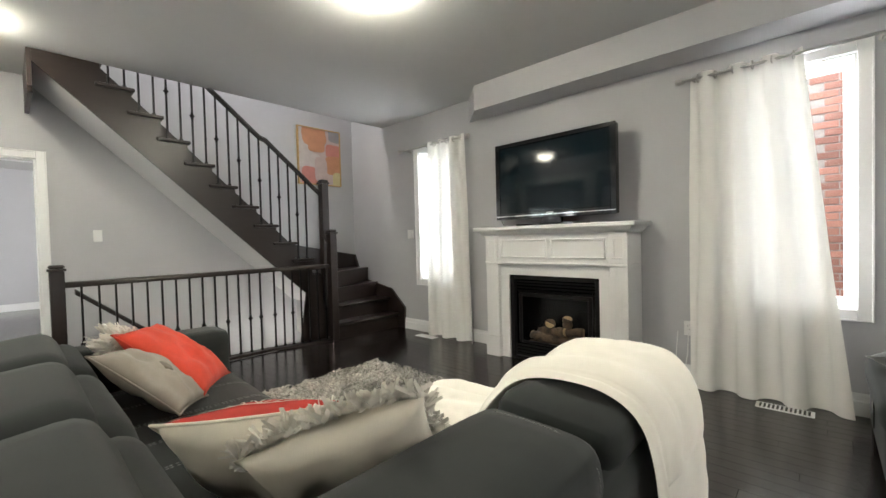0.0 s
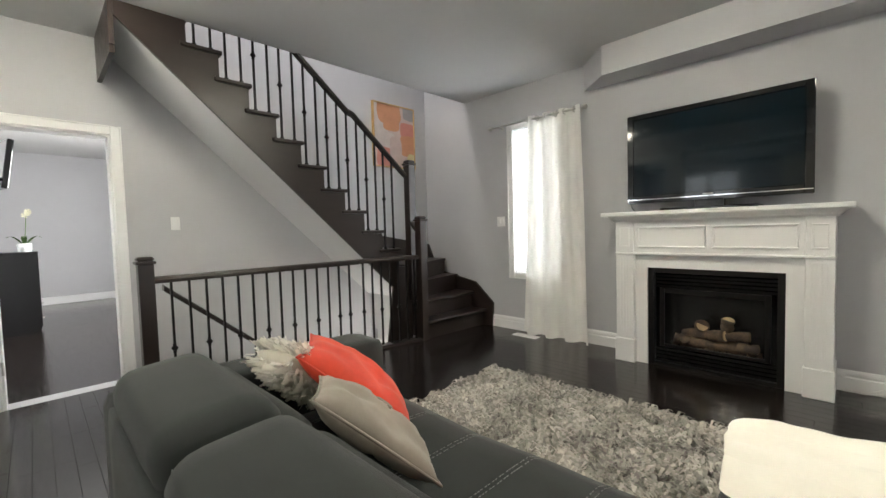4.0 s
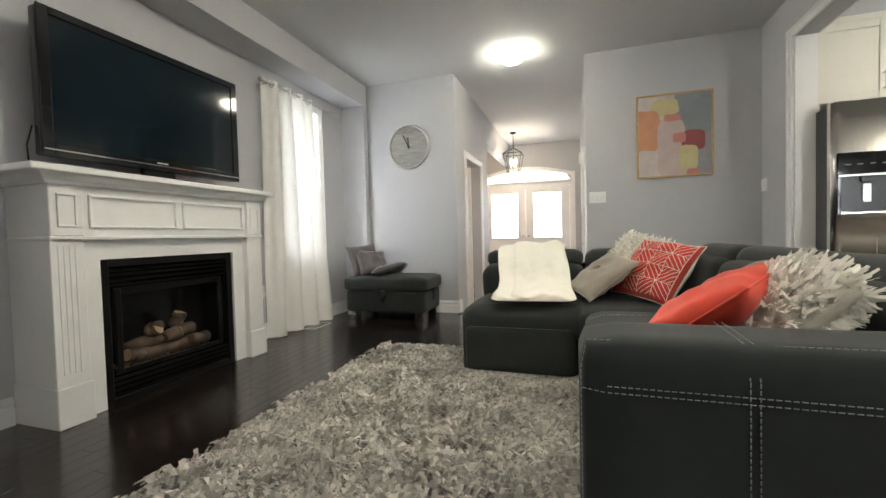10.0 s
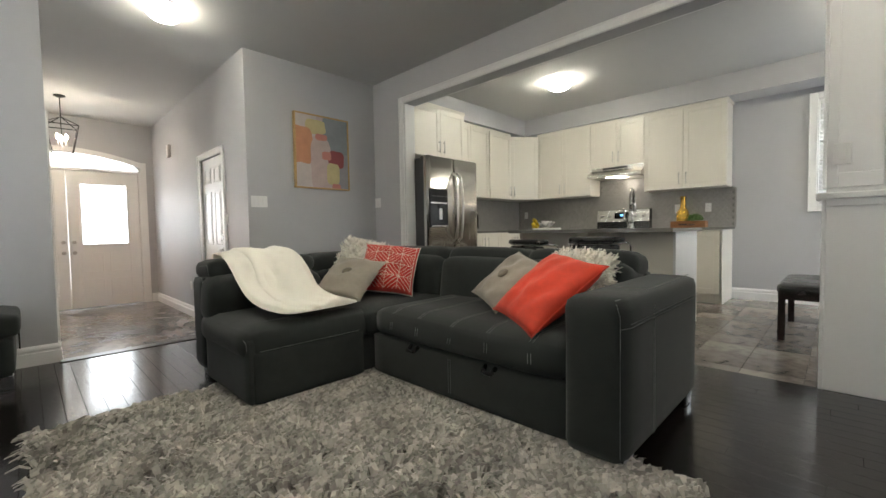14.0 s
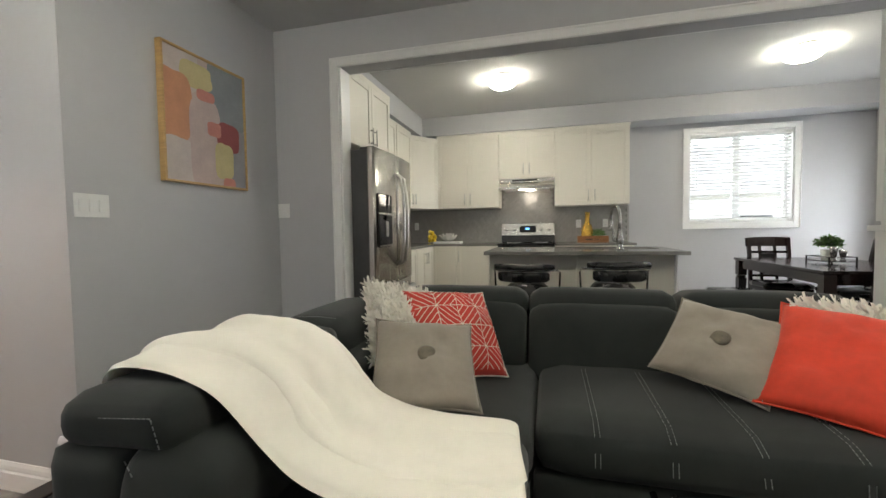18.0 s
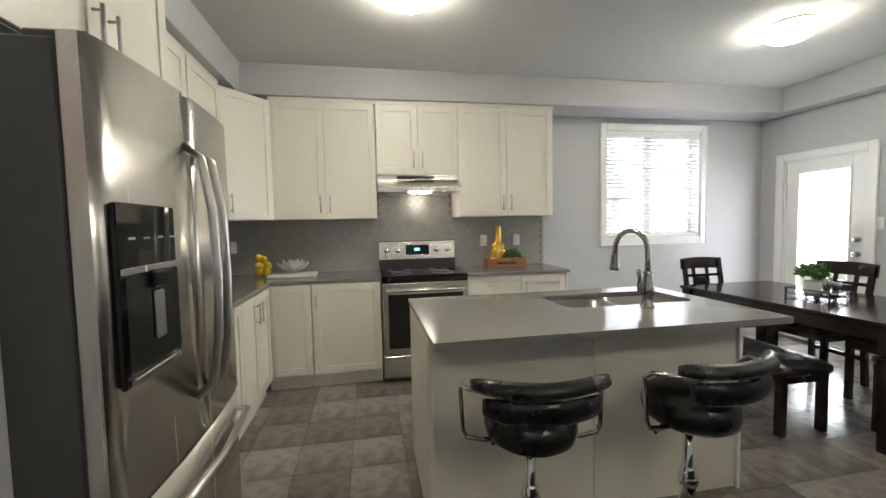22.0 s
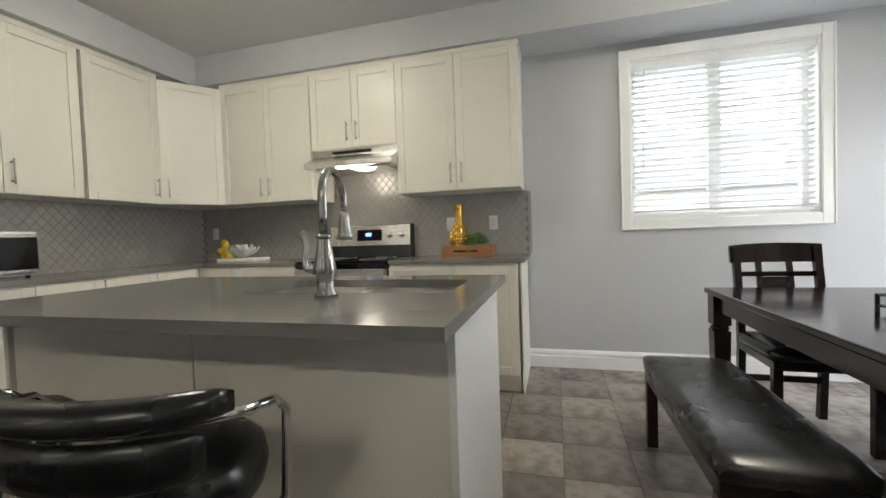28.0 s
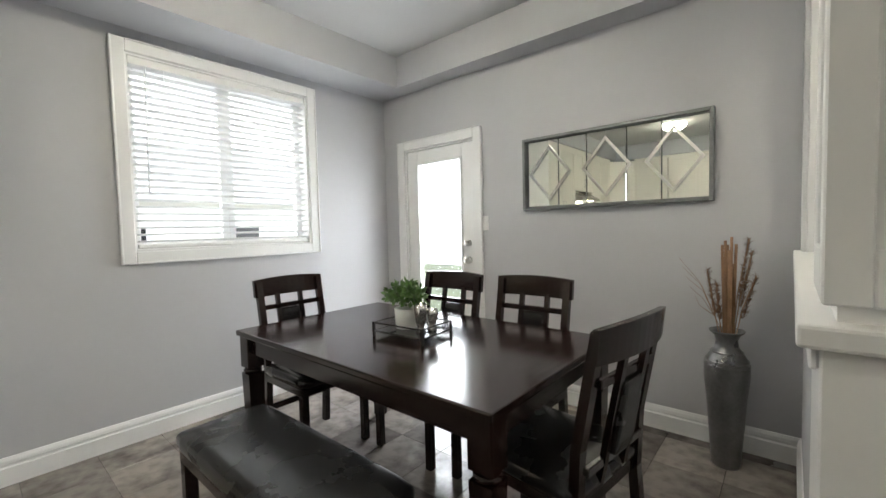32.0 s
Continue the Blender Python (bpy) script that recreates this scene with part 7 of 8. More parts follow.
# bar stools
def bar_stool(m, label):
    s = thing("bar_stool", label, "bar stool", m, "island bar stools")
    part("base_plate", lathe(bmesh.new(), [(0.195, 0), (0.195, 0.008), (0.16, 0.020), (0.08, 0.036), (0.035, 0.055), (0.03, 0.06)], 40), CHROME, s)
    part("column", lathe(bmesh.new(), [(0.032, 0.05), (0.032, 0.32), (0.026, 0.325), (0.022, 0.33), (0.022, 0.51)], 20), CHROME, s)
    ring = [(0.10 + 0.11 * math.cos(a), 0.02 + 0.13 * math.sin(a), 0.27) for a in [k * math.pi / 14 - 0.2 for k in range(-11, 19)]]
    part("foot_ring", tube(bmesh.new(), ring, 0.010, 10, closed=True), CHROME, s)
    part("ring_collar", lathe(bmesh.new(), [(0.036, 0.255), (0.040, 0.26), (0.040, 0.285), (0.036, 0.29)], 18), CHROME, s)
    part("gas_lever", tube(bmesh.new(), [(0.02, 0, 0.503), (0.10, -0.03, 0.495), (0.15, -0.045, 0.465)], [0.006, 0.006, 0.012], 8), BLACKPLASTIC, s)
    part("seat", lathe(bmesh.new(), [(0.03, 0.505), (0.15, 0.51), (0.178, 0.53), (0.188, 0.565), (0.180, 0.605), (0.150, 0.630), (0.09, 0.640), (0.01, 0.642)], 36), LEATHER, s)
    # curved back pad and lower shell on a chrome hoop
    def pad(rad, half, tt, hh, zc, flat):
        bm = bmesh.new()
        rows = []
        for k in range(25):
            u = -1 + k / 12
            a = radians(90 - half * u)
            e = (1 - abs(u) ** 6) ** 0.5 * 0.92 + 0.08
            row = []
            for j in range(12):
                b = 2 * math.pi * j / 12
                cz = math.sin(b)
                r = rad + tt * e * math.cos(b)
                row.append(bm.verts.new((r * math.cos(a), r * math.sin(a) - rad + 0.235, zc + hh * (0.6 + 0.4 * e) * (cz if cz > 0 else cz * flat))))
            rows.append(row)
        for a_, b_ in zip(rows, rows[1:]):
            for j in range(12):
                fcc = bm.faces.new((a_[j], a_[(j + 1) % 12], b_[(j + 1) % 12], b_[j]))
                fcc.smooth = True
        bm.faces.new(rows[0])
        bm.faces.new(rows[-1][::-1])
        return bm
    part("backrest", pad(0.42, 38, 0.034, 0.032, 0.772, 0.5), LEATHER, s)
    part("back_shell", pad(0.40, 33, 0.018, 0.028, 0.715, 1.9), LEATHER, s)
    arc_ = [(0.415 * math.cos(a), 0.415 * math.sin(a) - 0.42 + 0.235, 0.755) for a in [radians(d) for d in range(52, 129, 6)]]
    side = [(0.05, 0.03, 0.520), (0.20, 0.03, 0.520), (0.262, 0.03, 0.532), (0.278, 0.03, 0.56), (0.285, 0.025, 0.715), (0.282, 0.06, 0.745), (0.270, 0.12, 0.752)]
    part("hoop", tube(bmesh.new(), side + arc_ + [(-x, y, z) for x, y, z in side[::-1]], 0.0095, 10), CHROME, s)
    return s


st1 = bar_stool(pose(-0.512, -1.645, 0, 0, 0, -8) @ Matrix.Diagonal((0.95, 1, 1.03, 1)), "black leather bar stool with chrome pedestal at the island")
copy_thing(st1, ORIGIN @ pose(-1.175, -1.60, 0, 0, 0, 9) @ Matrix.Diagonal((0.95, 1, 1.03, 1)))

ORIGIN = Matrix.Translation((0.04, 0.025, 0))
# lemons in a glass vase
CLEAR = material("clear_vessel", (1, 1, 1), 0.02)
CLEAR.node_tree.nodes["Principled BSDF"].inputs["Transmission Weight"].default_value = 1.0
LEMON = material("lemon_skin", (0.86, 0.60, 0.03), 0.45, vary=0.15, scale=12, bump=0.3, bscale=90)
lm = thing("lemon_vase", "clear glass vase filled with yellow lemons", "vase", pose(1.03, -4.12, 0.915))
part("glass", lathe(bmesh.new(), [(0.065, 0.0), (0.078, 0.004), (0.080, 0.19)], 28, cap=False), GLASS, lm).visible_shadow = False
rl = random.Random(8)
for k, (x, y, z) in enumerate(((-0.03, 0.02, 0.045), (0.035, 0.0, 0.045), (0.0, -0.035, 0.05), (-0.032, -0.015, 0.10), (0.03, 0.025, 0.10), (0.025, -0.03, 0.105), (-0.005, 0.02, 0.15), (0.03, -0.01, 0.165))):
    b = lathe(bmesh.new(), [(0.004, -0.044), (0.010, -0.039), (0.022, -0.030), (0.031, -0.010), (0.031, 0.010), (0.022, 0.030), (0.010, 0.039), (0.004, 0.044)], 14)
    part("lemon", b, LEMON, lm, at=pose(x, y, z, rl.uniform(0, 180), rl.uniform(0, 180), 0))
# white lotus on a small tray
lo_ = thing("lotus_candle_holder", "white ceramic lotus flower on a small white tray", "ornament", pose(0.79, -4.02, 0.915) @ Matrix.Scale(1.35, 4))
CERAMIC = material("white_ceramic", (0.80, 0.80, 0.79), 0.25)
part("tray", boxes((-0.17, 0.13, -0.075, 0.075, 0, 0.022), bev=0.005), CERAMIC, lo_)
for ring, (n, r, tilt, s) in enumerate(((8, 0.026, 52, 1.15), (7, 0.018, 32, 1.1), (5, 0.010, 14, 1.0))):
    for k in range(n):
        a = 2 * math.pi * (k + 0.5 * ring) / n
        bm = bmesh.new()
        L, W = 0.085 * s, 0.026 * s
        g = []
        for i in range(6):
            f = i / 5
            w = W * math.sin(math.pi * min(1, 0.12 + 0.88 * f)) ** 0.7 * (1 if f < 0.98 else 0.12)
            g.append([bm.verts.new((xx * w, 0.010 * (abs(xx)) * 1.2 - 0.012 * math.sin(math.pi * f), f * L)) for xx in (-1, -0.5, 0, 0.5, 1)])
        for p, q in zip(g, g[1:]):
            for i in range(4):
                bm.faces.new((p[i], p[i + 1], q[i + 1], q[i]))
        bmesh.ops.solidify(bm, geom=list(bm.faces), thickness=0.003)
        part("petal", bm, CERAMIC, lo_, at=Matrix.Translation((-0.02, 0, 0.028)) @ Matrix.Rotation(a, 4, "Z") @ Matrix.Translation((0, -r, 0)) @ Matrix.Rotation(radians(tilt), 4, "X"), smooth=True)
# wooden crate with gold bottle and herb pot
CRATEW = material("crate_wood", (0.30, 0.13, 0.05), 0.6, vary=0.35, scale=6, stretch=(1, 8, 8), bump=0.2, bscale=60)
GOLDLEAF = material("gold_ceramic", (0.62, 0.38, 0.08), 0.24, 0.9, vary=0.2, scale=20)
crt = thing("wooden_crate", "small brown wooden crate with dark script lettering", "crate", pose(-1.26, -4.16, 0.915))
part("board", boxes((-0.20, 0.20, 0.066, 0.078, 0, 0.085), bev=0.002), CRATEW, crt)
part("board", boxes((-0.20, 0.20, -0.078, -0.066, 0, 0.085), bev=0.002), CRATEW, crt)
part("board", boxes((-0.20, -0.188, -0.065, 0.065, 0, 0.085), bev=0.002), CRATEW, crt)
part("board", boxes((0.188, 0.20, -0.065, 0.065, 0, 0.085), bev=0.002), CRATEW, crt)
part("bottom", boxes((-0.187, 0.187, -0.065, 0.065, 0.0, 0.010)), CRATEW, crt)
part("lettering", boxes((-0.09, -0.01, 0.078, 0.0795, 0.035, 0.045), (0.0, 0.10, 0.078, 0.0795, 0.032, 0.048)), BLACKPLASTIC, crt)
gbt = thing("gold_bottle", "gold diamond-faceted bottle in the crate", "bottle", pose(-1.19, -4.16, 0.926) @ Matrix.Scale(1.32, 4))
bb = lathe(bmesh.new(), [(0.040, 0.0), (0.052, 0.02), (0.058, 0.07), (0.056, 0.11), (0.046, 0.15), (0.030, 0.185), (0.024, 0.22), (0.023, 0.28), (0.029, 0.30), (0.024, 0.305)], 16)
part("body", bb, GOLDLEAF, gbt)
fb_ = bmesh.new()
for r_ in range(9):
    for k in range(12):
        a = 2 * math.pi * (k + 0.5 * (r_ % 2)) / 12
        z = 0.02 + r_ * 0.018
        rad = 0.054 if z < 0.12 else 0.050 - (z - 0.12) * 0.25
        p = Vector((rad * math.cos(a), rad * math.sin(a), z))
        q = pose(p.x, p.y, p.z, 0, 0, math.degrees(a))
        vs = [fb_.verts.new(q @ Vector(v)) for v in ((0, -0.012, 0), (0, 0, -0.014), (0, 0.012, 0), (0, 0, 0.014), (0.008, 0, 0))]
        for i in range(4):
            fb_.faces.new((vs[i], vs[(i + 1) % 4], vs[4]))
fo = part("facets", fb_, GOLDLEAF, gbt)
fo["kind"] = "stuff"
LEAF = material("herb_leaf", (0.07, 0.15, 0.03), 0.5, vary=0.4, scale=30, island=0.35)


def leaf_ball(parent, c, r, n, size, seed, flat=0.8):
    """A loose head of many small leaves."""
    g = np.random.default_rng(seed)
    vs, fs = [], []
    for _ in range(n):
        d = g.normal(0, 1, 3)
        d[2] = abs(d[2]) * flat
        d /= np.linalg.norm(d)
        p = np.array(c) + d * r * g.uniform(0.45, 1.05) * np.array([1, 1, 0.95])
        u = np.cross(d, g.normal(0, 1, 3))
        u /= np.linalg.norm(u)
        t_ = d * 0.5 + u * 0.4 + g.normal(0, 0.3, 3)
        t_ /= np.linalg.norm(t_)
        s_ = np.cross(t_, d + g.normal(0, 0.2, 3))
        s_ /= np.linalg.norm(s_) + 1e-6
        L = size * g.uniform(0.7, 1.2)
        i = len(vs)
        vs += [tuple(p), tuple(p + t_ * L * 0.5 + s_ * L * 0.28 + d * L * 0.06), tuple(p + t_ * L), tuple(p + t_ * L * 0.5 - s_ * L * 0.28 + d * L * 0.06)]
        fs += [(i, i + 1, i + 2), (i, i + 2, i + 3)]
    return mesh_from("leaves", vs, fs, LEAF, parent, "stuff")


hp = thing("herb_pot", "green potted herb in the wooden crate", "plant", pose(-1.33, -4.15, 0.926))
part("pot", lathe(bmesh.new(), [(0.035, 0), (0.042, 0.07), (0.040, 0.072), (0.034, 0.06)], 20), CERAMIC, hp)
leaf_ball(hp, (0, 0, 0.085), 0.080, 460, 0.028, 3)

# ---- dining area ----
ORIGIN = Matrix()
tb = thing("dining_table", "dark espresso dining table with a glossy top", "table", pose(-3.14, -2.675, 0))
part("tabletop", boxes((-0.475, 0.475, -0.785, 0.785, 0.722, 0.750), bev=0.006, seg=2), TABLEWOOD, tb)
for x0, x1, y0, y1 in ((-0.415, 0.415, -0.745, -0.725), (-0.415, 0.415, 0.725, 0.745), (-0.44, -0.42, -0.70, 0.70), (0.42, 0.44, -0.70, 0.70)):
    part("apron", boxes((x0, x1, y0, y1, 0.635, 0.721)), TABLEWOOD, tb)
for x in (-0.42, 0.42):
    for y in (-0.73, 0.73):
        bm = boxes((-0.042, 0.042, -0.042, 0.042, 0.56, 0.7215), bev=0.003)
        lathe(bm, [(0.034, 0.555), (0.044, 0.548), (0.044, 0.538), (0.034, 0.530)], 20)
        a = [bm.verts.new((sx * 0.040, sy * 0.040, 0.53)) for sx, sy in ((-1, -1), (1, -1), (1, 1), (-1, 1))]
        b = [bm.verts.new((sx * 0.030, sy * 0.030, 0.0)) for sx, sy in ((-1, -1), (1, -1), (1, 1), (-1, 1))]
        bm.faces.new(a)
        bm.faces.new(b[::-1])
        for i in range(4):
            bm.faces.new((a[i], a[(i + 1) % 4], b[(i + 1) % 4], b[i]))
        part("leg", bm, TABLEWOOD, tb, at=pose(x, y, 0))


def dining_chair(m, label):
    """A lattice-backed chair; it faces -y, its back is at +y."""
    c = thing("dining_chair", label, "chair", m, "dining chairs")
    part("seat_frame", boxes((-0.215, 0.215, -0.21, 0.20, 0.385, 0.43), bev=0.004), TABLEWOOD, c)
    part("seat_pad", soft_box(0.45, 0.43, 0.06, 0.028, puff=0.012), LEATHER, c, at=pose(0, -0.01, 0.425))
    for x in (-0.195, 0.195):
        a = boxes((x - 0.020, x + 0.020, -0.205, -0.165, 0, 0.386), bev=0.003)
        part("front_leg", a, TABLEWOOD, c)
        bm = bmesh.new()
        prism(bm, [(0.205, 0.0), (0.245, 0.0), (0.212, 0.40), (0.222, 0.60), (0.285, 0.95), (0.255, 0.955), (0.190, 0.60), (0.180, 0.40)], "x", x - 0.018, x + 0.018)
        part("back_post", bm, TABLEWOOD, c)

    def back_y(z):
        return 0.190 + max(0, z - 0.45) * 0.155
    # curved crest rail
    bm = bmesh.new()
    rows = []
    for k in range(13):
        f = k / 12 * 2 - 1
        x = f * 0.222
        y = back_y(0.91) + 0.030 * (1 - f * f) + 0.004
        top = 0.975 - 0.010 * f * f
        rows.append([bm.verts.new(p) for p in ((x, y - 0.012, 0.865), (x, y + 0.012, 0.865), (x, y + 0.024, top), (x, y + 0.002, top))])
    for a_, b_ in zip(rows, rows[1:]):
        for j in range(4):
            bm.faces.new((a_[j], a_[(j + 1) % 4], b_[(j + 1) % 4], b_[j]))
    bm.faces.new(rows[0][::-1])
    bm.faces.new(rows[-1])
    part("crest_rail", bm, TABLEWOOD, c)
    for z in (0.80, 0.53):
        y = back_y(z)
        part("cross_rail", boxes((-0.178, 0.178, y + 0.006, y + 0.026, z - 0.014, z + 0.014), bev=0.003), TABLEWOOD, c)
    for x in (-0.075, 0.075):
        bm = bmesh.new()
        prism(bm, [(back_y(0.46) + 0.006, 0.46), (back_y(0.46) + 0.026, 0.46), (back_y(0.88) + 0.040, 0.88), (back_y(0.88) + 0.020, 0.88)], "x", x - 0.013, x + 0.013)
        part("slat", bm, TABLEWOOD, c)
    part("back_pad", soft_box(0.125, 0.032, 0.24, 0.012), LEATHER, c, at=pose(0, back_y(0.66) + 0.012, 0.545, -9))
    part("stretcher", boxes((-0.178, 0.178, 0.196, 0.214, 0.20, 0.235), bev=0.003), TABLEWOOD, c)
    return c


chA = dining_chair(pose(-3.09, -3.41, 0, 0, 0, 180), "espresso lattice-back chair with a black leather seat by the window")
for mm, lb in ((pose(-3.48, -2.90, 0, 0, 0, 90), "espresso lattice-back chair with a black leather seat by the patio door"),
               (pose(-3.51, -2.36, 0, 0, 0, 90), "espresso lattice-back chair with a black leather seat below the mirror"),
               (pose(-3.12, -1.93, 0, 0, 0, -8), "espresso lattice-back chair pushed in at the table end")):
    tagged(copy_thing(chA, mm), lb)

bn = thing("dining_bench", "black leather padded bench with espresso legs", "bench", pose(-2.485, -2.685, 0))
part("frame", boxes((-0.18, 0.18, -0.48, 0.48, 0.33, 0.385), bev=0.004), TABLEWOOD, bn)
part("seat_pad", soft_box(0.385, 1.01, 0.075, 0.032, puff=0.014), LEATHER, bn, at=pose(0, 0, 0.375))
for x in (-0.155, 0.155):
    for y in (-0.455, 0.455):
        part("leg", boxes((x - 0.024, x + 0.024, y - 0.024, y + 0.024, 0, 0.331), bev=0.003), TABLEWOOD, bn)

# black wire tray, plant and glasses on the table
ty = thing("serving_tray", "black metal rail tray on the dining table", "tray", pose(-3.12, -2.635, 0.75, 0, 0, 4))
part("plate", boxes((-0.10, 0.10, -0.14, 0.14, 0.022, 0.028)), BLACKGLOSS, ty)
for z in (0.025, 0.065):
    part("rail", tube(bmesh.new(), [(-0.105, -0.145, z), (0.105, -0.145, z), (0.105, 0.145, z), (-0.105, 0.145, z)], 0.004, 6, closed=True), BLACKMETAL, ty)
for x in (-0.105, 0.105):
    for y in (-0.145, 0.145):
        part("post", boxes((x - 0.005, x + 0.005, y - 0.005, y + 0.005, 0, 0.068)), BLACKMETAL, ty)
pl = thing("potted_plant", "small green plant in a white pot on the tray", "plant", pose(-3.13, -2.68, 0.778))
part("pot", lathe(bmesh.new(), [(0.045, 0), (0.052, 0.004), (0.058, 0.095), (0.053, 0.097), (0.047, 0.08), (0.01, 0.08)], 28), CERAMIC, pl)
leaf_ball(pl, (0, 0, 0.13), 0.088, 520, 0.034, 6, 0.9)
sv = material("mercury_glass", (0.55, 0.53, 0.52), 0.15, 0.9, vary=0.4, scale=40)
for x, y, h in ((-3.10, -2.56, 0.13), (-3.16, -2.545, 0.10)):
    g = thing("votive_glass", "silver patterned glass candle holder on the tray", "candle holder", pose(x, y, 0.778))
    part("cup", lathe(bmesh.new(), [(0.022, 0), (0.024, 0.004), (0.014, 0.02), (0.024, 0.05), (0.030, h - 0.02), (0.027, h), (0.024, h), (0.020, 0.055)], 18), sv, g)

# mirror with three applied diamonds
mr = thing("wall_mirror", "wide silver framed mirror with three diamond frames", "mirror", Matrix.Translation((WX, -2.203, 1.36)) @ Matrix.Rotation(radians(90), 4, "Z"))
FRAMEG = material("silver_grey_frame", (0.20, 0.21, 0.21), 0.4, 0.5, vary=0.3, scale=10, bump=0.2, bscale=80)
MIRROR = material("mirror_glass", (0.80, 0.83, 0.80), 0.0, 1.0)
MW, MH = 0.583, 0.508
for b in ((-MW, -MW + 0.022, 0, MH), (MW - 0.022, MW, 0, MH), (-MW + 0.022, MW - 0.022, 0, 0.022), (-MW + 0.022, MW - 0.022, MH - 0.022, MH)):
    part("frame_bar", boxes((b[0], b[1], -0.045, 0, b[2], b[3]), bev=0.004), FRAMEG, mr)
part("backing", boxes((-MW + 0.022, MW - 0.022, -0.004, 0, 0.022, MH - 0.022)), FRAMEG, mr)
c3 = [-MW + 0.022, -0.32, -0.125, 0.125, 0.32, MW - 0.022]
for a, b in zip(c3, c3[1:]):
    part("mirror_panel", boxes((a + 0.002, b - 0.002, -0.012, -0.005, 0.024, MH - 0.024), bev=0.003), MIRROR, mr)
for cx in (-0.385, 0.0, 0.385):
    d = bmesh.new()
    R0, R1 = 0.192, 0.167
    o = [(cx + R0 * 0.80 * x, MH / 2 + R0 * z) for x, z in ((1, 0), (0, 1), (-1, 0), (0, -1))]
    i_ = [(cx + R1 * 0.80 * x, MH / 2 + R1 * z) for x, z in ((1, 0), (0, 1), (-1, 0), (0, -1))]
    for k in range(4):
        l_ = (k + 1) % 4
        prism(d, [o[k], o[l_], i_[l_], i_[k]], "y", -0.026, -0.0125)
    part("diamond", d, NICKEL, mr)

# tall floor vase with dried stems
vz = thing("floor_vase", "tall hammered pewter floor vase with dried stems", "vase", pose(-4.27, -1.54, 0) @ Matrix.Diagonal((0.84, 0.84, 0.98, 1)))
PEWTER = material("hammered_pewter", (0.22, 0.22, 0.22), 0.34, 0.85, vary=0.3, scale=8, bump=0.35, bscale=70, rvary=0.08)
part("body", lathe(bmesh.new(), [(0.075, 0.0), (0.078, 0.01), (0.080, 0.06), (0.105, 0.36), (0.118, 0.47), (0.118, 0.52), (0.105, 0.565), (0.080, 0.60), (0.062, 0.625), (0.056, 0.655), (0.066, 0.685), (0.092, 0.705), (0.092, 0.711), (0.060, 0.69), (0.048, 0.65)], 40), PEWTER, vz)
for z, r in ((0.555, 0.111), (0.535, 0.117), (0.60, 0.082)):
    part("ridge", tube(bmesh.new(), [(r * math.cos(a), r * math.sin(a), z) for a in [k * math.pi / 20 for k in range(40)]], 0.004, 6, closed=True), PEWTER, vz)
REED = material("dried_reed", (0.26, 0.15, 0.09), 0.8, vary=0.3, scale=10, island=0.3)
PLUME = material("pampas_plume", (0.17, 0.10, 0.065), 0.95, vary=0.3, scale=20, island=0.3)
rv = random.Random(12)
for k in range(11):
    a, r = rv.uniform(0, 6.28), rv.uniform(0.0, 0.035)
    t0 = Vector((r * math.cos(a), r * math.sin(a), 0.55))
    t1 = Vector((r * 1.8 * math.cos(a), r * 1.8 * math.sin(a) - 0.01, rv.uniform(1.05, 1.20)))
    part("reed", tube(bmesh.new(), [t0, t1], 0.0075, 6), REED, vz)
for k, (tx, ty_, tz) in enumerate(((0.0, 0.12, 1.12), (0.05, 0.14, 1.0), (-0.04, 0.10, 1.18), (0.02, -0.10, 1.02), (-0.03, -0.06, 0.95))):
    top = Vector((tx, ty_, tz))
    bot = Vector((tx * 0.2, ty_ * 0.2, 0.6))
    sp = part("stem", tube(bmesh.new(), [bot, bot.lerp(top, 0.5) + Vector((0, -0.01, 0.02)), top], 0.003, 5), REED, vz)
    g = np.random.default_rng(40 + k)
    vs, fs = [], []
    for _ in range(260):
        f = g.uniform(0.45, 1.0)
        p = np.array(bot.lerp(top, f))
        d = g.normal(0, 1, 3)
        d[2] = abs(d[2]) * 0.6 + 0.4
        d /= np.linalg.norm(d)
        L = 0.05 * (1.15 - f * 0.6) * g.uniform(0.6, 1.2)
        s_ = np.cross(d, g.normal(0, 1, 3))
        s_ /= np.linalg.norm(s_)
        i = len(vs)
        vs += [tuple(p - s_ * 0.002), tuple(p + s_ * 0.002), tuple(p + d * L)]
        fs.append((i, i + 1, i + 2))
    mesh_from("plume", vs, fs, PLUME, vz, "stuff")
for k in range(5):
    g = random.Random(70 + k)
    p0 = Vector((0, 0, 0.65))
    pts_ = [p0, Vector((0.02, -0.06, 0.78)), Vector((g.uniform(-0.05, 0.1), -0.13, 0.84 + 0.03 * k)), Vector((g.uniform(-0.05, 0.1), -0.17 - 0.02 * k, 0.88 + 0.05 * k))]
    part("twig", tube(bmesh.new(), pts_, [0.002, 0.0016, 0.0012, 0.0008], 5), REED, vz)

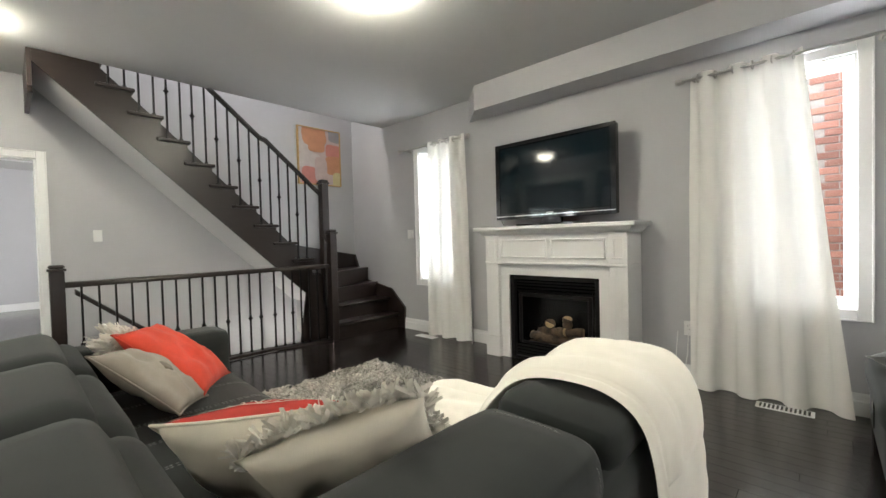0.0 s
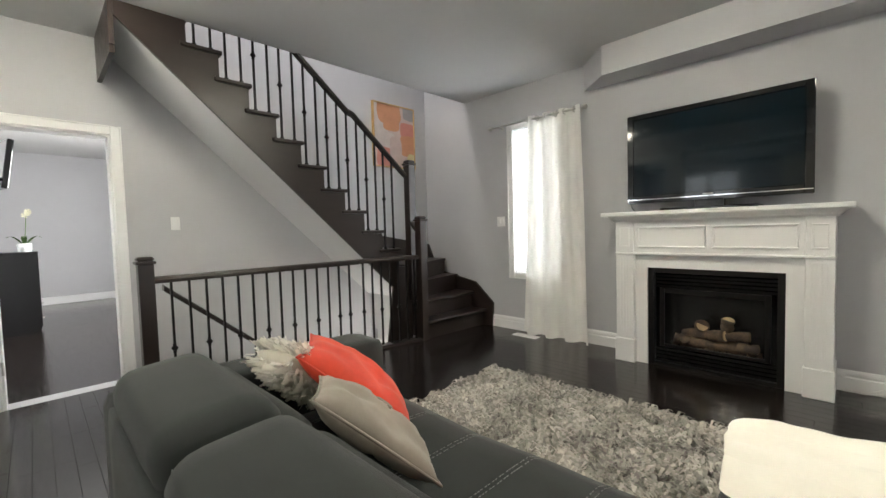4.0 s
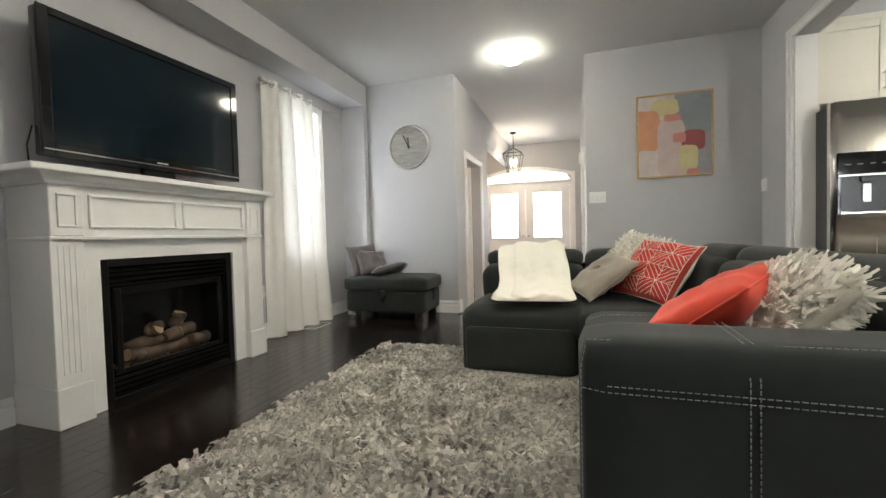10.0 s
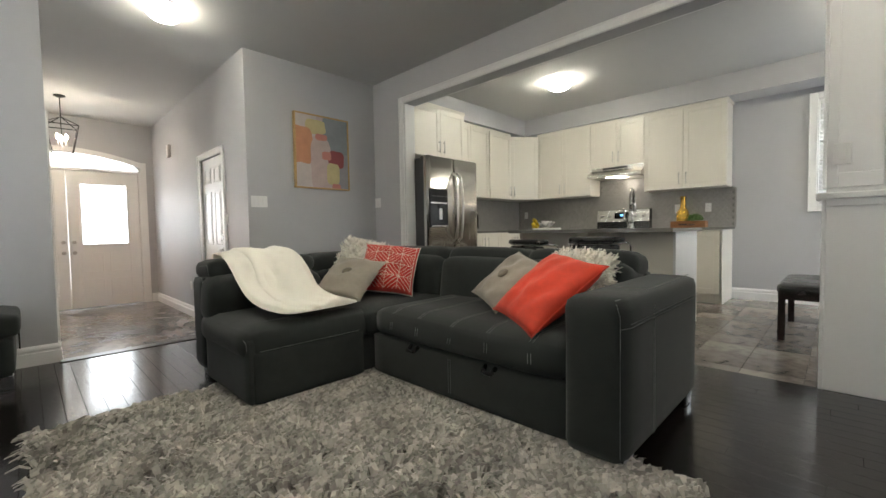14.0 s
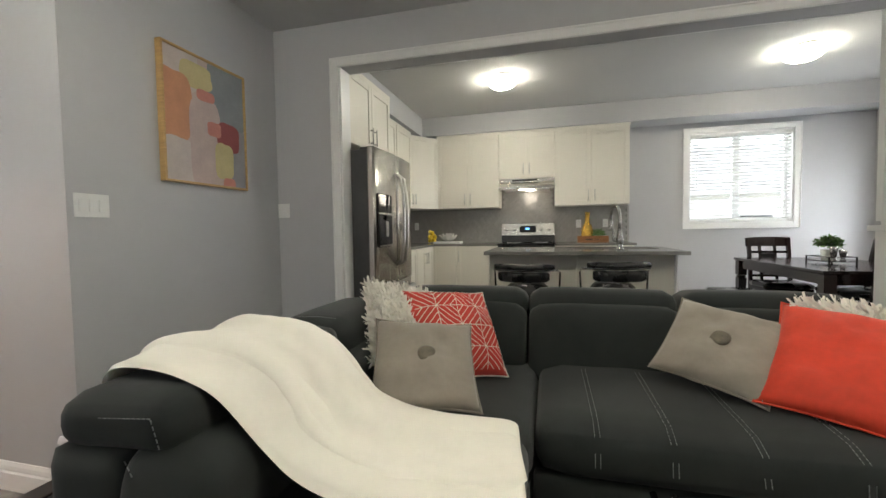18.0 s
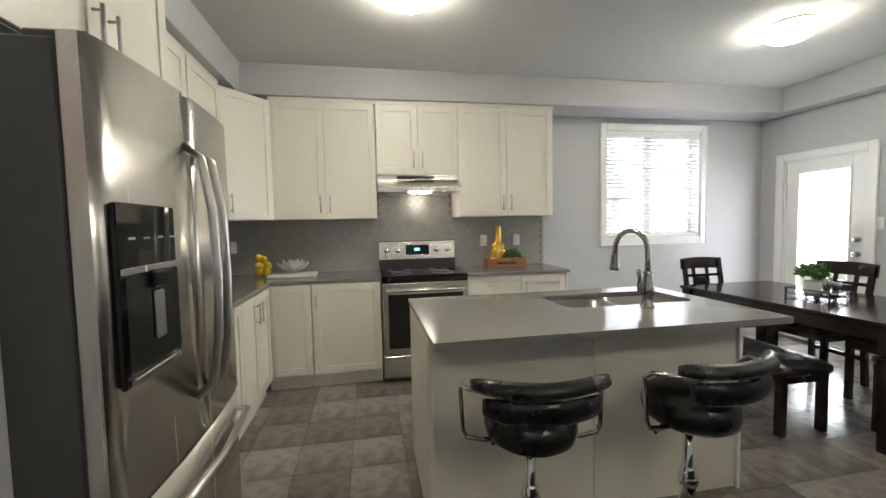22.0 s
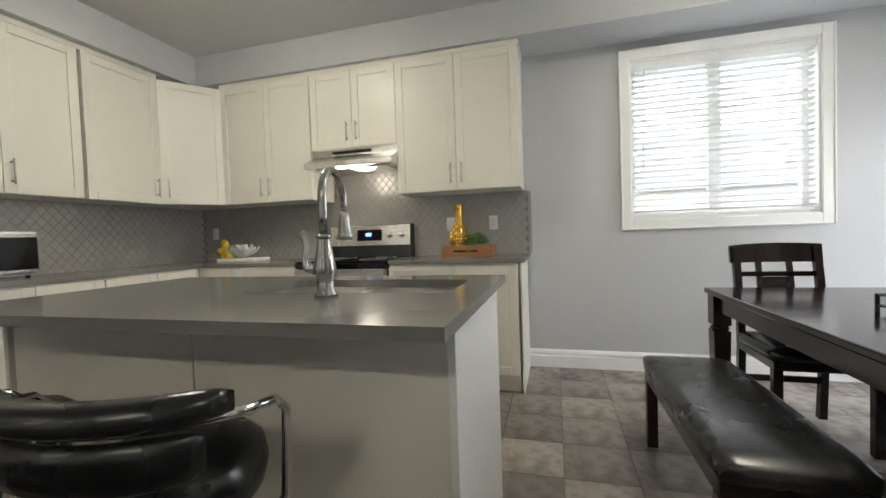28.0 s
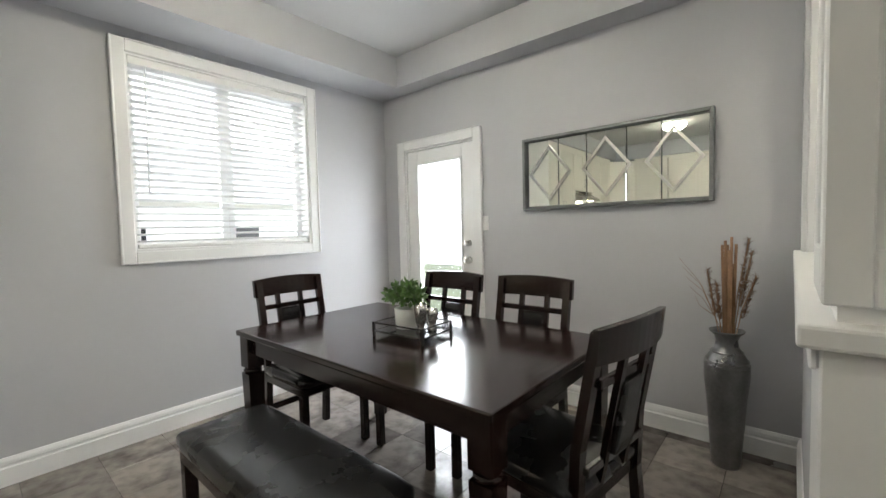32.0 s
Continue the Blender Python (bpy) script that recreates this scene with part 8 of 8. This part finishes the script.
# blind in the dining window
bl = thing("window_blind", "white slatted venetian blind in the dining window", "blind")
BLIND = cloth_sheer("blind_slat", (0.76, 0.76, 0.75), 0.12)
part("head_rail", boxes((W3[0] + 0.015, W3[1] - 0.015, SY - 0.055, SY - 0.005, W3[3] - 0.060, W3[3] - 0.014), bev=0.003), OFFWHITE, bl)
slat = boxes((W3[0] + 0.02, W3[1] - 0.02, -0.024, 0.024, -0.0012, 0.0012))
xform(slat, Matrix.Rotation(radians(14), 4, "X"))
first = part("slat", slat, BLIND, bl, at=pose(0, SY - 0.032, W3[2] + 0.06))
for k in range(1, 26):
    o = first.copy()
    scene.collection.objects.link(o)
    o.matrix_basis = pose(0, SY - 0.032, W3[2] + 0.06 + k * 0.0425)
part("bottom_rail", boxes((W3[0] + 0.02, W3[1] - 0.02, SY - 0.055, SY - 0.010, W3[2] + 0.020, W3[2] + 0.042), bev=0.003), OFFWHITE, bl)
for x in (W3[0] + 0.20, (W3[0] + W3[1]) / 2, W3[1] - 0.20):
    part("ladder_cord", boxes((x - 0.001, x + 0.001, SY - 0.007, SY - 0.005, W3[2] + 0.03, W3[3] - 0.06)), OFFWHITE, bl)
part("tilt_wand", cyl(bmesh.new(), (W3[1] - 0.10, SY + 0.002, W3[3] - 0.07), (W3[1] - 0.085, SY + 0.012, W3[2] + 0.35), 0.004, n=8), OFFWHITE, bl)

# ---- foyer lantern and alarm ----
pn = thing("pendant_lantern", "black caged lantern with three candle bulbs in the foyer", "pendant lamp", pose(4.5, 1.61, 0.13))
part("canopy", lathe(bmesh.new(), [(0.06, H - 0.13), (0.06, H - 0.145), (0.02, H - 0.16)][::-1], 24), BLACKMETAL, pn)
part("chain", cyl(bmesh.new(), (0, 0, 2.33), (0, 0, H - 0.15), 0.006, n=8), BLACKMETAL, pn)
Q0, Q1 = 0.16, 0.10
for sx, sy in ((-1, -1), (1, -1), (1, 1), (-1, 1)):
    part("cage_bar", tube(bmesh.new(), [(0, 0, 2.34), (sx * Q0, sy * Q0, 2.22), (sx * Q1, sy * Q1, 1.88)], 0.006, 6), BLACKMETAL, pn)
for q, z in ((Q0, 2.22), (Q1, 1.88)):
    part("cage_ring", tube(bmesh.new(), [(-q, -q, z), (q, -q, z), (q, q, z), (-q, q, z)], 0.006, 6, closed=True), BLACKMETAL, pn)
part("stem", cyl(bmesh.new(), (0, 0, 1.95), (0, 0, 2.34), 0.005, n=8), BLACKMETAL, pn)
for k in range(3):
    a = k * 2.094
    cd = part("candle", cyl(bmesh.new(), (0.05 * math.cos(a), 0.05 * math.sin(a), 1.97), (0.05 * math.cos(a), 0.05 * math.sin(a), 2.05), 0.012, n=12), OFFWHITE, pn)
    part("bulb", lathe(bmesh.new(), [(0.010, 2.052), (0.018, 2.072), (0.014, 2.10), (0.003, 2.12)], 14, (0.05 * math.cos(a), 0.05 * math.sin(a), 0)), glowing("candle_bulb", (1, 0.85, 0.6), 40.0), cd)
al = thing("door_chime", "small white box high on the foyer wall", "chime", on_wall(4.45, FW, 2.17, 180))
part("case", boxes((-0.05, 0.05, -0.04, 0, -0.09, 0.09), bev=0.006), OFFWHITE, al)

# ---- bedroom beyond the hall ----
wall_run("wall_bedroom_north", "x", -10.80, WX - 0.15, 1.40, 1.52, -0.3, H, ((-7.9, -6.5, 0.8, 2.2),))
wall_run("wall_bedroom_south", "x", -10.80, WX - 0.15, -1.30, -1.18, -0.3, H)
wall_run("wall_bedroom_west", "y", -1.18, 1.40, -10.80, -10.68, -0.3, H)
setting("ceiling_bedroom", boxes((-10.80, WX - 0.15, -1.3, 1.52, H, H + 0.1)), CEIL, "white bedroom ceiling", "ceiling")
setting("floor_bedroom", boxes((-10.80, WX - 0.15, -1.18, 1.40, -0.10, 0.0), (WX - 0.15, WX - 0.001, B0Y + 0.015, B1Y - 0.015, -0.05, -0.001)), FLOORW, "dark wooden bedroom floor", "floor")
setting("baseboard", boxes((-10.679, -10.664, -1.17, 1.39, 0.0, 0.14), bev=0.004), TRIM, "white baseboard along the far bedroom wall", "baseboard")
setting("baseboard", sweep(bmesh.new(), [(-10.68, -1.18, 0), (-10.68, 1.40, 0), (WX - 0.15, 1.40, 0)][::-1], BASEP), TRIM, "white profiled baseboard in the bedroom", "baseboard")
ds = thing("dresser", "tall black wooden dresser in the bedroom", "dresser", pose(-7.85, -0.80, 0, 0, 0, 90) @ Matrix.Diagonal((0.72, 1, 0.91, 1)))
part("carcass", boxes((-0.28, 0.28, -0.24, 0.24, 0.06, 1.12), bev=0.004), BLACKPLASTIC, ds)
part("top", boxes((-0.30, 0.30, -0.255, 0.265, 1.12, 1.145), bev=0.004), BLACKPLASTIC, ds)
for k in range(5):
    d = part("drawer", boxes((0.28, 0.296, -0.225, 0.225, 0.085 + k * 0.207, 0.28 + k * 0.207), bev=0.004), BLACKPLASTIC, ds)
    part("knob", lathe(bmesh.new(), [(0.008, 0), (0.008, 0.012), (0.015, 0.018), (0.012, 0.028), (0.003, 0.03)], 12), NICKEL, d, at=pose(0.296, 0, 0.185 + k * 0.207, 0, 90, 0))
part("plinth", boxes((-0.27, 0.27, -0.23, 0.23, 0, 0.06)), BLACKPLASTIC, ds)
orc = thing("orchid", "pale orchid in a white pot on the dresser", "plant", pose(-7.83, -0.70, 1.042))
part("pot", lathe(bmesh.new(), [(0.055, 0), (0.062, 0.004), (0.072, 0.11), (0.066, 0.11), (0.05, 0.09)], 24), CERAMIC, orc)
for k in range(6):
    a = k * 1.05
    bm = bmesh.new()
    g = []
    for i in range(6):
        f = i / 5
        w = 0.028 * math.sin(math.pi * (0.15 + 0.83 * f))
        g.append([bm.verts.new((0.02 + 0.17 * f, s_ * w, 0.10 + 0.10 * math.sin(2.2 * f))) for s_ in (-1, 0, 1)])
    for p, q in zip(g, g[1:]):
        for i in range(2):
            bm.faces.new((p[i], p[i + 1], q[i + 1], q[i]))
    bmesh.ops.solidify(bm, geom=list(bm.faces), thickness=0.003)
    part("leaf", bm, LEAF, orc, at=pose(0, 0, 0, 0, 0, math.degrees(a)), smooth=True)
part("stem", tube(bmesh.new(), [(0, 0, 0.09), (0.01, 0.02, 0.3), (0.0, 0.03, 0.45), (-0.02, 0.05, 0.52)], 0.004, 6), LEAF, orc)
PETAL = material("orchid_petal", (0.78, 0.76, 0.58), 0.6)
for k, (x, y, z) in enumerate(((-0.02, 0.05, 0.52), (0.0, 0.02, 0.47), (0.02, 0.05, 0.50))):
    bm = bmesh.new()
    for j in range(5):
        a = j * 1.257
        vs = [bm.verts.new((0.0, 0, 0))] + [bm.verts.new((0.004, 0.035 * math.cos(a + d), 0.035 * math.sin(a + d))) for d in (-0.5, 0, 0.5)]
        bm.faces.new(vs)
    bmesh.ops.solidify(bm, geom=list(bm.faces), thickness=0.002)
    part("flower", bm, PETAL, orc, at=pose(x, y, z))
btv = thing("wall_television", "flat black television on a swing arm in the bedroom", "television", pose(-6.40, -1.18, 1.85, 0, 0, 0))
part("wall_plate", boxes((-0.06, 0.06, 0.0, 0.02, -0.12, 0.12)), BLACKMETAL, btv)
part("arm", tube(bmesh.new(), [(0, 0.02, 0), (-0.12, 0.14, 0), (0, 0.30, 0)], 0.016, 8), BLACKMETAL, btv)
part("panel", boxes((-0.40, 0.40, 0.0, 0.05, -0.24, 0.24), bev=0.006), BLACKGLOSS, btv, at=pose(0, 0.31, 0.08, -8, 0, 14))
bc = thing("curtain", "cream curtain at the bedroom window", "curtain")
cb_ = bmesh.new()
prev = None
for i in range(31):
    x = -6.55 + 0.30 * i / 30
    y = 1.34 + 0.02 * math.cos(i * 1.3)
    q = (cb_.verts.new((x, y, 0.75)), cb_.verts.new((x, y, 2.35)))
    if prev:
        f = cb_.faces.new((prev[0], q[0], q[1], prev[1]))
        f.smooth = True
    prev = q
part("cloth", cb_, SHEER, bc)

# ---- outdoors seen through the glass ----
BRICK = material("red_brick", (0.42, 0.20, 0.15), 0.85, vary=0.25, scale=14, bump=0.4, bscale=60, island=0.3)
nb = thing("neighbour_brick_wall", "red brick neighbouring house wall close outside", "building", pose(0, 5.2, 0), kind="structure")
part("mortar", boxes((-4.2, 2.6, 0.0, 0.2, -0.5, 4.2)), material("mortar", (0.42, 0.38, 0.35), 0.9, vary=0.2, scale=20), nb)
bme = bpy.data.meshes.new("brick")
tmp = boxes((-0.105, 0.105, -0.010, 0, -0.032, 0.032), bev=0.003)
tmp.to_mesh(bme)
tmp.free()
bme.materials.append(BRICK)
kk = 0
for r_ in range(44):
    for (xa, xb) in ((-3.9, -3.0), (0.75, 1.9)):
        x = xa + (0.11 if r_ % 2 else 0.0)
        while x < xb:
            if kk < 420:
                o = new("brick", bme)
                o.matrix_basis, o.parent = pose(x, 0, 0.4 + r_ * 0.075), nb
                kk += 1
            x += 0.22
setting("ground", boxes((-60, 60, -60, 60, -3.2, -3.1)), material("garden_ground", (0.10, 0.12, 0.06), 0.9, vary=0.4, scale=0.5), "garden ground outside the house", "ground")
nh = thing("neighbour_house", "pale neighbouring house beyond the back garden", "house", pose(-4.5, -16, -3.1), kind="structure")
SIDING = material("pale_siding", (0.80, 0.78, 0.74), 0.8, vary=0.05, scale=3)
part("wall", boxes((-6, 6, -4, 0, 0, 5.6)), SIDING, nh)
part("roof", prism(bmesh.new(), [(0.5, 5.4), (-2, 7.6), (-4.5, 5.4)], "x", -6.4, 6.4), material("roof_shingle", (0.60, 0.59, 0.58), 0.9, vary=0.3, scale=8), nh)
for x in (-3.6, -0.2, 3.2):
    w_ = part("window", boxes((x - 0.7, x + 0.7, 0.0, 0.04, 3.3, 4.7)), TRIM, nh)
    part("pane", boxes((x - 0.6, x + 0.6, 0.04, 0.05, 3.4, 4.6)), BLACKGLOSS, w_)
part("deck", boxes((-3.0, 3.0, 0.0, 1.6, 1.9, 2.1)), CRATEW, nh)
setting("backdrop", boxes((-60, 60, -40.2, -40, -3.1, 40), (-40.2, -40, -40, 40, -3.1, 40), (40, 40.2, -40, 40, -3.1, 40), (-60, 60, 40, 40.2, -3.1, 40)), DAYGLOW, "bright hazy distance outside the windows", "backdrop")

# ---- floor planks and tiles ----
fw = thing("floor", "dark espresso hardwood floor planks", "floor", kind="structure")


def plank_data(L, W, t, g=0.0006, b=0.0007):
    vs = [(x, y, -t) for x, y in ((g, g), (L - g, g), (L - g, W - g), (g, W - g))]
    vs += [(x, y, -b) for x, y in ((g, g), (L - g, g), (L - g, W - g), (g, W - g))]
    vs += [(x, y, 0) for x, y in ((g + b, g + b), (L - g - b, g + b), (L - g - b, W - g - b), (g + b, W - g - b))]
    fs = [(8, 9, 10, 11)]
    for k in range(4):
        n = (k + 1) % 4
        fs += [(k, n, 4 + n, 4 + k), (4 + k, 4 + n, 8 + n, 8 + k)]
    return vs, fs


PW = 0.083
rp = random.Random(21)
shared = {}
pv, pf, npl = [], [], 0
areas = [(-3.64, EX, YN, NY), (WX, -3.64, YN, -0.09)]
for (ax, bx, ay, by) in areas:
    y = ay
    while y < by - 0.005:
        w = min(PW, by - y)
        x = ax
        cut = rp.uniform(0.3, 1.1)
        while x < bx - 1e-3:
            L = min(round(cut, 1), bx - x)
            if bx - x - L < 0.15:
                L = bx - x
            key = (round(L, 3), round(w, 3))
            near = -0.2 < y + w / 2 < 3.45 and npl < 300 and ay == YN and ax > -3.7
            if near:
                if key not in shared:
                    me = bpy.data.meshes.new("plank")
                    a, b = plank_data(L, w, 0.018)
                    me.from_pydata(a, [], b)
                    me.materials.append(FLOORW)
                    shared[key] = me
                o = new("plank", shared[key])
                o.matrix_basis, o.parent = pose(x, y, 0), fw
                npl += 1
            else:
                a, b = plank_data(L, w, 0.018)
                k = len(pv)
                pv += [(x + p, y + q, r) for p, q, r in a]
                pf += [tuple(k + i for i in f) for f in b]
            x += L
            cut = rp.choice((0.6, 0.8, 1.0, 1.2))
        y += w
mesh_from("plank_field", pv, pf, FLOORW, fw, "stuff")

ft = thing("floor_tiles", "grey-brown slate tile kitchen floor", "floor", kind="structure")
TP = 0.31
tme = bpy.data.meshes.new("tile")
a, b = plank_data(TP, TP, 0.011, 0.0011, 0.0008)
tme.from_pydata(a, [], b)
tme.materials.append(TILE)
tv_, tf_ = [], []
ntl = 0
ix = 0
x = -0.042 + TP * 5
while x > WX - TP:
    y = -1.84 + TP * 3 - 0.12 + 0.0
    y = -1.53 + TP
    while y > SY - TP:
        x0, x1, y0, y1 = max(x, WX), min(x + TP, EX), max(y, SY), min(y + TP, YN)
        if x1 - x0 > 0.004 and y1 - y0 > 0.004:
            full = x1 - x0 > TP - 1e-4 and y1 - y0 > TP - 1e-4
            if full and ntl < 290:
                o = new("tile", tme)
                o.matrix_basis, o.parent = pose(x, y, 0), ft
                ntl += 1
            else:
                a, b = plank_data(x1 - x0, y1 - y0, 0.011, 0.0011, 0.0008)
                k = len(tv_)
                tv_ += [(x0 + p, y0 + q, r) for p, q, r in a]
                tf_ += [tuple(k + i for i in f) for f in b]
        y -= TP
    x -= TP
mesh_from("tile_edge", tv_, tf_, TILE, ft, "stuff")
